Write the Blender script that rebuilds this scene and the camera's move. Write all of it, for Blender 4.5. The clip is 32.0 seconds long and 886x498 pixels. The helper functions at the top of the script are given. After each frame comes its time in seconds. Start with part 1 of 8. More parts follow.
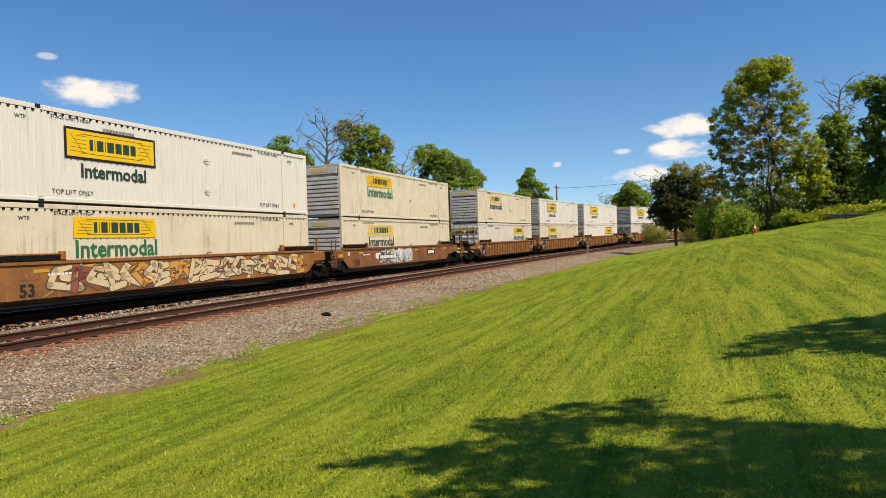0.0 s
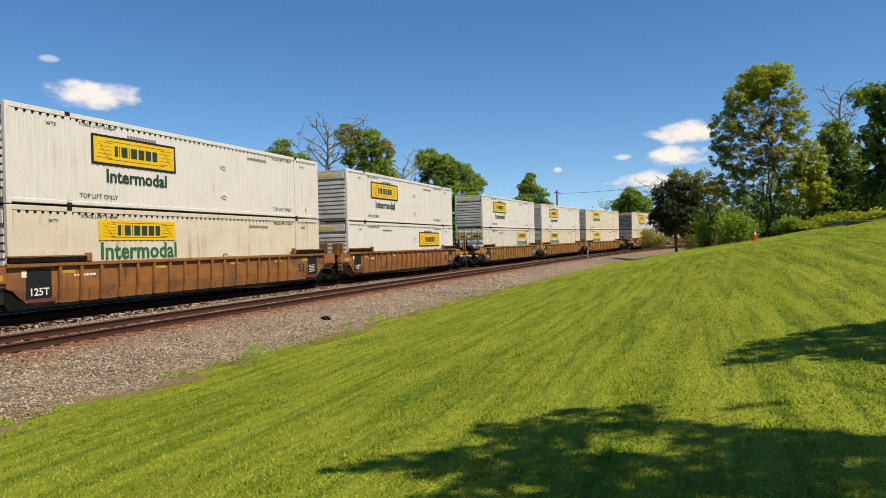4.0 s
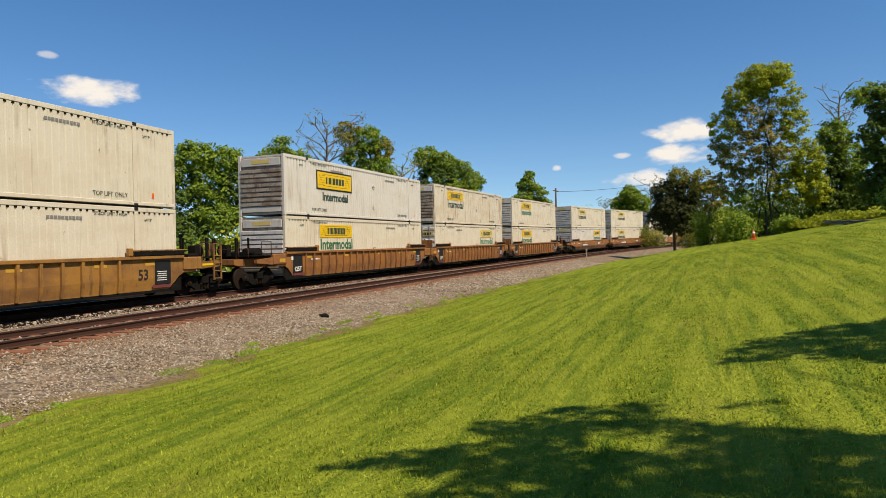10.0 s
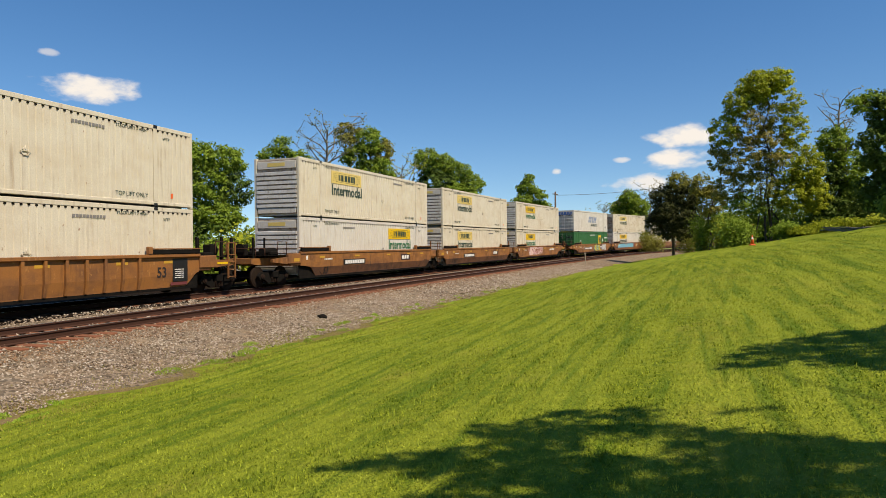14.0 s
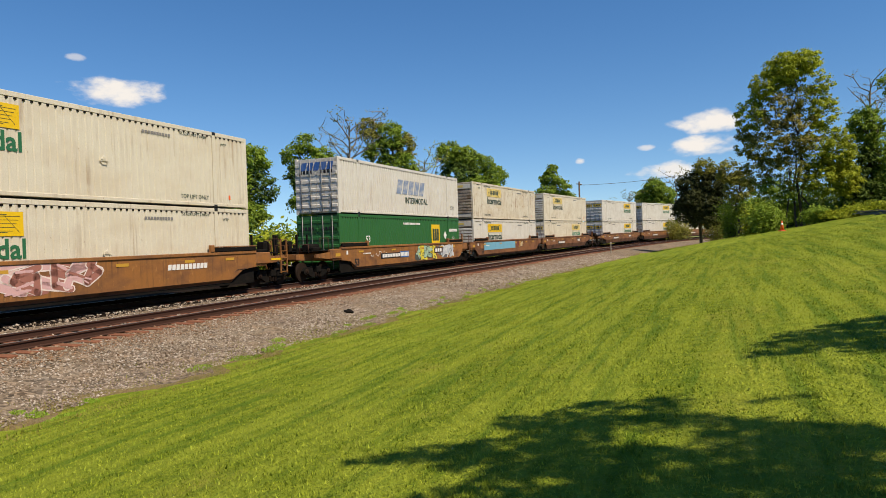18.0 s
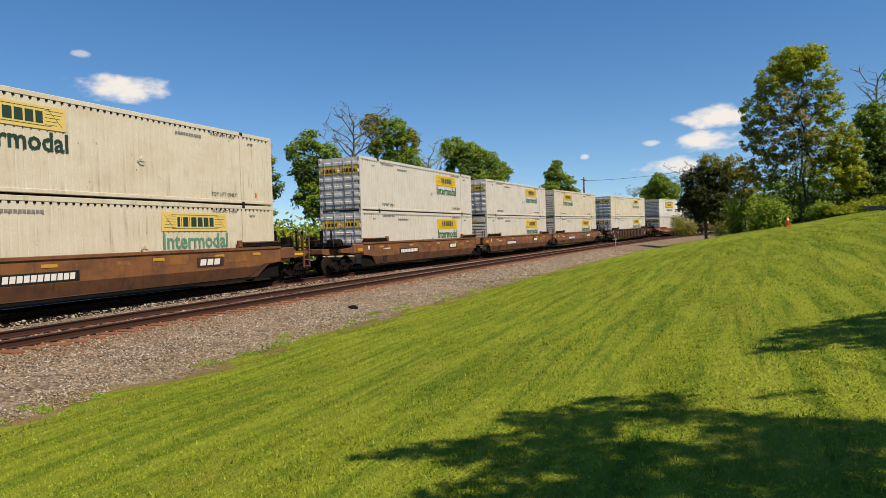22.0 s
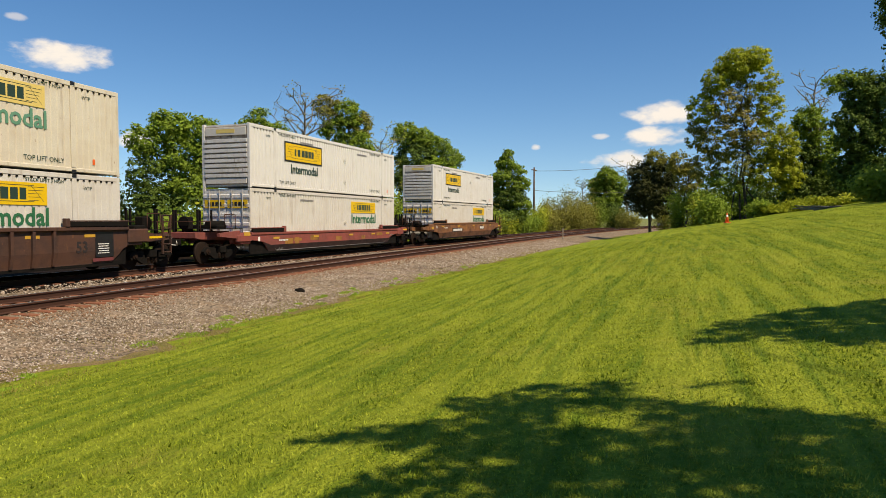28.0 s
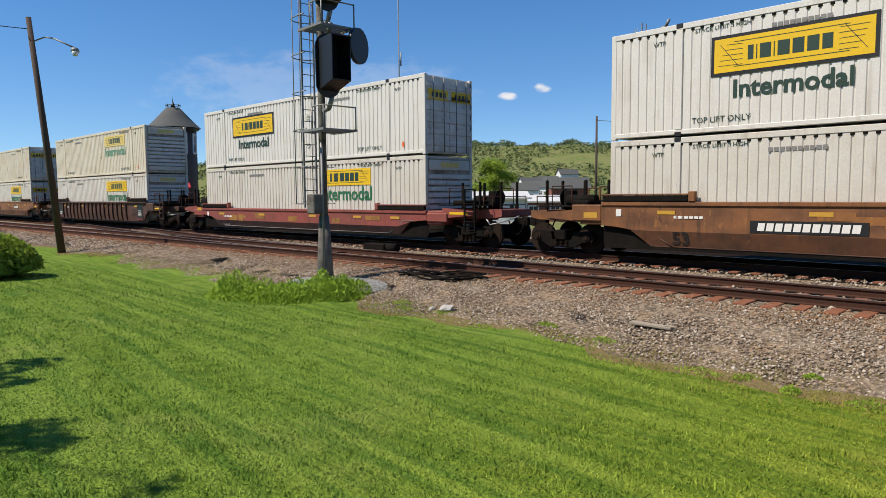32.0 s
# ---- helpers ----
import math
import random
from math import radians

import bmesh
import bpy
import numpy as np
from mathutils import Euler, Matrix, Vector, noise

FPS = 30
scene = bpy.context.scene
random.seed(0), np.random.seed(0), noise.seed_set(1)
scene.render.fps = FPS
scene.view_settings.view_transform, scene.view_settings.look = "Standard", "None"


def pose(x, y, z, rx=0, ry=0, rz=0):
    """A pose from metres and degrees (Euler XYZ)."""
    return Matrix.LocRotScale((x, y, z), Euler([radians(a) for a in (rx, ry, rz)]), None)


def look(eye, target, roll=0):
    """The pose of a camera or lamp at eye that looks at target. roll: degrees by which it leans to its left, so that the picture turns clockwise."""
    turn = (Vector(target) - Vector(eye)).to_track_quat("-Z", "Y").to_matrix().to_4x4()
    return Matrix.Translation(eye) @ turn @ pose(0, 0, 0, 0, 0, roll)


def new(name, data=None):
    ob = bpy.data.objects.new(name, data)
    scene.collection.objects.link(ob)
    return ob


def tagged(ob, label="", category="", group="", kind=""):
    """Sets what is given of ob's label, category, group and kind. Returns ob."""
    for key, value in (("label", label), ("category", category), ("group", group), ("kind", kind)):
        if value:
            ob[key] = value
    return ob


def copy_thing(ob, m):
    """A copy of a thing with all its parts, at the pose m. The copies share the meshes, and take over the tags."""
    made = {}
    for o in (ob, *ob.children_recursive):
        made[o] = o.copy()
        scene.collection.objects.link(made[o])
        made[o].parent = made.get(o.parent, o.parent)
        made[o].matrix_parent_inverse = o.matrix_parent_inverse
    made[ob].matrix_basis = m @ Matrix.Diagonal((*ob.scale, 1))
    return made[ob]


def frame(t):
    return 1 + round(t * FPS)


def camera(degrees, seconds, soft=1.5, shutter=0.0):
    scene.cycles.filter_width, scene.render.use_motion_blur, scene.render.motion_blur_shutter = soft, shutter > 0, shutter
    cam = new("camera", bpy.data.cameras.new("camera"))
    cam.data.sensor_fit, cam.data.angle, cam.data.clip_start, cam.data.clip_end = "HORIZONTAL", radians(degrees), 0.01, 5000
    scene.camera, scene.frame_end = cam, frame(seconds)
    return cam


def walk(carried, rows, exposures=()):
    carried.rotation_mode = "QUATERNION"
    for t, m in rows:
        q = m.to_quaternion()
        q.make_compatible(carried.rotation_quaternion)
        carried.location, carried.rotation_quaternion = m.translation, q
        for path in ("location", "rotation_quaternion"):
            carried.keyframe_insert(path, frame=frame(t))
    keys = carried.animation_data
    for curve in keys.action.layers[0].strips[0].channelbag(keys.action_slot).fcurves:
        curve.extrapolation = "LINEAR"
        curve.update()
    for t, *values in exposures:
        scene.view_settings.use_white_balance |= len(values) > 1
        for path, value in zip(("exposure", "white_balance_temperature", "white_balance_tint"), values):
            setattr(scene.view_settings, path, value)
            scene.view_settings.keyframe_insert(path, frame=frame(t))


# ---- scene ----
# The camera stands on the lawn, 1.8 m above the rails, and turns only.
EYE = (0.0, 0.0, 1.8)
cam = camera(67.2, 32.0, soft=0.5)
TURNS = [  # seconds, yaw, pitch, roll
    (0, -0.02, -0.65, 1.73), (0.5, -0.31, -0.65, 1.82), (1, -0.07, -0.64, 1.88), (1.5, -0.06, -0.56, 1.87),
    (2, 0.15, -0.48, 1.74), (2.5, 0.23, -0.40, 1.40), (3, 0.25, -0.33, 1.23), (3.5, -0.10, -0.28, 1.23),
    (5.5, 0.60, -0.24, 2.03), (6, 0.43, -0.39, 1.78), (6.5, 0.19, -0.44, 1.98), (7, 0.63, -0.58, 1.85),
    (7.5, 0.20, -0.81, 1.71), (8, 0.37, -1.02, 1.60), (8.5, 0.09, -1.02, 1.41), (9, 0.00, -0.50, 1.19),
    (9.5, 0.25, -0.47, 1.06), (10, -0.12, -0.45, 1.18), (10.5, -0.63, -0.38, 1.13), (11, -0.45, -0.41, 0.84),
    (11.5, -0.78, -0.80, 0.88), (12, -0.89, -0.91, 1.15), (12.5, -0.37, -0.85, 1.28), (13, -0.31, -0.58, 1.45),
    (13.5, 0.06, -0.26, 1.15), (14, -0.21, -0.27, 0.50), (14.5, 0.08, -0.30, 0.28), (16.5, 1.33, -0.76, 1.17),
    (17, 1.16, -0.84, 1.30), (17.5, 1.95, -0.82, 1.69), (18, 1.86, -0.82, 1.79), (18.5, 1.78, -0.75, 1.56),
    (19, 2.04, -0.68, 1.49), (19.5, 1.93, -0.80, 1.62), (20, 1.72, -0.86, 1.71), (20.5, 1.86, -0.90, 1.77),
    (21, 1.85, -1.02, 1.80), (21.5, 1.94, -1.18, 1.82), (22, 2.24, -1.16, 1.84), (22.5, 1.81, -0.97, 1.53),
    (23, 1.53, -0.73, 1.39), (23.5, 2.33, -0.37, 1.24), (24, 1.87, -0.22, 1.36), (24.5, 1.45, -0.33, 1.56),
    (25, 1.06, -0.33, 1.54), (25.5, 0.65, 0.08, 0.49), (27.5, -0.30, -1.55, 1.63), (28, -2.05, -2.44, -0.04),
    (28.5, -1.31, -2.86, 0.70), (29, 2.84, -3.24, 1.91), (29.5, 6.80, -4.57, 3.41), (30, 19.15, -5.91, 2.24),
    (30.5, 36.81, -5.51, 0.01), (30.7, 49.09, -5.10, -0.33), (30.9, 60.47, -4.53, -0.26), (31, 67.20, -4.58, 0.02),
    (31.2, 78.48, -4.66, -0.01), (31.5, 96.32, -4.68, 0.65), (31.7, 106.03, -4.63, 0.58), (32, 117.58, -4.59, 0.48),
]
walk(cam, [(t, pose(*EYE, 90 + pitch, roll, yaw)) for t, yaw, pitch, roll in TURNS], exposures=[(0, 0.40, 7730, 11), (4, 0.35, 7530, 11), (6, 0.35, 7130, 11), (7, 0.35, 7580, 11), (9, 0.31, 7680, 11), (14, 0.31, 7730, 11), (17, 0.31, 7630, 11), (18, 0.29, 7430, 11), (19, 0.29, 7180, 11), (20, 0.25, 7430, 11), (22, 0.25, 7530, 11), (23, 0.29, 7330, 11), (25, 0.31, 7080, 11), (28, 0.33, 8050, 11), (30, 0.31, 7880, 11), (31, 0.31, 7630, 11), (31.5, 0.33, 7330, 11), (32, 0.33, 6930, 11)])
# ---- sky and sun ----
SUN_DIR = Vector((0.74, -0.67, 1.38)).normalized()
SUN_EL = math.asin(SUN_DIR.z)
SUN_ROT = math.atan2(SUN_DIR.x, SUN_DIR.y)
world = bpy.data.worlds.new("world")
scene.world = world
world.use_nodes = True
wn = world.node_tree.nodes
sky = wn.new("ShaderNodeTexSky")
sky.sky_type = "NISHITA"
sky.sun_disc = False
sky.sun_elevation, sky.sun_rotation = SUN_EL, SUN_ROT
sky.altitude, sky.air_density, sky.dust_density, sky.ozone_density = 200.0, 1.0, 0.0, 4.0
CLOUDS = [  # azimuth to the left of +y, elevation, half width, half height, all in degrees, and density
    (27.4, 12.0, 3.6, 1.15, 1.0), (30.3, 14.3, 0.7, 0.3, 0.5), (-20.0, 8.6, 3.0, 0.95, 1.0), (-19.6, 6.9, 2.8, 0.9, 1.0), (-16.8, 4.9, 2.6, 0.85, 0.9), (-9.9, 6.2, 0.45, 0.28, 0.8), (-15.3, 7.0, 0.8, 0.3, 0.7),
    (22.5, 6.2, 1.6, 0.8, 0.9), (73.0, 7.6, 6.2, 1.1, 1.0), (57.0, 6.9, 3.2, 0.9, 1.0), (112.2, 8.2, 0.9, 0.4, 0.9), (109.2, 8.8, 0.9, 0.45, 0.9), (99.0, 7.4, 4.6, 0.8, 1.0), (45.0, 7.0, 2.4, 0.8, 0.9), (46.0, 13.0, 5.0, 1.2, 0.25), (128.0, 9.0, 14.0, 3.0, 0.16),
]


def sky_with_clouds():
    nt = world.node_tree

    def math_node(op, a, b=None, c=None):
        nd = nt.nodes.new("ShaderNodeMath")
        nd.operation = op
        for i, v in enumerate((a, b, c)):
            if v is None:
                continue
            if isinstance(v, bpy.types.NodeSocket):
                nt.links.new(v, nd.inputs[i])
            else:
                nd.inputs[i].default_value = v
        return nd.outputs[0]

    tc = nt.nodes.new("ShaderNodeTexCoord")
    way = tc.outputs["Generated"]
    nz = nt.nodes.new("ShaderNodeTexNoise")
    nz.inputs["Scale"].default_value, nz.inputs["Detail"].default_value, nz.inputs["Roughness"].default_value = 24.0, 6.0, 0.55
    mp = nt.nodes.new("ShaderNodeMapping")
    mp.inputs["Scale"].default_value = (1, 1, 2.0)
    nt.links.new(way, mp.inputs[0])
    nt.links.new(mp.outputs[0], nz.inputs["Vector"])
    rag = math_node("MULTIPLY", math_node("SUBTRACT", nz.outputs[0], 0.5), 3.0)
    total = None
    for az, el, wide, high, dense in CLOUDS:
        a, e = radians(az), radians(el)
        c = Vector((-math.sin(a) * math.cos(e), math.cos(a) * math.cos(e), math.sin(e)))
        r = Vector((math.cos(a), math.sin(a), 0))
        u = r.cross(c)
        got = []
        for axis, size in ((r, wide), (u, high), (c, 57.29)):
            dn = nt.nodes.new("ShaderNodeVectorMath")
            dn.operation = "DOT_PRODUCT"
            nt.links.new(way, dn.inputs[0])
            dn.inputs[1].default_value = axis / math.sin(radians(size))
            got.append(dn.outputs["Value"])
        q = math_node("ADD", math_node("MULTIPLY", got[0], got[0]), math_node("MULTIPLY", got[1], got[1]))
        m = math_node("ADD", math_node("SUBTRACT", 1.0, q), rag)
        sm = nt.nodes.new("ShaderNodeMapRange")
        sm.interpolation_type = "SMOOTHSTEP"
        sm.inputs[1].default_value, sm.inputs[2].default_value, sm.inputs[4].default_value = 0.0, 1.05, dense
        nt.links.new(m, sm.inputs[0])
        here = math_node("MULTIPLY", sm.outputs[0], math_node("GREATER_THAN", got[2], 0.6))
        near = math_node("LESS_THAN", q, 3.5)
        here = math_node("MULTIPLY", here, near)
        total = here if total is None else math_node("MAXIMUM", total, here)
    hs = nt.nodes.new("ShaderNodeHueSaturation")
    hs.inputs["Saturation"].default_value, hs.inputs["Hue"].default_value, hs.inputs["Value"].default_value = 1.27, 0.504, 1.28
    up = nt.nodes.new("ShaderNodeVectorMath")
    up.operation = "ADD"
    up.inputs[1].default_value = (0, 0, 0.06)
    nt.links.new(way, up.inputs[0])
    nt.links.new(up.outputs[0], sky.inputs["Vector"])
    nt.links.new(sky.outputs[0], hs.inputs["Color"])
    mix = socket_mix(nt, total, hs.outputs[0], (7.6, 7.7, 8.0))
    nt.links.new(mix, wn["Background"].inputs[0])


wn["Background"].inputs[1].default_value = 0.094
sun_data = bpy.data.lights.new("sun", "SUN")
sun_data.energy, sun_data.angle, sun_data.color = 5.0, radians(0.5), (1.0, 0.94, 0.84)
sun = new("sun", sun_data)
sun.matrix_world = look(SUN_DIR * 50, (0, 0, 0))


# ---- materials ----
def socket_mix(nt, fac, a, b):
    m = nt.nodes.new("ShaderNodeMix")
    m.data_type = "RGBA"
    for sock, val in ((m.inputs[0], fac), (m.inputs[6], a), (m.inputs[7], b)):
        if isinstance(val, bpy.types.NodeSocket):
            nt.links.new(val, sock)
        elif isinstance(val, tuple):
            sock.default_value = (*val, 1) if len(val) == 3 else val
        else:
            sock.default_value = val
    return m.outputs[2]


def noise_fac(nt, scale, lo=0.35, hi=0.65, detail=4.0, coord="Object", stretch=(1, 1, 1), rough=0.6, turn=0.0, shift=False):
    """A noise between 0 and 1; shift gives each object its own piece of the pattern."""
    tc = nt.nodes.new("ShaderNodeTexCoord")
    mp = nt.nodes.new("ShaderNodeMapping")
    mp.inputs["Scale"].default_value = stretch
    if turn:
        mp.vector_type = "TEXTURE"
        mp.inputs["Scale"].default_value = tuple(1 / v for v in stretch)
    mp.inputs["Rotation"].default_value = (0, 0, radians(turn))
    nz = nt.nodes.new("ShaderNodeTexNoise")
    nz.inputs["Scale"].default_value, nz.inputs["Detail"].default_value, nz.inputs["Roughness"].default_value = scale, detail, rough
    if shift:
        va = nt.nodes.new("ShaderNodeVectorMath")
        va.operation = "SCALE"
        va.inputs[0].default_value = (61.0, 13.0, 29.0)
        nt.links.new(nt.nodes.new("ShaderNodeObjectInfo").outputs["Random"], va.inputs["Scale"])
        nt.links.new(va.outputs[0], mp.inputs["Location"])
    nt.links.new(tc.outputs[coord], mp.inputs[0])
    nt.links.new(mp.outputs[0], nz.inputs["Vector"])
    r = nt.nodes.new("ShaderNodeMapRange")
    r.inputs[1].default_value, r.inputs[2].default_value = lo, hi
    nt.links.new(nz.outputs[0], r.inputs[0])
    return r.outputs[0]


sky_with_clouds()


def island_fac(nt):
    return nt.nodes.new("ShaderNodeNewGeometry").outputs["Random Per Island"]


def bump_of(nt, height, strength=0.3, dist=0.02):
    b = nt.nodes.new("ShaderNodeBump")
    b.inputs["Strength"].default_value, b.inputs["Distance"].default_value = strength, dist
    nt.links.new(height, b.inputs["Height"])
    return b.outputs[0]


def base_mat(name, color, rough=0.6, metal=0.0, spec=0.5):
    m = bpy.data.materials.new(name)
    m.use_nodes = True
    b = m.node_tree.nodes["Principled BSDF"]
    b.inputs["Base Color"].default_value = (*color, 1)
    b.inputs["Roughness"].default_value = rough
    b.inputs["Metallic"].default_value = metal
    b.inputs["Specular IOR Level"].default_value = spec
    return m, m.node_tree, b


def worn(name, color, dirt, rough=0.6, metal=0.0, scale=3.0, amount=0.6, stretch=(1, 1, 0.3), fine=40.0, bump=0.15, lo=0.45, hi=0.75, spec=0.4):
    """A painted or plain surface with stains at two scales and fine relief."""
    m, nt, b = base_mat(name, color, rough, metal, spec)
    big = noise_fac(nt, scale, lo, hi, 5, stretch=stretch)
    mul = nt.nodes.new("ShaderNodeMath")
    mul.operation = "MULTIPLY"
    mul.inputs[1].default_value = amount
    nt.links.new(big, mul.inputs[0])
    c1 = socket_mix(nt, mul.outputs[0], color, dirt)
    small = noise_fac(nt, fine, 0.3, 0.7, 3)
    c2 = socket_mix(nt, small, tuple(v * 0.9 for v in color), tuple(min(1, v * 1.06) for v in color))
    mix = nt.nodes.new("ShaderNodeMix")
    mix.data_type, mix.blend_type = "RGBA", "MIX"
    nt.links.new(mul.outputs[0], mix.inputs[0])
    nt.links.new(c2, mix.inputs[6])
    nt.links.new(c1, mix.inputs[7])
    nt.links.new(mix.outputs[2], b.inputs["Base Color"])
    if bump:
        nt.links.new(bump_of(nt, small, bump, 0.004), b.inputs["Normal"])
    return m


def times_node(nt, a, b):
    nd = nt.nodes.new("ShaderNodeMath")
    nd.operation = "MULTIPLY"
    for i, v in enumerate((a, b)):
        if isinstance(v, bpy.types.NodeSocket):
            nt.links.new(v, nd.inputs[i])
        else:
            nd.inputs[i].default_value = v
    return nd.outputs[0]


def streaked(name, color, patch, streak, spot, rough=0.55, patchy=0.5, streaky=0.6, spotty=0.7, patch_scale=0.7, spot_lo=0.64):
    """Weathered paint: broad patches, narrow streaks that run down, and specks of rust; each piece differs."""
    m, nt, b = base_mat(name, color, rough, 0, 0.4)
    fine = noise_fac(nt, 30.0, 0.3, 0.7, 4, shift=True)
    col = socket_mix(nt, fine, tuple(v * 0.88 for v in color), tuple(min(1, v * 1.06) for v in color))
    broad = noise_fac(nt, patch_scale, 0.42, 0.66, 5, stretch=(1, 1, 1.6), shift=True)
    col = socket_mix(nt, times_node(nt, broad, patchy), col, patch)
    line = noise_fac(nt, 7.0, 0.52, 0.70, 3, stretch=(1, 1, 0.055), shift=True)
    where = noise_fac(nt, 0.9, 0.40, 0.62, 3, shift=True)
    col = socket_mix(nt, times_node(nt, times_node(nt, line, where), streaky), col, streak)
    speck = noise_fac(nt, 6.0, spot_lo, spot_lo + 0.06, 5, rough=0.7, stretch=(1, 1, 0.5), shift=True)
    col = socket_mix(nt, times_node(nt, speck, spotty), col, spot)
    nt.links.new(col, b.inputs["Base Color"])
    rr = nt.nodes.new("ShaderNodeMapRange")
    rr.inputs[3].default_value, rr.inputs[4].default_value = rough - 0.08, min(1, rough + 0.2)
    nt.links.new(broad, rr.inputs[0])
    nt.links.new(rr.outputs[0], b.inputs["Roughness"])
    nt.links.new(bump_of(nt, fine, 0.12, 0.004), b.inputs["Normal"])
    return m


def leaf_mat(name, c1, c2, translucent=0.35):
    m, nt, b = base_mat(name, c1, 0.6, 0, 0.12)
    col = socket_mix(nt, island_fac(nt), c1, c2)
    big = noise_fac(nt, 0.5, 0.35, 0.65, 2)
    col = socket_mix(nt, big, col, tuple((x + y) * 0.42 for x, y in zip(c1, c2)))
    nt.links.new(col, b.inputs["Base Color"])
    tr = nt.nodes.new("ShaderNodeBsdfTranslucent")
    nt.links.new(col, tr.inputs[0])
    mx = nt.nodes.new("ShaderNodeMixShader")
    mx.inputs[0].default_value = translucent
    nt.links.new(b.outputs[0], mx.inputs[1])
    nt.links.new(tr.outputs[0], mx.inputs[2])
    nt.links.new(mx.outputs[0], nt.nodes["Material Output"].inputs[0])
    return m


def ground_mat(name, c1, c2, c3, s1, s2, s3, bump, dist, voronoi=0.0):
    """Earth, gravel or turf: three tones at three scales, world coordinates."""
    m, nt, b = base_mat(name, c1, 0.95, 0, 0.06)
    f1 = noise_fac(nt, s1, 0.35, 0.65, 4)
    f2 = noise_fac(nt, s2, 0.35, 0.65, 4)
    f3 = noise_fac(nt, s3, 0.25, 0.75, 3)
    c = socket_mix(nt, f1, c1, c2)
    half = nt.nodes.new("ShaderNodeMath")
    half.operation = "MULTIPLY"
    half.inputs[1].default_value = 0.6
    nt.links.new(f2, half.inputs[0])
    c = socket_mix(nt, half.outputs[0], c, c3)
    if voronoi:
        tc = nt.nodes.new("ShaderNodeTexCoord")
        vo = nt.nodes.new("ShaderNodeTexVoronoi")
        vo.inputs["Scale"].default_value = voronoi
        nt.links.new(tc.outputs["Object"], vo.inputs["Vector"])
        hs = nt.nodes.new("ShaderNodeSeparateColor")
        nt.links.new(vo.outputs["Color"], hs.inputs[0])
        mr = nt.nodes.new("ShaderNodeMapRange")
        mr.inputs[3].default_value, mr.inputs[4].default_value = 0.45, 1.5
        nt.links.new(hs.outputs[0], mr.inputs[0])
        mm = nt.nodes.new("ShaderNodeMix")
        mm.data_type, mm.blend_type = "RGBA", "MULTIPLY"
        mm.inputs[0].default_value = 1.0
        nt.links.new(c, mm.inputs[6])
        nt.links.new(mr.outputs[0], mm.inputs[7])
        c = mm.outputs[2]
        nt.links.new(bump_of(nt, vo.outputs["Distance"], bump, dist), b.inputs["Normal"])
    else:
        v = nt.nodes.new("ShaderNodeMix")
        v.data_type, v.blend_type = "RGBA", "MULTIPLY"
        v.inputs[0].default_value = 1.0
        mr = nt.nodes.new("ShaderNodeMapRange")
        mr.inputs[3].default_value, mr.inputs[4].default_value = 0.6, 1.4
        nt.links.new(f3, mr.inputs[0])
        nt.links.new(c, v.inputs[6])
        nt.links.new(mr.outputs[0], v.inputs[7])
        c = v.outputs[2]
        nt.links.new(bump_of(nt, f3, bump, dist), b.inputs["Normal"])
    nt.links.new(c, b.inputs["Base Color"])
    return m


def south_tint(nt, col):
    """The turf turns greener and less red towards the south side of the lawn."""
    tc = nt.nodes.new("ShaderNodeTexCoord")
    sp = nt.nodes.new("ShaderNodeSeparateXYZ")
    nt.links.new(tc.outputs["Object"], sp.inputs[0])
    mr = nt.nodes.new("ShaderNodeMapRange")
    mr.interpolation_type = "SMOOTHSTEP"
    mr.inputs[1].default_value, mr.inputs[2].default_value = 3.5, -4.5
    nt.links.new(sp.outputs[1], mr.inputs[0])
    mm = nt.nodes.new("ShaderNodeMix")
    mm.data_type, mm.blend_type = "RGBA", "MULTIPLY"
    nt.links.new(mr.outputs[0], mm.inputs[0])
    nt.links.new(col, mm.inputs[6])
    mm.inputs[7].default_value = (0.73, 0.92, 1.35, 1)
    return mm.outputs[2]


def lawn_mat():
    """The turf seen from afar: tufts, patches, dry spots and mowing lanes."""
    m, nt, b = base_mat("lawn", (0.192, 0.254, 0.018), 0.9, 0, 0.06)
    fine = noise_fac(nt, 26.0, 0.3, 0.7, 4)
    col = socket_mix(nt, fine, (0.108, 0.158, 0.012), (0.269, 0.305, 0.029))
    tuft = noise_fac(nt, 5.0, 0.45, 0.62, 3)
    col = socket_mix(nt, tuft, col, (0.113, 0.162, 0.013))
    dry = noise_fac(nt, 0.7, 0.55, 0.75, 4)
    col = socket_mix(nt, dry, col, (0.269, 0.259, 0.041))
    lane = noise_fac(nt, 1.6, 0.40, 0.62, 2, stretch=(0.12, 1.5, 0.1), turn=69)
    half = nt.nodes.new("ShaderNodeMath")
    half.operation = "MULTIPLY"
    half.inputs[1].default_value = 0.5
    nt.links.new(lane, half.inputs[0])
    col = socket_mix(nt, half.outputs[0], col, (0.290, 0.330, 0.036))
    swath = noise_fac(nt, 3.2, 0.50, 0.66, 3, stretch=(0.10, 1.4, 0.1), turn=69)
    col = socket_mix(nt, times_node(nt, swath, 0.7), col, (0.083, 0.150, 0.014))
    col = south_tint(nt, col)
    nt.links.new(col, b.inputs["Base Color"])
    nt.links.new(bump_of(nt, fine, 0.9, 0.03), b.inputs["Normal"])
    return m


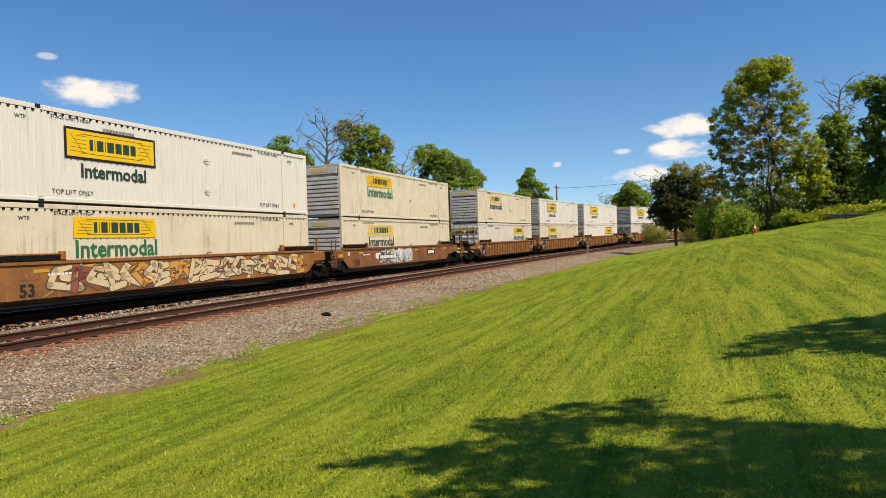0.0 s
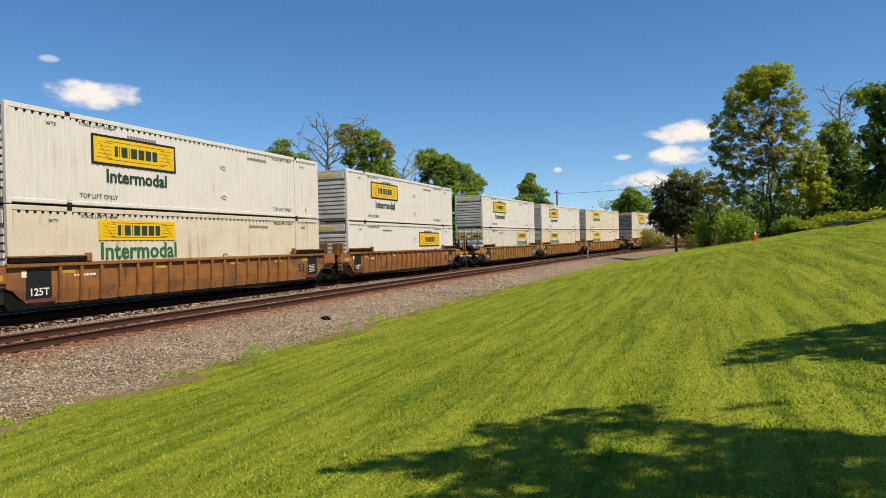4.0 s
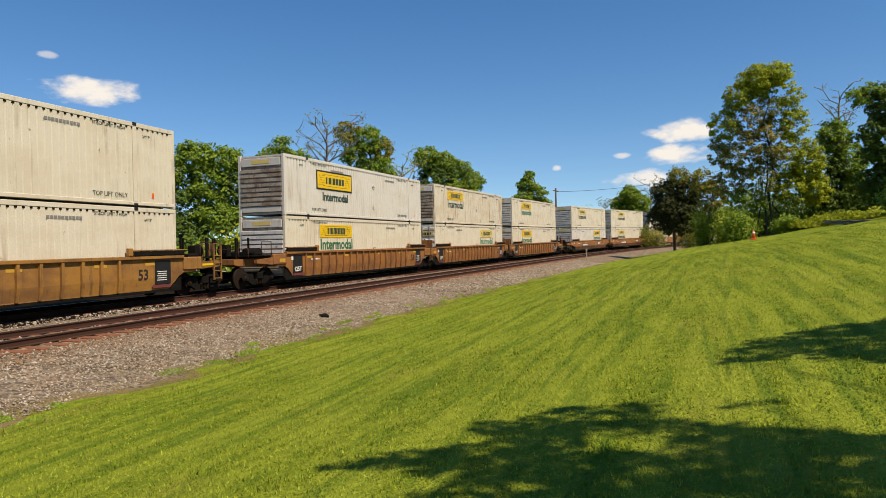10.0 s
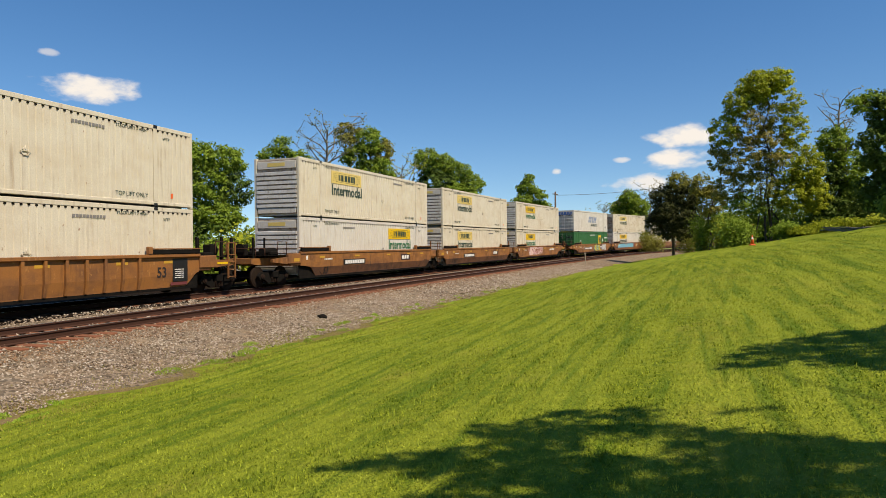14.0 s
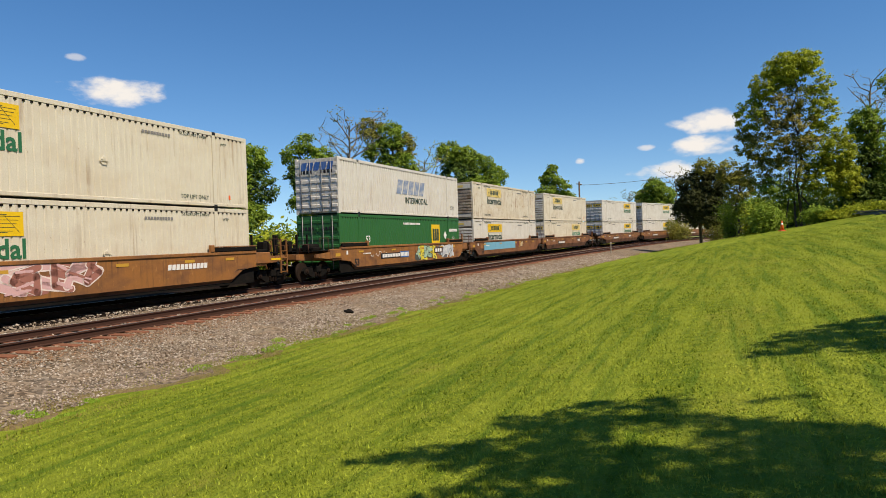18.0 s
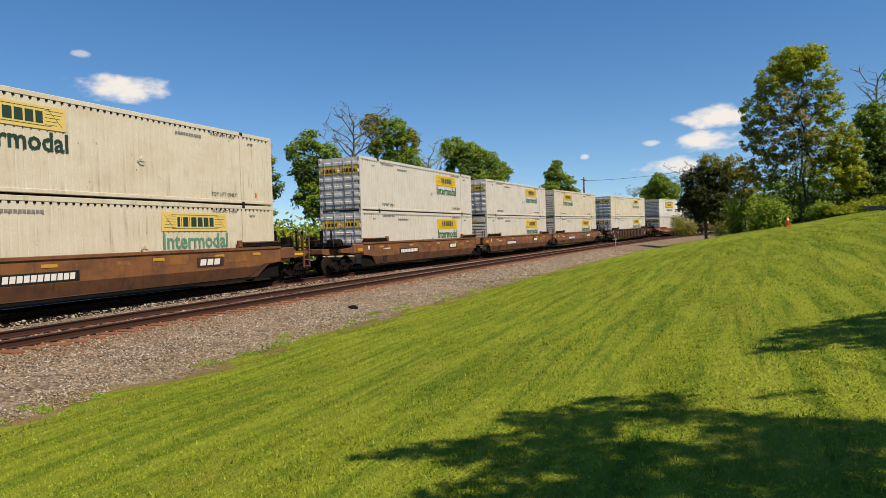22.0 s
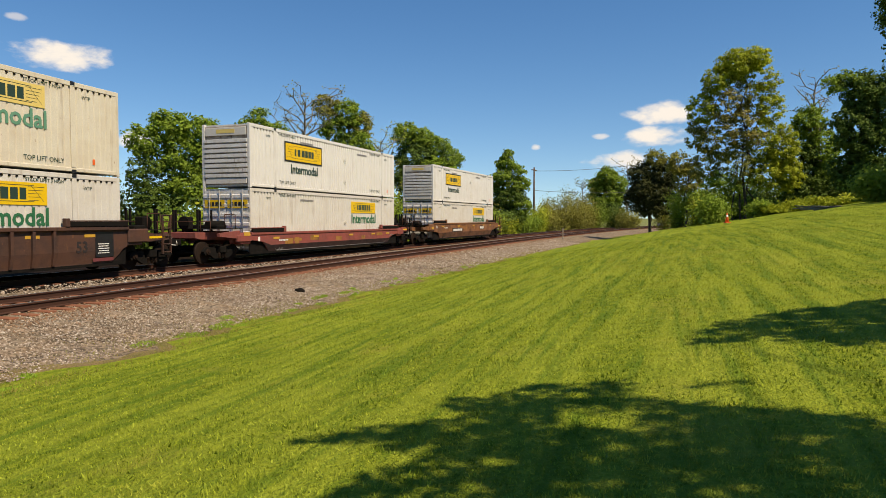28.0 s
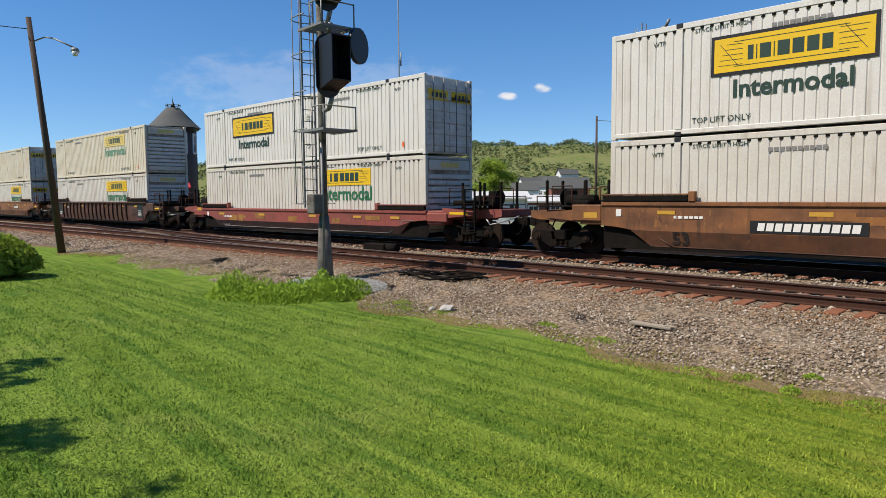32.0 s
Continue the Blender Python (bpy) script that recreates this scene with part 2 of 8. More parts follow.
def turf_mat():
    """Grass blades: tone by blade, by tuft, by patch and in faint mowing lanes."""
    m, nt, b = base_mat("grass_blades", (0.254, 0.332, 0.025), 0.6, 0, 0.12)
    col = socket_mix(nt, island_fac(nt), (0.077, 0.126, 0.008), (0.401, 0.462, 0.046))
    tuft = noise_fac(nt, 9.0, 0.45, 0.60, 4)
    col = socket_mix(nt, times_node(nt, tuft, 0.5), col, (0.081, 0.131, 0.011))
    patch = noise_fac(nt, 0.8, 0.50, 0.72, 3)
    col = socket_mix(nt, times_node(nt, patch, 0.7), col, (0.357, 0.336, 0.055))
    lane = noise_fac(nt, 1.6, 0.40, 0.62, 2, stretch=(0.12, 1.5, 0.1), turn=69)
    half = nt.nodes.new("ShaderNodeMath")
    half.operation = "MULTIPLY"
    half.inputs[1].default_value = 0.6
    nt.links.new(lane, half.inputs[0])
    col = socket_mix(nt, half.outputs[0], col, (0.395, 0.435, 0.055))
    swath = noise_fac(nt, 3.2, 0.50, 0.66, 3, stretch=(0.10, 1.4, 0.1), turn=69)
    col = socket_mix(nt, times_node(nt, swath, 0.65), col, (0.090, 0.170, 0.016))
    col = south_tint(nt, col)
    nt.links.new(col, b.inputs["Base Color"])
    tr = nt.nodes.new("ShaderNodeBsdfTranslucent")
    nt.links.new(col, tr.inputs[0])
    mx = nt.nodes.new("ShaderNodeMixShader")
    mx.inputs[0].default_value = 0.25
    nt.links.new(b.outputs[0], mx.inputs[1])
    nt.links.new(tr.outputs[0], mx.inputs[2])
    nt.links.new(mx.outputs[0], nt.nodes["Material Output"].inputs[0])
    return m


M = {}
M["lawn"] = lawn_mat()
M["field"] = ground_mat("field", (0.109, 0.151, 0.038), (0.160, 0.176, 0.059), (0.176, 0.160, 0.084), 0.05, 0.4, 4.0, 0.6, 0.1)
M["dirt"] = ground_mat("dirt", (0.168, 0.126, 0.067), (0.118, 0.118, 0.029), (0.210, 0.139, 0.067), 0.9, 4.0, 30.0, 0.8, 0.02)
M["gravel"] = ground_mat("gravel", (0.192, 0.154, 0.112), (0.136, 0.113, 0.090), (0.218, 0.144, 0.085), 0.3, 2.0, 20.0, 1.0, 0.03, voronoi=17.0)
# Near-black: oily ballast with the train's own shade put into the colour.
M["oilyshade"] = ground_mat("oily_shaded_ballast", (0.014, 0.009, 0.006), (0.008, 0.005, 0.004), (0.021, 0.013, 0.008), 0.3, 2.0, 20.0, 1.0, 0.03, voronoi=17.0)
RUST_SPOT, RUST_RUN = (0.168, 0.063, 0.025), (0.218, 0.134, 0.076)
M["white"] = streaked("container_white", (0.550, 0.521, 0.466), (0.437, 0.391, 0.323), RUST_RUN, RUST_SPOT, 0.5, 0.45, 0.42, 0.75, spot_lo=0.665)
M["cream"] = streaked("container_cream", (0.571, 0.521, 0.412), (0.454, 0.378, 0.269), RUST_RUN, RUST_SPOT, 0.55, 0.5, 0.5, 0.8, spot_lo=0.655)
M["bright"] = streaked("container_clean", (0.605, 0.584, 0.542), (0.487, 0.458, 0.412), (0.302, 0.244, 0.185), RUST_SPOT, 0.45, 0.3, 0.4, 0.6, spot_lo=0.70)
M["green"] = worn("container_green", (0.017, 0.105, 0.025), (0.038, 0.063, 0.029), 0.5, scale=1.5, amount=0.4)
M["rusted"] = streaked("rusted_cream", (0.554, 0.504, 0.403), (0.420, 0.336, 0.227), (0.185, 0.084, 0.038), (0.185, 0.071, 0.029), 0.6, 0.6, 0.95, 0.9, spot_lo=0.61)
M["palegreen"] = worn("pale_green_letters", (0.084, 0.227, 0.143), (0.252, 0.336, 0.252), 0.6)
M["steel"] = streaked("dirty_door_paint", (0.600, 0.585, 0.555), (0.400, 0.370, 0.325), (0.200, 0.140, 0.095), (0.168, 0.063, 0.025), 0.6, 0.5, 0.7, 0.7, 1.2, 0.62)
M["rustdirt"] = streaked("rusty_panel", (0.370, 0.315, 0.252), (0.143, 0.084, 0.055), (0.084, 0.042, 0.025), (0.109, 0.042, 0.021), 0.7, 0.85, 0.8, 0.8, 1.4, 0.58)
M["black"] = worn("black_paint", (0.010, 0.010, 0.011), (0.034, 0.029, 0.025), 0.5)
M["yellow"] = worn("yellow_panel", (0.672, 0.420, 0.010), (0.462, 0.319, 0.067), 0.5, scale=1.5, amount=0.35)
M["dullyellow"] = worn("dull_yellow_tape", (0.46, 0.25, 0.030), (0.20, 0.10, 0.035), 0.6, scale=4, amount=0.8)
M["faded"] = worn("faded_yellow", (0.622, 0.462, 0.134), (0.504, 0.437, 0.302), 0.55, scale=3, amount=0.6)
M["greenink"] = worn("green_letters", (0.017, 0.118, 0.050), (0.034, 0.126, 0.059), 0.5)
M["darkink"] = worn("dark_letters", (0.017, 0.042, 0.029), (0.034, 0.042, 0.034), 0.5)
M["greyink"] = worn("grey_letters", (0.185, 0.176, 0.168), (0.252, 0.235, 0.218), 0.6)
M["blueink"] = worn("blue_letters", (0.025, 0.101, 0.319), (0.210, 0.235, 0.302), 0.5, amount=0.8)
M["fadedblue"] = streaked("faded_blue_letters", (0.143, 0.202, 0.319), (0.437, 0.428, 0.420), (0.420, 0.395, 0.361), (0.378, 0.353, 0.319), 0.6, 0.8, 0.5, 0.8, 2.0, 0.55)
M["mastgrey"] = streaked("weathered_mast", (0.134, 0.126, 0.113), (0.059, 0.052, 0.046), (0.038, 0.034, 0.029), (0.084, 0.050, 0.034), 0.85, 0.8, 0.8, 0.5, 2.5, 0.62)
M["paleink"] = worn("white_letters", (0.655, 0.638, 0.605), (0.420, 0.378, 0.336), 0.5)
M["brown"] = streaked("brown_car_paint", (0.200, 0.080, 0.028), (0.093, 0.040, 0.020), (0.034, 0.020, 0.014), (0.248, 0.107, 0.031), 0.65, 0.9, 0.75, 0.75, 0.8, 0.60)
M["orange"] = streaked("orange_car_paint", (0.260, 0.105, 0.027), (0.118, 0.050, 0.022), (0.042, 0.024, 0.015), (0.353, 0.168, 0.050), 0.65, 0.85, 0.7, 0.7, 0.8, 0.61)
M["mustard"] = streaked("mustard_car_paint", (0.294, 0.139, 0.029), (0.126, 0.055, 0.020), (0.050, 0.027, 0.015), (0.118, 0.050, 0.021), 0.65, 0.8, 0.7, 0.7, 0.8, 0.61)
# Darker streaked brown; the shade of the sill's inward lean is in the colour.
M["brownshade"] = streaked("brown_paint_streaked_and_shaded", (0.125, 0.050, 0.022), (0.060, 0.028, 0.015), (0.030, 0.018, 0.012), (0.19, 0.080, 0.028), 0.7, 0.9, 0.8, 0.7, 0.8, 0.61)
M["umber"] = streaked("umber_car_paint", (0.075, 0.032, 0.019), (0.025, 0.015, 0.013), (0.014, 0.011, 0.009), (0.157, 0.065, 0.025), 0.7, 0.8, 0.7, 0.6, 0.8, 0.63)
M["red"] = streaked("red_car_paint", (0.235, 0.055, 0.042), (0.126, 0.046, 0.035), (0.050, 0.025, 0.020), (0.252, 0.109, 0.076), 0.65, 0.6, 0.6, 0.5, 0.8, 0.63)
M["grime"] = streaked("grimy_black_paint", (0.046, 0.019, 0.016), (0.018, 0.010, 0.010), (0.010, 0.008, 0.007), (0.065, 0.033, 0.019), 0.8, 0.8, 0.6, 0.5, 0.8, 0.63)
M["wheel"] = worn("rusty_wheel", (0.019, 0.011, 0.007), (0.005, 0.004, 0.004), 0.8, spec=0.15, scale=6, amount=0.8, stretch=(1, 1, 1))
M["spring"] = worn("brown_springs", (0.021, 0.012, 0.008), (0.014, 0.009, 0.007), 0.8, spec=0.1, scale=8, amount=0.7, stretch=(1, 1, 1))
M["maroon"] = worn("maroon_plate", (0.134, 0.029, 0.029), (0.076, 0.025, 0.025), 0.7)
# Soot black of the ironwork; also the black of painted shade dashes and strands.
M["sootshade"] = worn("soot_and_shade", (0.008, 0.007, 0.006), (0.025, 0.017, 0.012), 0.9, spec=0.08, scale=4, amount=0.8, stretch=(1, 1, 1))
M["rust"] = worn("rusty_rail", (0.055, 0.026, 0.018), (0.027, 0.016, 0.012), 0.9, spec=0.1, scale=5, amount=0.7, stretch=(1, 1, 1))
M["railtop"] = worn("polished_rail_head", (0.252, 0.227, 0.210), (0.126, 0.101, 0.084), 0.35, 0.8, scale=5, amount=0.5)
M["tie"] = worn("weathered_tie", (0.202, 0.083, 0.048), (0.067, 0.038, 0.025), 0.95, spec=0.06, scale=5, amount=0.8, stretch=(1, 4, 4))
M["bark"] = worn("bark", (0.084, 0.063, 0.046), (0.034, 0.027, 0.022), 0.9, scale=6, amount=0.8, stretch=(3, 3, 0.6), bump=0.6)
M["greybark"] = worn("grey_bark", (0.168, 0.151, 0.126), (0.076, 0.067, 0.059), 0.9, scale=5, amount=0.7, stretch=(3, 3, 0.6), bump=0.5)
M["leaf_spring"] = leaf_mat("spring_leaves", (0.302, 0.353, 0.025), (0.428, 0.454, 0.049), 0.40)
M["leaf_green"] = leaf_mat("green_leaves", (0.176, 0.269, 0.030), (0.269, 0.361, 0.047), 0.40)
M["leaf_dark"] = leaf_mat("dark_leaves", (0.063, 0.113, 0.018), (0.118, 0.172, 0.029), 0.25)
M["leaf_olive"] = leaf_mat("olive_leaves", (0.227, 0.235, 0.042), (0.294, 0.269, 0.060), 0.40)
M["leaf_bud"] = leaf_mat("budding_leaves", (0.300, 0.240, 0.060), (0.380, 0.330, 0.075), 0.40)
M["needle"] = leaf_mat("cedar_needles", (0.034, 0.044, 0.013), (0.076, 0.080, 0.024), 0.2)
M["spruce"] = leaf_mat("spruce_needles", (0.095, 0.146, 0.101), (0.158, 0.209, 0.147), 0.25)
M["grassblade"] = turf_mat()
M["weed"] = leaf_mat("weeds", (0.200, 0.329, 0.033), (0.315, 0.443, 0.054), 0.25)
M["galv"] = worn("galvanised_steel", (0.202, 0.202, 0.197), (0.126, 0.122, 0.109), 0.55, 0.3, scale=3, amount=0.5)
M["orangecone"] = worn("orange_plastic", (0.714, 0.109, 0.017), (0.504, 0.118, 0.042), 0.5)
M["concrete"] = worn("concrete", (0.353, 0.336, 0.311), (0.235, 0.210, 0.185), 0.9, scale=2, amount=0.6, stretch=(1, 1, 1))
M["pole"] = worn("creosoted_pole", (0.071, 0.046, 0.034), (0.029, 0.023, 0.018), 0.9, scale=5, amount=0.8, stretch=(4, 4, 0.4))
M["drywood"] = worn("dry_wood", (0.269, 0.227, 0.176), (0.168, 0.126, 0.092), 0.9, scale=5, amount=0.7)
M["brick"] = worn("brick_wall", (0.218, 0.084, 0.063), (0.118, 0.059, 0.046), 0.9, scale=1.5, amount=0.6, stretch=(1, 1, 1))
M["redroof"] = worn("red_metal_roof", (0.462, 0.139, 0.092), (0.386, 0.118, 0.084), 0.5, scale=0.8, amount=0.5)
M["greyclad"] = worn("grey_siding", (0.084, 0.088, 0.092), (0.059, 0.059, 0.063), 0.7, scale=1.5, amount=0.5)
M["trimwhite"] = worn("white_trim", (0.655, 0.655, 0.647), (0.504, 0.487, 0.462), 0.6)
M["slate"] = worn("grey_shingles", (0.071, 0.074, 0.071), (0.042, 0.042, 0.042), 0.85, scale=3, amount=0.6, stretch=(1, 1, 1))
M["darkwall"] = worn("dark_brown_wall", (0.084, 0.063, 0.050), (0.042, 0.034, 0.029), 0.8, scale=2, amount=0.6)
M["paleroof"] = worn("pale_metal_roof", (0.521, 0.521, 0.504), (0.378, 0.370, 0.353), 0.5, scale=1, amount=0.4)
M["pane"] = base_mat("window_glass", (0.025, 0.034, 0.042), 0.08, 0, 0.6)[0]
M["flagred"] = worn("flag_red", (0.420, 0.025, 0.034), (0.336, 0.034, 0.042), 0.8)
M["flagblue"] = worn("flag_blue", (0.025, 0.042, 0.168), (0.025, 0.034, 0.126), 0.8)
M["wire"] = base_mat("black_wire", (0.025, 0.025, 0.025), 0.6)[0]
M["signalblack"] = worn("signal_black", (0.008, 0.008, 0.009), (0.025, 0.025, 0.025), 0.45)
M["carwhite"] = base_mat("white_car_paint", (0.8, 0.8, 0.8), 0.25)[0]
# ---- the line of the track ----
STEP = 1.0
S_MIN, S_MAX = -540, 640
BENDS = ((-120, 0.0), (-40, -0.0009), (0, 0.0021), (35, 0.0014), (70, 0.0019), (110, 0.0044), (165, 0.0044), (200, 0.0010), (640, 0.0005))


def trace_line():
    """Integrates the curvature both ways from s = 0; the line is the near side of the containers."""
    ss, kk = [b[0] for b in BENDS], [b[1] for b in BENDS]
    halves = []
    for sign, end in ((1, S_MAX), (-1, -S_MIN)):
        s = sign * STEP * np.arange(int(end / STEP) + 1)
        k = np.interp((s[:-1] + s[1:]) / 2, ss, kk)
        th = radians(17.0) + np.concatenate([[0], np.cumsum(sign * k * STEP)])
        tm = (th[:-1] + th[1:]) / 2
        x = -17.7 + np.concatenate([[0], np.cumsum(sign * STEP * np.sin(tm))])
        y = np.concatenate([[0], np.cumsum(sign * STEP * np.cos(tm))])
        halves.append(np.stack([s, x, y, th], -1))
    return np.concatenate([halves[1][:0:-1], halves[0]])


LINE = trace_line()


def rail_z(s):
    """Height of the rail heads: level at first, a gentle climb past the bend."""
    a = np.clip(np.asarray(s, float) - 40, 0, 80)
    return 0.00008 * a * a + 0.008 * np.clip(np.asarray(s, float) - 120, 0, 200)


def on_line(s, n, z=0.0):
    """The point at s along the track, n metres towards the camera from the near track's middle, z above the rails."""
    x, y, th = (float(np.interp(s, LINE[:, 0], LINE[:, i])) for i in (1, 2, 3))
    off = n + 3.35
    return Vector((x + math.cos(th) * off, y - math.sin(th) * off, float(rail_z(s)) + z)), th


def track_pose(s, n, z=0.0):
    p, th = on_line(s, n, z)
    return Matrix.LocRotScale(p, Euler((0, 0, math.pi / 2 - th)), None)


FAR_TRACK = -4.65


def far_mid(s):
    """The far track swings out a little where it passes the viewpoint."""
    return FAR_TRACK - 0.5 * math.exp(-((s - 21.0) / 9.0) ** 2)


def slope_at(s):
    u = np.clip(np.asarray(s, float) / 50.0, 0, 1)
    return 0.088 + 0.082 * u * u * (3 - 2 * u)


def smooth(a, lo, hi):
    u = np.clip((a - lo) / (hi - lo), 0, 1)
    return u * u * (3 - 2 * u)


def ground_height(s, n, x, y):
    """Ground level over arrays."""
    prof_n = [-2500, -60, -30, -14, -7.4, -6.6, -3.0, -2.3, -1.6, -1.38, -1.22, 1.22, 1.36, 1.6, 2.1, 3.4, 5.0]
    prof_z = [-1.1, -1.1, -0.8, -0.3, -0.28, -0.2, -0.2, -0.26, -0.28, -0.27, -0.2, -0.2, -0.215, -0.225, -0.27, -0.44, -0.6]
    z = np.interp(n, prof_n, prof_z)
    rise = slope_at(s) * np.clip(n - 5, 0, 60)
    rise = np.where(n > 5, rise + 0.10 * np.clip(n - 30, 0, 60), rise)
    z = np.where(n > 5, -0.6 + rise, z) + rail_z(s)
    r = np.hypot(x, y)
    az = np.degrees(np.arctan2(-x, y))
    ridge = np.interp(az, [-180, 20, 33, 45, 56, 64, 72, 85, 100, 118, 130, 150, 180], [0, 3, 9, 31, 37, 30, 38, 41, 40, 42, 32, 16, 6])
    wob = 1 + 0.03 * np.sin(az * 0.9) + 0.03 * np.sin(az * 2.3 + 1)
    z = z + np.where(n < -60, ridge * wob * smooth(r, 200, 560), 0)
    return z


def z_of(x, y):
    """Ground level at one point of the plan."""
    d = np.hypot(LINE[:, 1] - x, LINE[:, 2] - y)
    i = int(d.argmin())
    th = LINE[i, 3]
    n = (x - LINE[i, 1]) * math.cos(th) - (y - LINE[i, 2]) * math.sin(th) - 3.35
    return float(ground_height(np.array(LINE[i, 0]), np.array(n), np.array(x), np.array(y)))


def make_ground():
    """One sheet from beside the rails to the horizon, in turf, dirt and ballast."""
    s = np.concatenate([-np.geomspace(2600, 545, 8), np.arange(-540, -100, 10), np.arange(-100, -40, 2.5), np.arange(-40, 70, 0.5), np.arange(70, 200, 2.0), np.arange(200, 640, 10), np.geomspace(650, 2600, 10)])
    n = np.concatenate([-np.geomspace(2400, 62, 30), np.linspace(-58, -15, 12), [-12, -10.5, -9.5, -8.4, -7.4, -6.6, -4.8, -3.0, -2.6, -2.3, -1.9, -1.6, -1.38, -1.22, 0, 1.22, 1.36, 1.6, 1.9, 2.3, 2.8, 3.4, 3.8, 4.2, 4.6, 5.0, 5.4], np.arange(6, 30, 0.8), np.arange(31, 64, 3), np.geomspace(66, 2400, 22)])
    x0, y0, th0 = (np.interp(s, LINE[:, 0], LINE[:, i]) for i in (1, 2, 3))
    over = np.where(s < S_MIN, s - S_MIN, np.where(s > S_MAX, s - S_MAX, 0))
    x0, y0 = x0 + over * np.sin(th0), y0 + over * np.cos(th0)
    S, N = np.meshgrid(s, n, indexing="ij")
    TH = th0[:, None]
    rng = np.random.RandomState(4)
    wig = np.zeros_like(N)
    edge = (n > 3.5) & (n < 5.6)
    wob = 0.30 * np.sin(s * 0.9) + 0.22 * np.sin(s * 2.1 + 1) + rng.normal(0, 0.12, len(s))
    wig[:, edge] = wob[:, None]
    left = np.clip(-s / 12.0, 0, 1)
    wig[:, edge] -= (1.0 * left)[:, None]
    nn = N + wig + 3.35
    core = np.clip(nn, -34, 34)
    X = x0[:, None] + np.cos(TH) * core + math.cos(radians(22)) * (nn - core)
    Y = y0[:, None] - np.sin(TH) * core - math.sin(radians(22)) * (nn - core)
    Z = ground_height(S, N + wig, X, Y)
    lawn = (N > 5.2) & (N < 60)
    Z = Z + np.where(lawn, 0.05 * np.sin(X * 0.31 + 1) * np.sin(Y * 0.23) + 0.03 * np.sin(X * 0.9) * np.cos(Y * 0.7), 0)
    Z = Z + np.where((N > 1.9) & (N < 5.2), rng.normal(0, 0.015, N.shape), 0)
    a, b = S.shape
    verts = np.stack([X, Y, Z], -1).reshape(-1, 3)
    i, j = np.meshgrid(np.arange(a - 1), np.arange(b - 1), indexing="ij")
    q = np.stack([i * b + j, (i + 1) * b + j, (i + 1) * b + j + 1, i * b + j + 1], -1).reshape(-1, 4)
    me = bpy.data.meshes.new("ground")
    me.from_pydata(verts.tolist(), [], q.tolist())
    for k in ("lawn", "dirt", "gravel", "field", "oilyshade"):
        me.materials.append(M[k])
    nm = ((n[:-1] + n[1:]) / 2)[None, :].repeat(a - 1, 0)
    slot = np.where(nm > 4.9, 0, np.where(nm > 4.4, 1, np.where(nm > -26, 2, 3)))
    slot = np.where(nm > 60, 3, slot)
    # Strip darkened for the shade under and behind the train.
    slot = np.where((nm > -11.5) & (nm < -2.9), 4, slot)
    me.polygons.foreach_set("material_index", slot.reshape(-1).astype(np.int32))
    me.polygons.foreach_set("use_smooth", np.ones(len(q), bool))
    me.update()
    flip = me.polygons[0].normal.z < 0
    if flip:
        me.flip_normals()
    return tagged(new("ground", me), "mown green lawn sloping to a grey ballast bed", "ground", kind="structure")


ground = make_ground()


# ---- helpers for meshes ----
def mesh_of(name, verts, faces, mats, slots=None, smooth_shade=False):
    me = bpy.data.meshes.new(name)
    me.from_pydata([tuple(v) for v in verts], [], [tuple(f) for f in faces])
    for m in mats if isinstance(mats, (list, tuple)) else [mats]:
        me.materials.append(m)
    if slots is not None:
        me.polygons.foreach_set("material_index", np.asarray(slots, np.int32))
    if smooth_shade:
        me.polygons.foreach_set("use_smooth", np.ones(len(me.polygons), bool))
    me.update()
    return me


def bm_mesh(name, bm, mat):
    bmesh.ops.recalc_face_normals(bm, faces=bm.faces)
    me = bpy.data.meshes.new(name)
    bm.to_mesh(me)
    bm.free()
    for m in mat if isinstance(mat, (list, tuple)) else [mat]:
        me.materials.append(m)
    return me


def hang(name, me, parent, m=None, label=""):
    """Links mesh data as one part under a thing or a part."""
    ob = new(name, me)
    ob.parent = parent
    if m is not None:
        ob.matrix_basis = m
    if label:
        ob["label"] = label
    return ob


def part(name, bm, material, parent, label=""):
    return hang(name, bm_mesh(name, bm, material), parent, None, label)


def add_box(bm, lo, hi, bevel=0.0):
    vs = [bm.verts.new((x, y, z)) for x in (lo[0], hi[0]) for y in (lo[1], hi[1]) for z in (lo[2], hi[2])]
    fs = [bm.faces.new([vs[i] for i in f]) for f in ((0, 1, 3, 2), (4, 6, 7, 5), (0, 4, 5, 1), (2, 3, 7, 6), (0, 2, 6, 4), (1, 5, 7, 3))]
    if bevel:
        es = list({e for f in fs for e in f.edges})
        bmesh.ops.bevel(bm, geom=es, offset=bevel, segments=1, affect="EDGES", profile=0.5)
    return bm


def box(lo, hi, bevel=0.0):
    return add_box(bmesh.new(), lo, hi, bevel)


def add_tube(bm, a, b, r1, r2=None, sides=8, caps=True):
    a, b = Vector(a), Vector(b)
    r2 = r1 if r2 is None else r2
    d = (b - a).normalized()
    u = d.orthogonal().normalized()
    v = d.cross(u)
    rings = []
    for p, r in ((a, r1), (b, r2)):
        rings.append([bm.verts.new(p + (u * math.cos(k * math.tau / sides) + v * math.sin(k * math.tau / sides)) * r) for k in range(sides)])
    for k in range(sides):
        f = bm.faces.new((rings[0][k], rings[0][(k + 1) % sides], rings[1][(k + 1) % sides], rings[1][k]))
        f.smooth = True
    if caps:
        bm.faces.new(rings[0][::-1])
        bm.faces.new(rings[1])
    return bm


def tube(a, b, r1, r2=None, sides=8):
    return add_tube(bmesh.new(), a, b, r1, r2, sides)


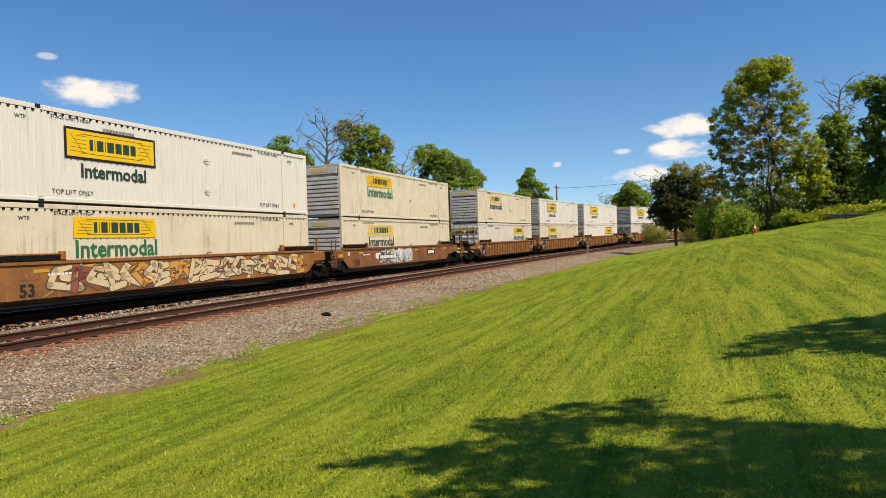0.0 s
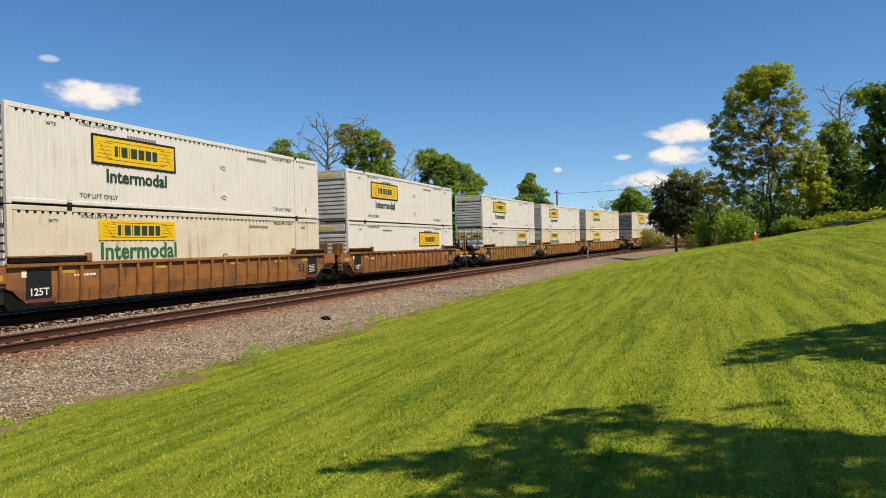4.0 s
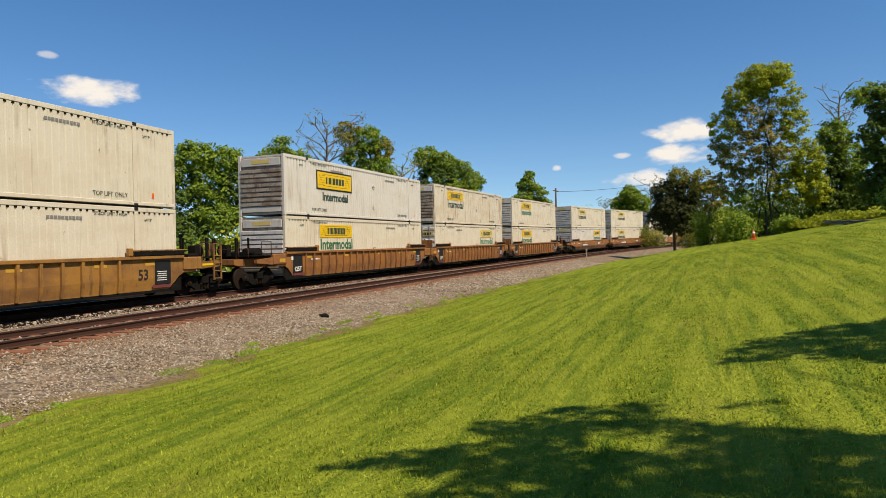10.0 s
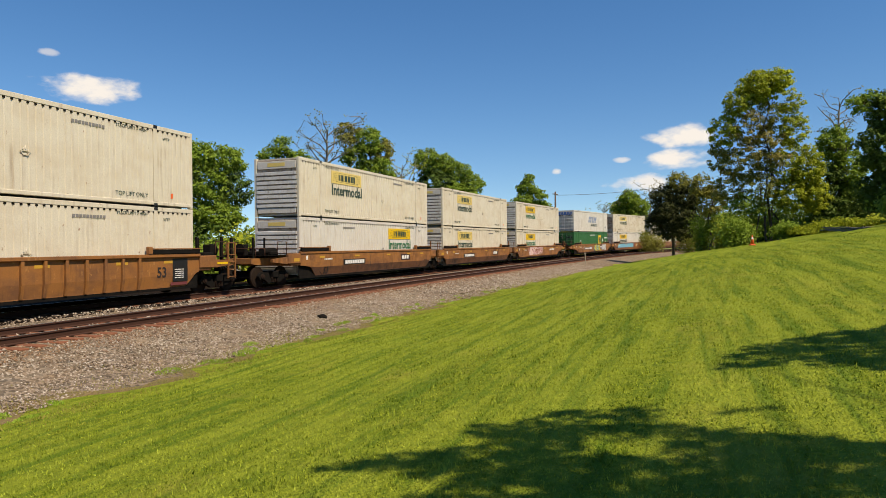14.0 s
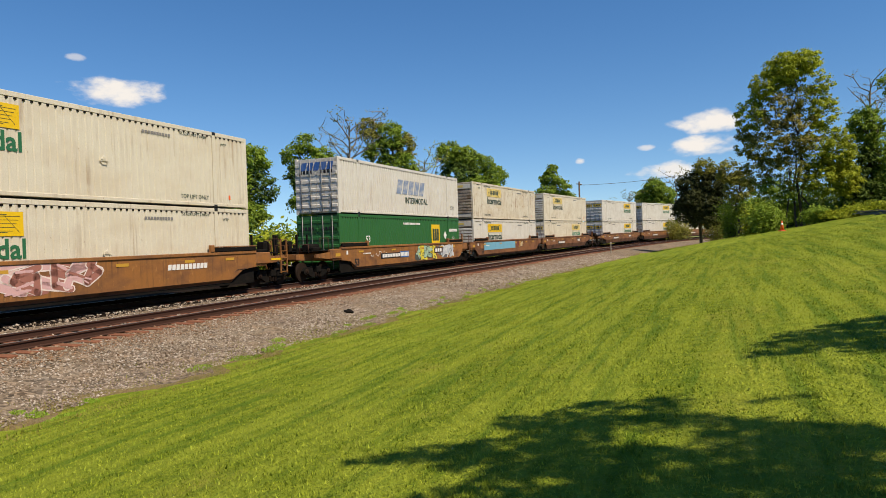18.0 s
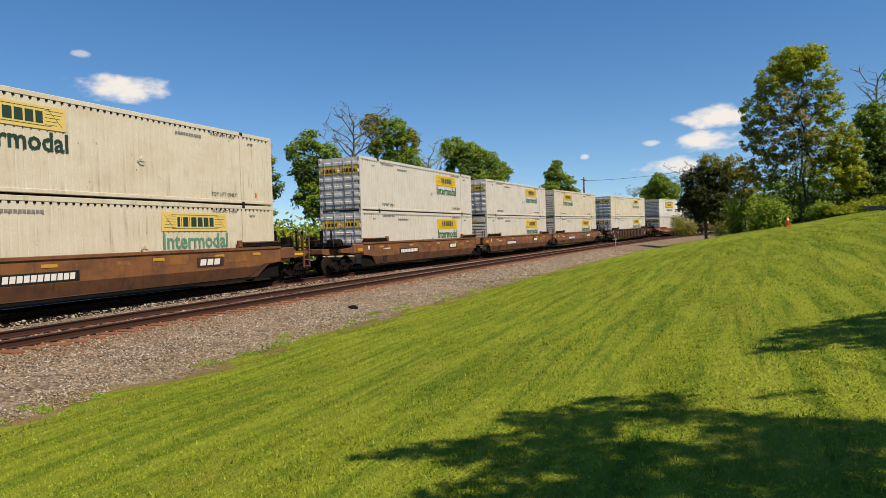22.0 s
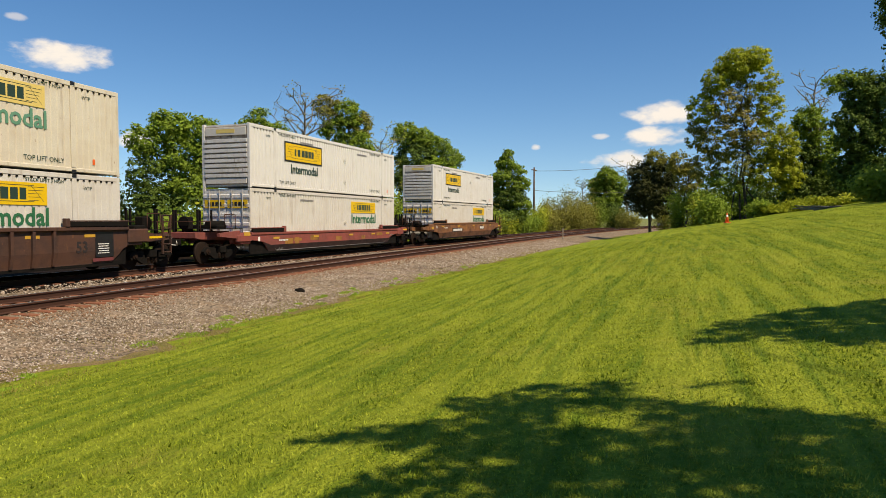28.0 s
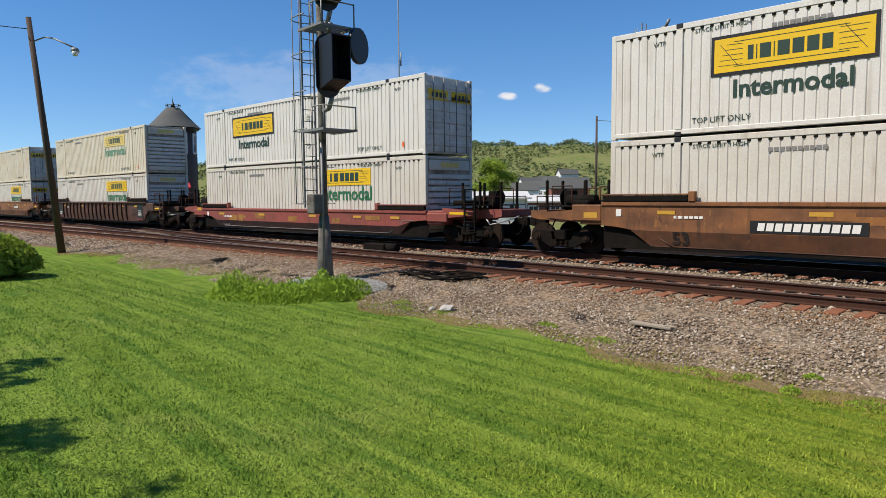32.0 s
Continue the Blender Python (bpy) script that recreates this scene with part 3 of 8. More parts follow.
def add_prism(bm, outline, y0, y1):
    """An outline in x and z, drawn out from y0 to y1."""
    lo = [bm.verts.new((x, y0, z)) for x, z in outline]
    hi = [bm.verts.new((x, y1, z)) for x, z in outline]
    k = len(outline)
    bm.faces.new(lo)
    bm.faces.new(hi[::-1])
    for i in range(k):
        bm.faces.new((lo[i], hi[i], hi[(i + 1) % k], lo[(i + 1) % k]))
    return bm


def thing(name, label, category, m=None, group="", kind=""):
    ob = new(name)
    ob.empty_display_size = 0.2
    if m is not None:
        ob.matrix_basis = m
    return tagged(ob, label, category, group, kind)


CACHE = {}


def cached(key, build):
    if key not in CACHE:
        CACHE[key] = build()
    return CACHE[key]


def text_mesh(words, size, mat, bold=0.0, depth=0.004, slant=0.0):
    """Letters in the built-in font, lying in x and z, facing -y, centred."""
    cu = bpy.data.curves.new("letters", "FONT")
    cu.body, cu.size, cu.align_x, cu.align_y = words, size, "CENTER", "CENTER"
    cu.offset, cu.extrude, cu.resolution_u, cu.shear = bold, depth / 2, 2, slant
    ob = bpy.data.objects.new("letters", cu)
    me = bpy.data.meshes.new_from_object(ob)
    bpy.data.objects.remove(ob)
    bpy.data.curves.remove(cu)
    me.transform(Matrix.Rotation(math.pi / 2, 4, "X"))
    me.materials.clear()
    me.materials.append(mat)
    return me


# ---- rails and ties ----
RAIL_SHAPE = [(-0.068, -0.172), (0.068, -0.172), (0.068, -0.158), (0.012, -0.14), (0.012, -0.045), (0.036, -0.036), (0.036, -0.004), (0.03, 0), (-0.03, 0), (-0.036, -0.004), (-0.036, -0.036), (-0.012, -0.045), (-0.012, -0.14), (-0.068, -0.158)]


def make_rail(n_mid, side, s0, s1):
    ss = np.concatenate([np.arange(s0, -40, 5), np.arange(-40, 70, 2), np.arange(70, s1 + 1, 4)])
    verts, faces, slots = [], [], []
    k = len(RAIL_SHAPE)
    for i, s in enumerate(ss):
        for dx, dz in RAIL_SHAPE:
            verts.append(on_line(s, (n_mid if n_mid == 0 else far_mid(s)) + side * 0.755 + dx, dz)[0])
        if i:
            for j in range(k):
                a, b = (i - 1) * k + j, (i - 1) * k + (j + 1) % k
                faces.append((a, b, b + k, a + k))
                slots.append(1 if j in (6, 7, 8) else 0)
    ob = new("rail", mesh_of("rail", verts, faces, [M["rust"], M["railtop"]], slots))
    return tagged(ob, "rusty steel rail with a worn shiny head", "rail", "rails of the two tracks", "structure")


def make_crossover():
    """Two rails that leave the near track and swing over to the far one, past the signal."""
    for side in (-1, 1):
        verts, faces, slots = [], [], []
        k = len(RAIL_SHAPE)
        for i, s in enumerate(np.arange(-15.4, -58, -1.2)):
            u = min(1.0, (-s - 12) / 44)
            n_mid = FAR_TRACK * u * u * (3 - 2 * u)
            for dx, dz in RAIL_SHAPE:
                verts.append(on_line(s, n_mid + side * 0.755 + dx, dz - 0.003)[0])
            if i:
                for j in range(k):
                    a, b = (i - 1) * k + j, (i - 1) * k + (j + 1) % k
                    faces.append((a, a + k, b + k, b))
                    slots.append(1 if j in (6, 7, 8) else 0)
        tagged(new("rail", mesh_of("rail", verts, faces, [M["rust"], M["railtop"]], slots)), "rusty rail of the crossover between the tracks", "rail", "rails of the two tracks", "structure")


def make_tracks():
    for n_mid in (0.0, FAR_TRACK):
        for side in (-1, 1):
            make_rail(n_mid, side, -520, 520)
    make_crossover()


make_tracks()
# ---- containers ----
CONT_L, CONT_W, CONT_H = 16.15, 2.59, 2.896
END_X = CONT_L / 2


def corrugated(length, y_face, depth, z0, z1, out, pitch=0.245, groove=0.065):
    """A wall panel of vertical corrugations facing -y or +y (out = -1 or 1)."""
    xs, ds = [-length / 2], [0]
    count = int(length / pitch)
    x = -length / 2 + (length - count * pitch) / 2
    flat = pitch - groove
    for _ in range(count):
        for dx, d in ((flat / 2, 0), (flat / 2 + groove * 0.3, depth), (flat / 2 + groove * 0.7, depth), (flat / 2 + groove, 0)):
            xs.append(x + dx), ds.append(d)
        x += pitch
    xs.append(length / 2), ds.append(0)
    verts, faces = [], []
    for a, d in zip(xs, ds):
        verts += [(a, y_face - out * d, z0), (a, y_face - out * d, z1)]
    for i in range(len(xs) - 1):
        f = (2 * i, 2 * i + 2, 2 * i + 3, 2 * i + 1)
        faces.append(f if out < 0 else f[::-1])
    return verts, faces


def flat_plate(w, h, mat, t=0.006):
    """A thin upright plate in x and z, centred, facing -y."""
    return cached(("plate", round(w, 3), round(h, 3), mat.name), lambda: bm_mesh("plate", box((-w / 2, -t, -h / 2), (w / 2, 0, h / 2)), mat))


def at(x, y, z, rz=0):
    return pose(x, y, z, 0, 0, rz)


def louvre_parts(root, sign, frame_mat, slat_mat, header_mat):
    """The ribbed front wall of a container, at the end that sign names."""
    turn = 0 if sign < 0 else 180
    x = sign * END_X

    def back():
        return bm_mesh("front_wall", box((0.05, -1.2, 0.15), (0.10, 1.2, 2.78)), M["rustdirt"])

    wall = hang("front_wall", cached(("front_wall", slat_mat.name), back), root, at(x, 0, 0, turn))

    def slat():
        bm = bmesh.new()
        add_prism(bm, [(0.05, -0.085), (-0.03, -0.075), (-0.03, 0.065), (0.05, 0.085)], -1.14, 1.14)
        return bm_mesh("slat", bm, slat_mat)

    for k in range(8):
        hang("slat", cached(("slat", slat_mat.name), slat), wall, at(0, 0, 0.55 + k * 0.225))

    def header():
        return bm_mesh("header_panel", box((-0.008, -1.1, 2.36), (0.05, 1.1, 2.72), 0.01), header_mat)

    hang("header_panel", cached(("header", header_mat.name), header), wall)
    hang("name_plate", cached(("endplate",), lambda: bm_mesh("name_plate", box((-0.016, -0.5, 2.46), (-0.008, 0.5, 2.64)), M["faded"])), wall)
    hang("lower_panel", cached(("lowp", header_mat.name), lambda: bm_mesh("lower_panel", box((-0.006, -1.1, 0.18), (0.05, 1.1, 0.43), 0.01), header_mat)), wall)


def door_parts(root, sign, mat, plate_mat):
    """Two hinged doors with lock rods, at the end that sign names."""
    turn = 0 if sign < 0 else 180
    x = sign * END_X
    for side in (-1, 1):
        def leaf():
            prof = [(0.05, 0.13), (0.0, 0.13)]
            for k in range(6):
                z = 0.32 + k * 0.42
                prof += [(0.0, z), (-0.03, z + 0.03), (-0.03, z + 0.16), (0.0, z + 0.19)]
            prof += [(0.0, 2.78), (0.05, 2.78)]
            return bm_mesh("door", add_prism(bmesh.new(), prof, -0.61, 0.61), mat)

        door = hang("door", cached(("door", mat.name), leaf), root, at(x, 0, 0, turn) @ pose(0, side * 0.62, 0))
        for dy in (-0.28, 0.28):
            hang("lock_rod", cached(("rod",), lambda: bm_mesh("lock_rod", tube((-0.05, 0, 0.1), (-0.05, 0, 2.82), 0.019, sides=6), M["galv"])), door, at(0, dy, 0))
        hang("handle", cached(("dhandle",), lambda: bm_mesh("handle", box((-0.075, -0.24, 1.02), (-0.055, 0.24, 1.07)), M["steel"])), door)
        hang("name_plate", cached(("doorplate", plate_mat.name), lambda: bm_mesh("name_plate", box((-0.03, -0.54, 1.98), (-0.023, 0.54, 2.36)), plate_mat)), door)
        hang("name_bars", cached(("doorbars",), lambda: bars_mesh_x(M["black"])), door, at(-0.031, 0, 2.17))


def bars_mesh_x(mat):
    bm = bmesh.new()
    for k in range(4):
        add_box(bm, (-0.004, -0.38 + k * 0.2, -0.09), (0, -0.25 + k * 0.2, 0.09))
    return bm_mesh("name_bars", bm, mat)


def brand_bars(w, h, count, mat, slant=0.0):
    """Plain bars that stand for a brand name, in x and z."""
    def build():
        bm = bmesh.new()
        share = [(0.62, 0.28, 1.0, 0.28, 1.05, 1.0, 1.0, 0.9)[k % 8] if count == 8 else 1.0 for k in range(count)]
        unit, x = w / sum(share), -w / 2
        for k in range(count):
            x0, x1 = x + 0.1 * unit, x + share[k] * unit - 0.1 * unit
            x += share[k] * unit
            add_prism(bm, [(x0, -h / 2), (x1, -h / 2), (x1 + slant * h, h / 2), (x0 + slant * h, h / 2)], -0.004, 0)
        return bm_mesh("name_bars", bm, mat)
    return cached(("bars", w, h, count, mat.name, slant), build)


def scroll_lines(w, h):
    """The thin line drawing at both ends of the yellow panel."""
    def build():
        bm = bmesh.new()
        for k in range(5):
            z = -h * 0.30 + k * h * 0.15
            add_prism(bm, [(-w * 0.47 + k * 0.05, z), (-w * 0.30, z - 0.012), (-w * 0.30, z), (-w * 0.47 + k * 0.05, z + 0.012)], -0.003, 0)
            add_prism(bm, [(w * 0.30, z), (w * 0.47 - (4 - k) * 0.05, z), (w * 0.47 - (4 - k) * 0.05, z + 0.012), (w * 0.30, z + 0.012)], -0.003, 0)
        t = 0.016
        for z in (-h * 0.36, h * 0.36):
            add_prism(bm, [(-w * 0.36, z), (w * 0.36, z), (w * 0.36, z + t), (-w * 0.36, z + t)], -0.003, 0)
        for a, b in (((-w * 0.46, h * 0.34), (-w * 0.33, -h * 0.36)), ((w * 0.33, h * 0.36), (w * 0.46, -h * 0.34))):
            add_prism(bm, [(a[0], a[1]), (b[0], b[1]), (b[0] + t, b[1]), (a[0] + t, a[1])], -0.003, 0)
        return bm_mesh("scroll", bm, M["darkink"])
    return cached(("scroll", w, h), build)


def placard(mat):
    def build():
        bm = bmesh.new()
        r = 0.17
        add_prism(bm, [(-r, 0), (-r * 0.45, -r * 0.75), (r * 0.45, -r * 0.75), (r, 0), (r * 0.85, 0), (r * 0.38, -r * 0.6), (-r * 0.38, -r * 0.6), (-r * 0.85, 0)], -0.02, 0)
        add_box(bm, (-r, -0.02, -0.01), (r, 0, 0.01))
        add_tube(bm, (0, -0.01, 0), (0, -0.01, 0.16), 0.012, sides=5)
        add_prism(bm, [(-0.1, 0.05), (0, 0.0), (0.1, 0.05), (0, 0.14)], -0.012, 0)
        return bm_mesh("placard_holder", bm, mat)
    return cached(("placard", mat.name), build)


def container(label, body, panel=None, where=-3.45, framed=False, word="greenink", ends=("louvre", "door"), rust=False, style="box"):
    """One 53-foot container: ribbed walls, rails, posts, castings, ends and markings. Its foot is the origin."""
    mat = M[body]
    root = thing("shipping_container", label, "container", group="double-stacked containers")
    hang("body", cached(("cbody", body), lambda: bm_mesh("body", box((-END_X + 0.09, -1.21, 0.06), (END_X - 0.09, 1.21, 2.80)), mat)), root)
    for out, nm in ((-1, "side_wall"), (1, "side_wall")):
        def wall(out=out):
            v, f = corrugated(CONT_L - 0.3, out * 1.285, 0.022, 0.16, 2.76, out)
            return mesh_of("side_wall", v, f, mat)
        hang(nm, cached(("cwall", body, out), wall), root)
        hang("top_rail", cached(("trail", body, out), lambda out=out: bm_mesh("top_rail", box((-END_X + 0.1, min(out * 1.18, out * 1.302), 2.735), (END_X - 0.1, max(out * 1.18, out * 1.302), 2.885), 0.012), mat)), root)
        hang("bottom_rail", cached(("brail", body, out), lambda out=out: bm_mesh("bottom_rail", box((-END_X + 0.1, min(out * 1.14, out * 1.305), 0.055), (END_X - 0.1, max(out * 1.14, out * 1.305), 0.175), 0.012), mat)), root)
    # Dark dashes at the groove tops: the top rail's shade, drawn as flat quads.
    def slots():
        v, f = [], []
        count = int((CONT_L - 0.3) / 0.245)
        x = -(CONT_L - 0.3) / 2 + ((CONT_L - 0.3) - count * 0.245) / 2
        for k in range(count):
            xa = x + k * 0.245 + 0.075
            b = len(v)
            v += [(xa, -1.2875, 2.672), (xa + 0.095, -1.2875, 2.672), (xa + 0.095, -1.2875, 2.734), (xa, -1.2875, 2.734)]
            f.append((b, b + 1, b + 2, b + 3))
        return mesh_of("drip_edge", v, f, M["sootshade"])
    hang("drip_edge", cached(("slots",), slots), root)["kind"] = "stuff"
    hang("roof", cached(("roof", body), lambda: bm_mesh("roof", box((-END_X + 0.1, -1.17, 2.81), (END_X - 0.1, 1.17, 2.86)), mat)), root)
    for sx in (-1, 1):
        for sy in (-1, 1):
            def post(sx=sx, sy=sy):
                x0, x1 = sorted((sx * (END_X - 0.16), sx * END_X))
                y0, y1 = sorted((sy * 1.15, sy * 1.297))
                return bm_mesh("corner_post", box((x0, y0, 0.006), (x1, y1, 2.89), 0.015), mat)
            hang("corner_post", cached(("cpost", body, sx, sy), post), root)

            def lift(sx=sx, sy=sy):
                y0, y1 = sorted((sy * 1.2, sy * 1.309))
                return bm_mesh("lift_post", box((sx * 6.1 - 0.09, y0, 0.178), (sx * 6.1 + 0.09, y1, 2.732), 0.01), mat)
            hang("lift_post", cached(("lpost", body, sx, sy), lift), root)

            def casting(sy=sy):
                y0, y1 = sorted((sy * 1.16, sy * 1.315))
                return bm_mesh("lift_casting", box((-0.09, y0, 0), (0.09, y1, 0.118), 0.01), M["black"])
            for cz in (0.003, 2.775):
                hang("lift_casting", cached(("cast", sy), casting), root, at(sx * 6.1, 0, cz))
    plate_mat = M["faded"] if panel == "faded" else M["yellow"]
    for sx, kind in zip((-1, 1), ends):
        if kind == "louvre":
            louvre_parts(root, sx, mat, M["rustdirt"] if rust else M["steel"], M["white"])
        else:
            door_parts(root, sx, mat if style != "box" else M["steel"], mat if style != "box" else plate_mat)
    y = -1.292
    if panel:
        w, h, z = (3.62, 0.98, 1.90) if framed else (3.3, 0.66, 2.20)
        if framed:
            hang("panel_border", flat_plate(w, h, M["black"], 0.010), root, at(where, y, z))
            w, h = w - 0.16, h - 0.16
        panel_ob = hang("brand_panel", flat_plate(w, h, plate_mat, 0.014), root, at(where, y, z), "yellow brand panel")
        hang("name_bars", brand_bars(1.9, 0.34, 8, M["darkink"]), panel_ob, at(0, -0.0145, 0))
        hang("scroll", scroll_lines(w, h), panel_ob, at(0, -0.0145, 0))
        size = 0.60 if framed else 0.76
        zz = z - (0.85 if framed else 0.70)
        hang("lettering", cached(("inter", size, word), lambda: text_mesh("Intermodal", size, M[word], 0.016)), root, at(where + 0.05, y - 0.006, zz))
    if style == "box":
        for sx in (-1, 1):
            hang("lettering", cached(("toplift",), lambda: text_mesh("TOP LIFT ONLY", 0.21, M["darkink"], 0.0)), root, at(sx * 5.0, y - 0.004, 0.36))
            hang("lettering", cached(("stack",), lambda: text_mesh("STACK LIMIT 3 HIGH", 0.15, M["darkink"])), root, at(sx * 5.0, y - 0.004, 2.62))
            hang("lettering", cached(("wtp",), lambda: text_mesh("WTP", 0.16, M["darkink"])), root, at(sx * 6.65, y - 0.004, 2.45))
            hang("serial_bars", brand_bars(1.3, 0.10, 10, M["greyink"]), root, at(sx * 3.2, y - 0.002, 2.45))
        for z in ((1.95, 0.75) if framed else (1.3,)):
            hang("placard_holder", placard(mat), root, at(1.0, y - 0.002, z))
        hang("reflector", flat_plate(0.10, 0.18, M["orangecone"]), root, at(END_X - 1.15, y - 0.002, 0.42))
    return root


def striped_box():
    root = container("white ribbed container with worn slanted blue brand bars", "white", style="other", ends=("door", "door"))
    hang("brand_bars", brand_bars(3.9, 0.85, 5, M["fadedblue"], 0.35), root, at(0.2, -1.294, 1.75), "worn blue slanted brand bars")
    hang("lettering", cached(("INTERMODAL",), lambda: text_mesh("INTERMODAL", 0.52, M["darkink"], 0.004)), root, at(1.1, -1.298, 0.95))
    hang("lettering", cached(("53ft",), lambda: text_mesh("53ft", 0.42, M["greyink"])), root, at(6.9, -1.298, 0.7))
    hang("brand_bars", brand_bars(2.0, 0.42, 5, M["blueink"], 0.3), root, at(-END_X - 0.03, 0, 2.45, -90))
    return root


def green_box():
    root = container("dark green container with a square yellow emblem", "green", style="other", ends=("door", "door"))
    sign = hang("emblem", flat_plate(1.35, 1.35, M["yellow"], 0.008), root, at(3.9, -1.292, 1.75), "square yellow emblem")
    hang("name_bars", brand_bars(1.05, 0.8, 3, M["darkink"]), sign, at(0, -0.009, 0))
    hang("lettering", cached(("53",), lambda: text_mesh("53", 0.5, M["paleink"], 0.006)), root, at(-5.2, -1.298, 1.55))
    hang("lettering", cached(("53b",), lambda: text_mesh("53", 0.36, M["paleink"], 0.004)), root, at(7.0, -1.298, 1.45))
    hang("serial_bars", brand_bars(1.5, 0.2, 10, M["paleink"]), root, at(7.0, -1.298, 2.05))
    hang("serial_bars", brand_bars(2.4, 0.12, 14, M["paleink"]), root, at(0.3, -1.298, 2.45))
    hang("placard", cached(("diamond",), lambda: bm_mesh("placard", add_prism(bmesh.new(), [(-0.28, 0), (0, -0.28), (0.28, 0), (0, 0.28)], -0.006, 0), M["paleink"])), root, at(5.5, -1.298, 1.7), "white diamond placard")
    return root


M["wornblack"] = worn("worn_black_letters", (0.017, 0.013, 0.012), (0.084, 0.042, 0.025), 0.7, scale=5, amount=0.7, stretch=(1, 1, 1))


# ---- well cars ----
def bogie(root, x):
    """A two-axle truck under the car at x."""
    truck = hang("truck_bolster", cached(("bolster",), lambda: bm_mesh("truck_bolster", box((-0.2, -1.2, 0.42), (0.2, 1.2, 0.72), 0.03), M["sootshade"])), root, at(x, 0, 0))

    def frame_side():
        bm = bmesh.new()
        add_prism(bm, [(-1.15, 0.52), (-1.05, 0.36), (-0.75, 0.36), (-0.45, 0.2), (0.45, 0.2), (0.75, 0.36), (1.05, 0.36), (1.15, 0.52), (0.95, 0.70), (0.4, 0.66), (0.34, 0.42), (-0.34, 0.42), (-0.4, 0.66), (-0.95, 0.70)], -0.07, 0.07)
        return bm_mesh("side_frame", bm, M["sootshade"])

    def spring():
        bm = bmesh.new()
        for k in range(5):
            add_tube(bm, (0, 0, 0.23 + k * 0.04), (0, 0, 0.25 + k * 0.04), 0.062, sides=8)
        add_tube(bm, (0, 0, 0.22), (0, 0, 0.44), 0.045, sides=6)
        return bm_mesh("spring", bm, M["spring"])

    def bearing():
        bm = tube((0, -0.12, 0), (0, 0.05, 0), 0.115, sides=12)
        add_tube(bm, (0, -0.15, 0), (0, -0.12, 0), 0.06, sides=8)
        return bm_mesh("bearing_cap", bm, M["spring"])

    def wheel():
        bm = bmesh.new()
        add_tube(bm, (0, -0.06, 0), (0, 0.06, 0), 0.46, sides=20)
        add_tube(bm, (0, -0.075, 0), (0, -0.05, 0), 0.40, 0.40, sides=16)
        add_tube(bm, (0, -0.14, 0), (0, 0.06, 0), 0.13, sides=10)
        return bm_mesh("wheel", bm, M["wheel"])

    for y in (-1.02, 1.02):
        side = hang("side_frame", cached(("sframe",), frame_side), truck, at(0, y, 0))
        for k in range(3):
            hang("spring", cached(("tspring",), spring), side, at(-0.18 + k * 0.18, -0.08 if y < 0 else 0.08, 0))
        for dx in (-0.89, 0.89):
            hang("bearing_cap", cached(("bearing",), bearing), side, at(dx, 0, 0.5, 0 if y < 0 else 180))
        for dx in (-0.89, 0.89):
            hang("wheel", cached(("wheel",), wheel), truck, at(dx, y * 0.76, 0.46, 0 if y < 0 else 180))
    for dx in (-0.89, 0.89):
        hang("axle", cached(("axle",), lambda: bm_mesh("axle", tube((0, -0.7, 0.46), (0, 0.7, 0.46), 0.08, sides=8), M["sootshade"])), truck, at(dx, 0, 0))


ARCH_X, ARCH_LOW = (-8.25, -7.75, -7.35, -6.75, 6.75, 7.35, 7.75, 8.25), (0.92, 0.88, 0.82, 0.35, 0.35, 0.82, 0.88, 0.92)
SIDE_X = (-8.25, -8.05, -7.85, -7.5, 7.5, 7.85, 8.05, 8.25)
SIDE_LOW = (0.90, 0.82, 0.62, 0.35, 0.35, 0.62, 0.82, 0.90)


def sill_mesh(sy, y_out, mat, low, fold=0.74, ends=(False, False), top=1.5):
    """A side sill: upright above the fold, leaning in below it."""
    verts, faces, slots = [], [], []
    xs = (ARCH_X if ends[0] else SIDE_X)[:4] + (ARCH_X if ends[1] else SIDE_X)[4:]
    lows = (ARCH_LOW if ends[0] else SIDE_LOW)[:4] + (ARCH_LOW if ends[1] else SIDE_LOW)[4:]
    for x, zb in zip(xs, lows):
        zm = max(fold, zb)
        lean = (zm - zb) / (fold - 0.35) * (0.055 if y_out < 1.45 else 0.12)
        verts += [(x, sy * y_out, top), (x, sy * y_out, zm), (x, sy * (y_out - lean), zb), (x, sy * (y_out - lean - 0.05), zb), (x, sy * (y_out - 0.06), zm), (x, sy * (y_out - 0.06), top)]
    for i in range(len(SIDE_X) - 1):
        for j in range(6):
            k = (j + 1) % 6
            f = (i * 6 + j, i * 6 + k, i * 6 + 6 + k, i * 6 + 6 + j)
            faces.append(f if sy > 0 else f[::-1])
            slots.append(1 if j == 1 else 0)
    e = (len(SIDE_X) - 1) * 6
    faces += [tuple(range(6)), tuple(range(e + 5, e - 1, -1))]
    slots += [0, 0]
    return mesh_of("side_sill", verts, faces, [mat, low], slots)


GRAFFITI = {
    "cream": ((0.52, 0.42, 0.26), (0.10, 0.055, 0.035), (0.50, 0.24, 0.06), (0.24, 0.07, 0.05)),
    "silver": ((0.42, 0.44, 0.46), (0.60, 0.60, 0.58), (0.10, 0.10, 0.11), (0.55, 0.55, 0.52)),
    "lime": ((0.62, 0.50, 0.05), (0.06, 0.06, 0.05), (0.30, 0.42, 0.30), (0.70, 0.62, 0.10)),
    "blue": ((0.16, 0.36, 0.46), (0.10, 0.26, 0.36), (0.40, 0.40, 0.38), (0.45, 0.10, 0.04)),
    "pink": ((0.55, 0.33, 0.32), (0.66, 0.55, 0.50), (0.30, 0.12, 0.09), (0.60, 0.42, 0.38)),
}


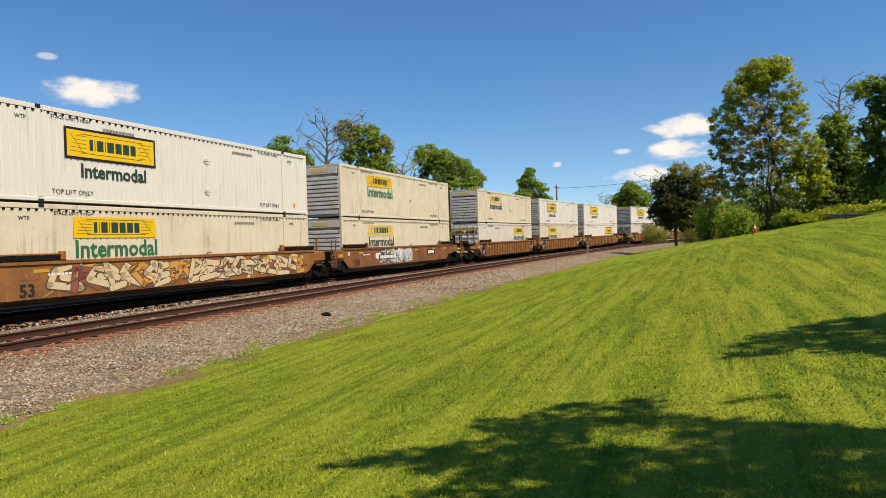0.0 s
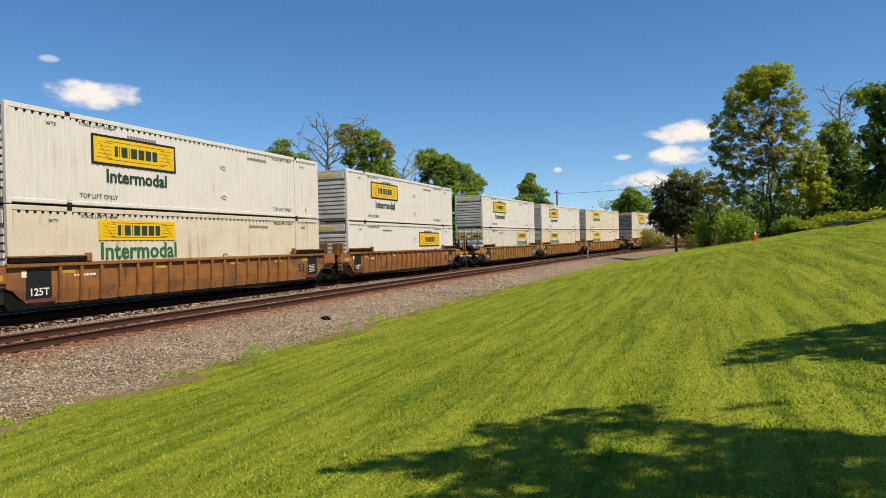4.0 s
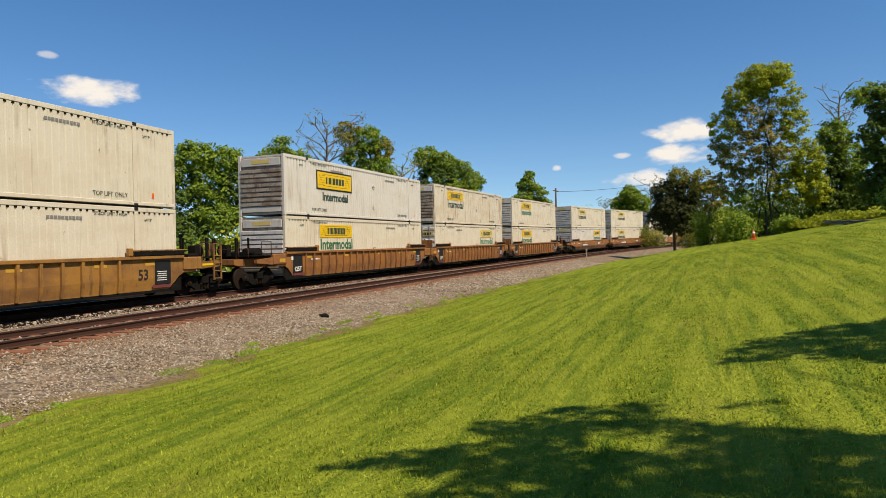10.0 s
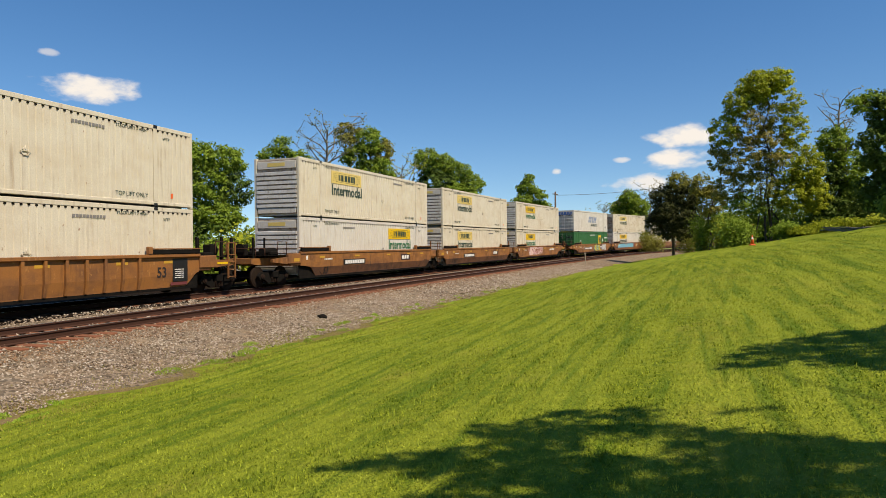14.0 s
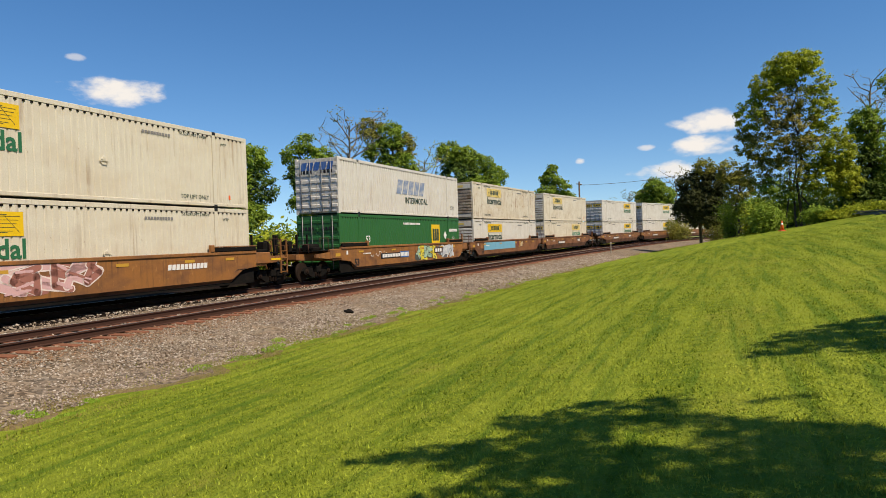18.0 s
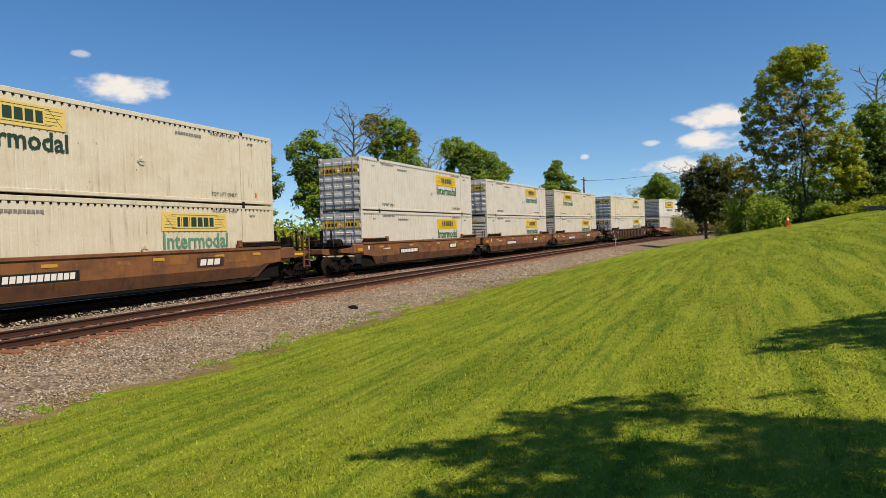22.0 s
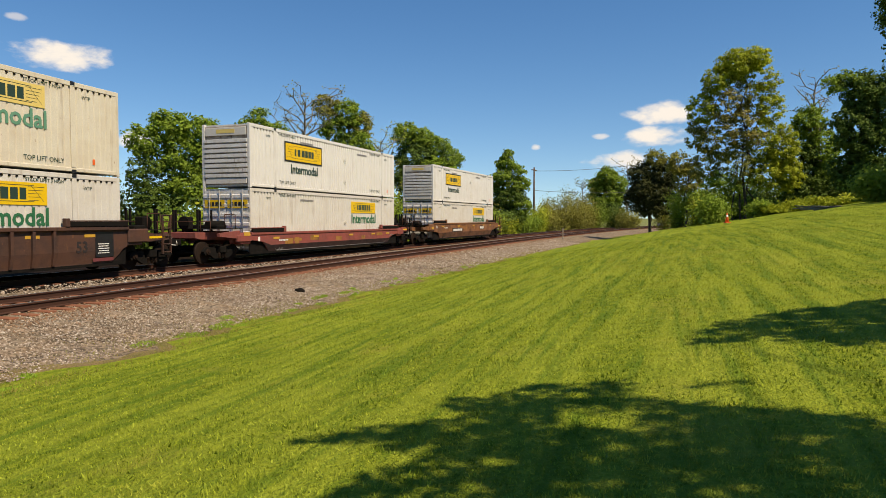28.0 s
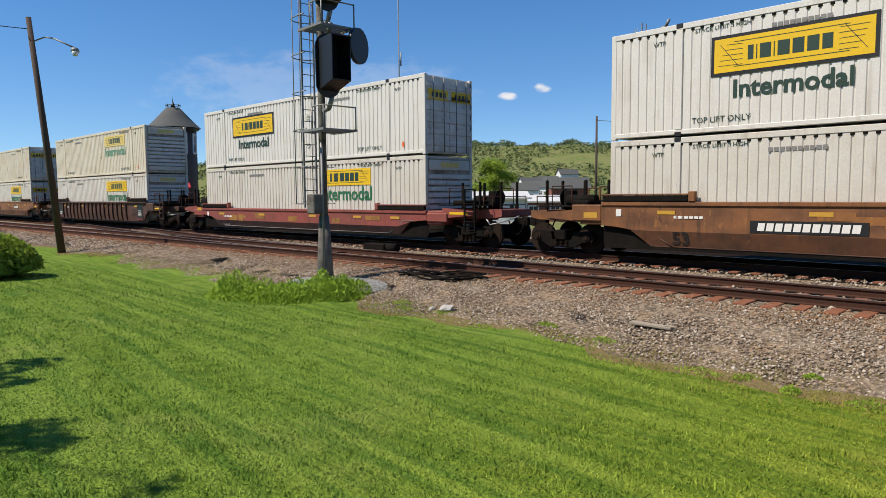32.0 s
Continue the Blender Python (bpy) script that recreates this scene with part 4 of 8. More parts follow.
def graffiti(root, x0, x1, z0, z1, palette, seed, y=-1.4635):
    """Sprayed abstract shapes on a car's side: swollen overlapping strokes with dark outlines over a clouded ground, not letters."""
    rng = random.Random(seed)
    cols = [cached(("spray", palette, i), lambda i=i: worn("spray_" + palette + str(i), GRAFFITI[palette][i], tuple(v * 0.45 for v in GRAFFITI[palette][i]), 0.7, scale=3, amount=0.7)) for i in range(4)]
    high = z1 - z0

    def blob(bm, cx, cz, rx, rz, n=10):
        add_prism(bm, [(cx + math.cos(k * math.tau / n) * rx * rng.uniform(0.85, 1.1), min(max(cz + math.sin(k * math.tau / n) * rz * rng.uniform(0.85, 1.1), z0), z1)) for k in range(n)], -0.0006, 0)

    def stroke(bm, path, thick):
        for p, q in zip(path, path[1:]):
            d = (q - p).normalized()
            side = Vector((-d.z, 0, d.x))
            ring = []
            for k in range(5):
                a = math.pi * k / 4
                ring.append(q + side * math.cos(a) * thick + d * math.sin(a) * thick)
            for k in range(5):
                a = math.pi * k / 4
                ring.append(p - side * math.cos(a) * thick - d * math.sin(a) * thick)
            add_prism(bm, [(c.x, min(max(c.z, z0), z1)) for c in ring], -0.0006, 0)

    for shade, count in ((1, 5), (2, 3), (3, 2)):
        bm = bmesh.new()
        for _ in range(max(2, int((x1 - x0) * count / 5))):
            blob(bm, rng.uniform(x0, x1), rng.uniform(z0 + 0.2 * high, z0 + 0.75 * high), rng.uniform(0.3, 0.8), rng.uniform(0.15, 0.35))
        hang("spray_cloud", bm_mesh("spray_cloud", bm, cols[shade]), root, at(0, y - 0.0008 * shade, 0))
    x, layer = x0 + 0.3, 0
    while x < x1 - 0.3:
        w = min(rng.uniform(0.65, 1.15), x1 - x)
        top, low = z1 - rng.uniform(0.05, 0.2) * high, z0 + rng.uniform(0.12, 0.3) * high
        kind = rng.randrange(4)
        if kind == 0:
            paths = [[(0.1, low), (0.15, top), (0.75, top - 0.1)], [(0.15, (low + top) / 2), (0.65, (low + top) / 2 - 0.05)], [(0.1, low), (0.85, low - 0.03)]]
        elif kind == 1:
            paths = [[(0.5, top), (0.1, (low + top) / 2), (0.5, low), (0.9, (low + top) / 2), (0.5, top)]]
        elif kind == 2:
            paths = [[(0.05, low), (0.25, top)], [(0.25, top), (0.85, top - 0.12), (0.3, (low + top) / 2), (0.95, low - 0.02)]]
        else:
            paths = [[(0.9, top), (0.15, top - 0.12), (0.1, low + 0.15), (0.85, low), (0.85, (low + top) / 2 - 0.05), (0.5, (low + top) / 2 - 0.03)]]
        paths = [[Vector((x + px * w + rng.uniform(-0.16, 0.16), 0, pz + rng.uniform(-0.15, 0.15))) for px, pz in path] for path in paths]
        fill = rng.choice((0, 0, 0, 0, 2, 3)) if palette != "lime" else rng.choice((0, 2))
        for shade, thick in ((1, 0.145), (fill, 0.105)):
            bm = bmesh.new()
            for path in paths:
                stroke(bm, path, thick)
            hang("spray_stroke", bm_mesh("spray_stroke", bm, cols[shade]), root, at(0, y - 0.0035 - 0.0008 * (layer % 8), 0))
            layer += 1
        for _ in range(2):
            bm = bmesh.new()
            a = Vector((x + rng.uniform(0, w), 0, z0 + rng.uniform(0.1, 0.9) * high))
            stroke(bm, [a, a + Vector((rng.uniform(-0.5, 0.5), 0, rng.uniform(-0.3, 0.3)))], rng.uniform(0.02, 0.05))
            hang("spray_stroke", bm_mesh("spray_stroke", bm, cols[rng.choice((0, 1, 2))]), root, at(0, y - 0.0105 - 0.0004 * (layer % 5), 0))
        x += w * 0.62


def add_prism_yz(outline, x0, x1):
    bm = bmesh.new()
    lo = [bm.verts.new((x0, y, z)) for y, z in outline]
    hi = [bm.verts.new((x1, y, z)) for y, z in outline]
    bm.faces.new(lo)
    bm.faces.new(hi[::-1])
    for i in range(len(lo)):
        j = (i + 1) % len(lo)
        bm.faces.new((lo[i], hi[i], hi[j], lo[j]))
    return bm


def well_car(label, paint, lower=None, ribbed=False, left="coupler", right="coupler", mark="bars", fold=0.80, drop=0.0):
    """A well car: deep side sills, floor, end platforms, trucks, ladders and couplers. Origin on the rails under its middle.
    drop: by how much its sills end lower than on the other cars."""
    mat = M[paint]
    # Brown sills take the shade-darkened brown below the fold.
    low = M[lower] if lower else M["brownshade"] if paint in ("brown", "orange") and not ribbed else mat
    root = thing("well_car", label, "rail car", group="cars of the train")
    for sy in (-1, 1):
        sill_ob = hang("side_sill", cached(("sill", paint, low.name, ribbed, sy, fold, left, right), lambda sy=sy: sill_mesh(sy, 1.40 if ribbed else 1.46, mat, low, 0.98 - drop if lower else fold, (left == "coupler" and not ribbed, right == "coupler" and not ribbed), 1.5 - drop)), root)

        def chord(sy=sy):
            y0, y1 = sorted((sy * 1.34, sy * 1.50))
            return bm_mesh("top_chord", box((-8.25, y0, 1.47 - drop), (8.25, y1, 1.585 - drop), 0.015), mat)
        hang("top_chord", cached(("chord", paint, sy), chord), root)

        def lowchord(sy=sy):
            y0, y1 = sorted((sy * 1.312, sy * 1.352))
            return bm_mesh("bottom_chord", box((-6.7, y0, 0.335), (6.7, y1, 0.46), 0.015), low)
        hang("bottom_chord", cached(("lchord", low.name, sy), lowchord), root)
        if ribbed:
            for k in range(17):
                def rib(sy=sy):
                    return bm_mesh("rib", add_prism_yz([(sy * 1.40, 1.469), (sy * 1.485, 1.469), (sy * 1.485, 0.80), (sy * 1.41, 0.40), (sy * 1.345, 0.40), (sy * 1.40, 0.74)], -0.05, 0.05), mat)
                hang("rib", cached(("rib", paint, sy), rib), sill_ob, at(-6.6 + k * 0.733, 0, 0))
        for sx in (-1, 1):
            def guide(sy=sy, sx=sx):
                x0, x1 = sorted((sx * 5.7, sx * 8.2))
                y0, y1 = sorted((sy * 1.40, sy * 1.52))
                return bm_mesh("edge_guide", box((x0, y0, 1.588 - drop), (x1, y1, 1.755 - drop), 0.02), M["sootshade"])

            def guide_rim(sy=sy, sx=sx):
                x0, x1 = sorted((sx * 5.69, sx * 8.22))
                y0, y1 = sorted((sy * 1.37, sy * 1.53))
                bm = box((x0, y0, 1.757 - drop), (x1, y1, 1.80 - drop), 0.01)
                xb = sx * 5.6
                add_box(bm, (xb - 0.09, y0, 1.588 - drop), (xb + 0.09, y1, 1.86 - drop), 0.02)
                return bm_mesh("guide_rim", bm, mat)
            gd = hang("edge_guide", cached(("guide", sy, sx, drop), guide), root)
            hang("guide_rim", cached(("rim", paint, sy, sx), guide_rim), gd)
    hang("well_floor", cached(("floor", paint), lambda: bm_mesh("well_floor", box((-8.2, -1.36, 0.28), (8.2, 1.36, 0.375)), M["sootshade"])), root)
    for sx in (-1, 1):
        for sy in (-1, 1):
            def bulkhead(sx=sx, sy=sy):
                x0, x1 = sorted((sx * 6.55, sx * 8.24))
                y0, y1 = sorted((sy * 1.312, sy * 1.335))
                return bm_mesh("well_end_plate", box((x0, y0, 0.37), (x1, y1, 1.2)), M["sootshade"])
            hang("well_end_plate", cached(("bulk", sx, sy), bulkhead), root)
    for sx, kind in ((-1, left), (1, right)):
        turn = 0 if sx > 0 else 180
        reach = 11.2 if kind == "coupler" else 9.35

        def platform(reach=reach):
            bm = bmesh.new()
            add_box(bm, (8.25, -1.42, 0.92 - drop / 2), (9.0, 1.42, 1.42 - drop / 2), 0.03)
            add_prism(bm, [(9.0, 1.34), (9.0, 0.95), (reach - 0.3, 1.02), (reach, 1.08), (reach, 1.3)], -0.85, 0.85)
            for yy in (-1.42, 1.28):
                add_prism(bm, [(9.0, 1.36), (9.0, 1.0), (min(reach, 10.4), 1.12), (min(reach, 10.4), 1.26)], yy, yy + 0.14)
            return bm_mesh("end_platform", bm, mat)
        deck = hang("end_platform", cached(("plat", paint, kind), platform), root, at(0, 0, 0, turn))
        hang("tread_plate", cached(("tread", kind), lambda: bm_mesh("tread_plate", box((8.7, -1.3, 1.425), (min(reach, 10.6), 1.3, 1.455)), M["sootshade"])), deck)
        for yy in (-1, 1):
            def box_end(yy=yy):
                y0, y1 = sorted((yy * 1.30, yy * 1.48))
                return bm_mesh("end_box", box((8.25, y0, 1.02 - drop / 2), (9.25, y1, 1.50 - drop), 0.03), mat)
            hang("end_box", cached(("ebox", paint, yy), box_end), deck)
        if kind == "coupler":
            bogie(root, sx * 9.85)

            def knuckle():
                bm = bmesh.new()
                add_box(bm, (11.15, -0.12, 0.78), (11.6, 0.12, 1.02), 0.03)
                add_prism(bm, [(11.55, 0.74), (11.78, 0.78), (11.78, 1.02), (11.55, 1.06)], -0.2, 0.14)
                return bm_mesh("coupler", bm, M["sootshade"])
            hang("coupler", cached(("knuckle",), knuckle), deck)

            def ladder():
                bm = bmesh.new()
                for xx in (10.05, 10.5):
                    add_box(bm, (xx - 0.025, -1.46, 0.55), (xx + 0.025, -1.40, 2.0))
                for k in range(4):
                    add_box(bm, (10.05, -1.47, 0.6 + k * 0.3), (10.5, -1.43, 0.63 + k * 0.3))
                add_tube(bm, (10.05, -1.43, 2.0), (10.5, -1.43, 2.0), 0.02, sides=5)
                return bm_mesh("ladder", bm, M["sootshade"] if paint == "red" else mat)
            hang("ladder", cached(("ladder", paint), ladder), deck)
            for px, py in ((9.2, -0.55), (9.5, 0.3), (10.3, -0.9), (10.75, 0.6), (10.9, -0.5)):
                hang("stanchion", cached(("stan",), lambda: bm_mesh("stanchion", box((-0.035, -0.035, 1.3), (0.035, 0.035, 2.25)), M["sootshade"])), deck, at(px, py, 0))

            def brake():
                bm = bmesh.new()
                add_box(bm, (10.25, -0.42, 1.3), (10.55, -0.02, 1.95), 0.04)
                add_tube(bm, (10.60, -0.22, 1.7), (10.64, -0.22, 1.7), 0.28, sides=14)
                add_box(bm, (9.1, -1.0, 1.45), (9.7, 0.8, 1.62), 0.04)
                add_tube(bm, (9.0, 0.5, 1.62), (10.0, 0.5, 1.62), 0.17, sides=10)
                return bm_mesh("brake_gear", bm, M["sootshade"])
            hang("brake_gear", cached(("brake",), brake), deck)

            def lever():
                bm = bmesh.new()
                pts = [(10.95, -1.35, 1.0), (11.05, -1.30, 0.82), (11.15, -0.6, 0.9), (11.4, -0.15, 1.08)]
                for p, q in zip(pts, pts[1:]):
                    add_tube(bm, p, q, 0.018, sides=5)
                return bm_mesh("uncoupling_lever", bm, M["steel"])
            hang("uncoupling_lever", cached(("lever",), lever), deck)

            rods = [((10.7, -1.2, 1.75), (10.7, 1.2, 1.75))] + [((10.7, yy, 1.3), (10.7, yy, 1.75)) for yy in (-1.2, -0.7, 0.7, 1.2)]
            for yy in (-1.38, 1.38):
                rods += [((9.3, yy, 1.46), (9.3, yy, 2.05)), ((9.3, yy, 2.05), (10.0, yy, 2.05)), ((10.0, yy, 2.05), (10.0, yy, 1.46))]
            for k, (a, b) in enumerate(rods):
                hang("handrail", cached(("endrail", k), lambda a=a, b=b: bm_mesh("handrail", tube(a, b, 0.018, sides=5), M["rust"])), deck)
            hang("step", cached(("step",), lambda: bm_mesh("step", box((10.1, -1.5, 0.50), (10.5, -1.28, 0.54)), M["sootshade"])), deck)
            hang("yellow_stripe", cached(("ystripe",), lambda: bm_mesh("yellow_stripe", box((9.35, -1.432, 1.14), (10.2, -1.421, 1.22)), M["yellow"])), deck)

            def hose():
                bm = bmesh.new()
                pts = [Vector((11.1 + 0.09 * k, -0.35, 0.95 - 0.5 * math.sin(k / 8 * math.pi) * (1 if k < 9 else 0))) for k in range(9)]
                for a, b in zip(pts, pts[1:]):
                    add_tube(bm, a, b, 0.025, sides=5)
                return bm_mesh("brake_hose", bm, M["sootshade"])
            hang("brake_hose", cached(("hose",), hose), deck)
        else:
            hang("platform_post", cached(("jpost", paint), lambda: bm_mesh("platform_post", box((8.95, -1.2, 1.4), (9.03, -1.12, 2.15)), mat)), deck)
            if ribbed:
                for ya, yb2 in ((-1.36, -0.72), (0.72, 1.36)):
                    hang("end_panel", cached(("epanel", paint, ya), lambda ya=ya, yb2=yb2: bm_mesh("end_panel", box((8.72, ya, 1.43), (8.80, yb2, 2.08), 0.01), mat)), deck)
            if sx < 0:
                def steps():
                    bm = bmesh.new()
                    for xx in (9.05, 9.45):
                        add_box(bm, (xx - 0.02, -1.47, 0.62), (xx + 0.02, -1.43, 2.05))
                    for k in range(4):
                        add_box(bm, (9.05, -1.48, 0.66 + k * 0.28), (9.45, -1.42, 0.69 + k * 0.28))
                    return bm_mesh("ladder", bm, mat)
                hang("ladder", cached(("jladder", paint), steps), root, pose(0, 0, 0) @ pose(-18.5, 0, 0))
            hang("articulated_joint", cached(("joint",), lambda: bm_mesh("articulated_joint", box((9.1, -0.3, 0.72), (9.62, 0.3, 1.05), 0.05), M["sootshade"])), deck)
            if sx > 0:
                bogie(root, 9.62)
    y = -1.502
    yb = -1.402 if ribbed else -1.468
    for x in (-6.3, -2.6, 1.4, 4.4, 6.6):
        hang("reflector", flat_plate(0.5, 0.10, M["dullyellow"], 0.003), root, at(x, yb - 0.002, 1.30 - drop))
    hang("end_reflector", flat_plate(0.45, 0.16, M["dullyellow"], 0.003), root, at(-8.6, -1.482, 1.2))
    hang("lettering", cached(("w53", paint), lambda: text_mesh("53", 0.50, M["greyink"] if lower else M["wornblack"], 0.012)), root, at(6.25 if ribbed else (-6.75 if fold < 0.6 else -5.9), yb - 0.004 if ribbed or fold < 0.6 else (-1.400 if lower else -1.420), 0.92 if ribbed else (0.74 if fold < 0.6 else (0.52 if drop else 0.60))) @ pose(0, 0, 0, 0 if ribbed or fold < 0.6 else (11 if lower else 15)))
    hang("white_panel", flat_plate(0.16, 0.2, M["paleink"], 0.004), root, at(-7.7, yb - 0.002, 1.28 - drop))
    hang("small_print", brand_bars(0.8, 0.07, 8, M["paleink"]), root, at(-5.7, yb - 0.003, 1.18 - drop))
    if mark == "bars" and not ribbed:
        hang("number_bars", brand_bars(2.2, 0.19, 11, M["paleink"], 0.15), root, at(-2.9, yb - 0.008, 0.98))
        if not ribbed:
            hang("number_ground", flat_plate(2.5, 0.30, M["black"], 0.004), root, at(-2.9, yb - 0.001, 0.98))
        if not ribbed:
            hang("emblem_ground", flat_plate(1.4, 0.36, M["grime"], 0.004), root, at(3.9, yb - 0.001, 1.1))
            hang("emblem_bars", brand_bars(1.1, 0.22, 3, M["paleink"], 0.2), root, at(3.85, yb - 0.006, 1.1))
    if ribbed:
        for x in (-7.25, 7.2):
            hang("black_panel", flat_plate(0.80, 0.84, M["black"], 0.004), root, at(x, yb - 0.002, 1.0))
            hang("maroon_plate", flat_plate(0.9, 0.11, M["maroon"], 0.004), root, at(x * 0.99, yb - 0.004, 0.50))
        hang("load_mark", cached(("125T",), lambda: text_mesh("125T", 0.30, M["paleink"], 0.006)), root, at(-7.25, yb - 0.008, 0.74), "white stencilled load mark")
        for k in range(5):
            hang("small_print", brand_bars(0.5 - 0.06 * (k % 2), 0.03, 7, M["paleink"]), root, at(7.15, yb - 0.008, 0.72 + k * 0.075))
    else:
        def pipe():
            bm = bmesh.new()
            pts = [(-6.5, -1.40, 0.60), (-6.15, -1.365, 0.385), (6.15, -1.365, 0.385), (7.05, -1.47, 0.86), (7.6, -1.47, 0.88)]
            for p, q in zip(pts, pts[1:]):
                add_tube(bm, p, q, 0.014, sides=5)
            return bm_mesh("air_pipe", bm, M["greyink"] if lower else M["umber"])
        hang("air_pipe", cached(("airpipe", bool(lower)), pipe), root, None, "thin grey air pipe")
        rng = random.Random(sum(map(ord, label)))
        for k in range(7):
            hang("paint_patch", flat_plate(rng.uniform(0.25, 0.9), rng.uniform(0.12, 0.34), M["orange" if paint != "red" else "mustard"], 0.002), root, at(rng.uniform(-7.4, 7.0), yb + 0.006 - 0.0005 * k, rng.uniform(1.12, 1.3) - drop))
    return root


# distance of each container's leading end from the last car's, and how each car and its load look:
# offset, style, ends of the car, upper load, lower load
TRAIN = [
    (2.06, "brown", "single", "framed", "right_d"),
    (-21.52, "red", "single", "framed", "right_d"),
    (-44.98, "dark", "single", "faded_right", "right_d"),
    (-68.18, "plain", "tail", "left", "right"),
    (-87.41, "plain", "mid", "right_d", "right"),
    (-106.76, "plain", "head", "right_d", "right_d"),
    (-130.19, "plain", "tail", "faded", "faded_right"),
    (-149.28, "tag_blue", "mid", "black_left", "left_only"),
    (-168.42, "tag_lime", "head", "striped", "green"),
    (-191.39, "tag_pink", "tail", "left", "left"),
    (-210.68, "orange", "mid", "faded", "faded"),
    (-229.80, "orange", "head", "faded", "right"),
    (-253.05, "rib_brown", "tail", "left", "left"),
    (-272.36, "rib_brown", "mid", "rusty", "faded_right"),
    (-291.01, "rib_brown", "head", "framed_rust", "left"),
    (-313.93, "rib_mustard", "tail", "left", "left"),
    (-333.18, "rib_mustard", "mid", "framed", "left"),
    (-352.17, "rib_mustard", "head", "framed", "right_d"),
    (-375.49, "rib_brown", "tail", "framed", "framed_right"),
    (-394.56, "rib_brown", "mid", "framed", "left"),
    (-413.94, "rib_brown", "head", "faded", "right_d"),
    (-436.84, "tag_silver", "tail", "left", "faded"),
    (-456.22, "tag_cream", "mid", "framed", "left"),
    (-475.40, "plain", "head", "left", "left"),
]
SPEED = 14.9
LEAD = ((0, 4, 8, 12, 16, 20, 24, 26, 28, 30, 31, 32), (2.49, 1.40, 0.70, 0.40, -0.02, -0.38, -0.65, -0.95, -1.55, -1.98, -1.95, -2.28))  # metres by which the train departs from that speed
MOVING = []


def build_load(kind):
    d, l = "door", "louvre"
    if kind == "framed":
        return container("clean white container with a black-framed yellow panel", "bright", "yellow", -3.45, True, "darkink", (l, d))
    if kind == "framed_rust":
        return container("white container with a framed panel and rust-stained front", "white", "yellow", -3.45, True, "darkink", (l, d), rust=True)
    if kind == "left":
        return container("cream white container with a yellow panel and green lettering", "cream", "yellow", -3.4, False, "greenink", (l, d))
    if kind == "left_only":
        return container("off-white container with a pale yellow panel", "white", "yellow", -3.4, False, "darkink", (l, d))
    if kind == "black_left":
        return container("stained cream container with a yellow panel and black lettering", "rusted", "faded", -3.4, False, "darkink", (l, d), rust=True)
    if kind == "rusty":
        return container("rust-stained cream container with a yellow panel", "rusted", "yellow", -3.9, False, "darkink", (l, d), rust=True)
    if kind == "faded":
        return container("cream container with a faded panel and dark lettering", "cream", "faded", -3.4, False, "darkink", (l, d))
    if kind == "right":
        return container("white container with a yellow panel near its rear end", "white", "yellow", 3.4, False, "greenink", (l, d))
    if kind == "framed_right":
        return container("clean white container with a black-framed panel near its rear end", "bright", "yellow", 3.45, True, "darkink", (l, d))
    if kind == "right_d":
        return container("white container with latched doors and a yellow panel", "white", "yellow", 3.4, False, "greenink", (d, l))
    if kind == "faded_right":
        return container("cream container with latched doors and a faded panel", "cream", "faded", 3.4, False, "palegreen", (d, l))
    if kind == "striped":
        return striped_box()
    return green_box()


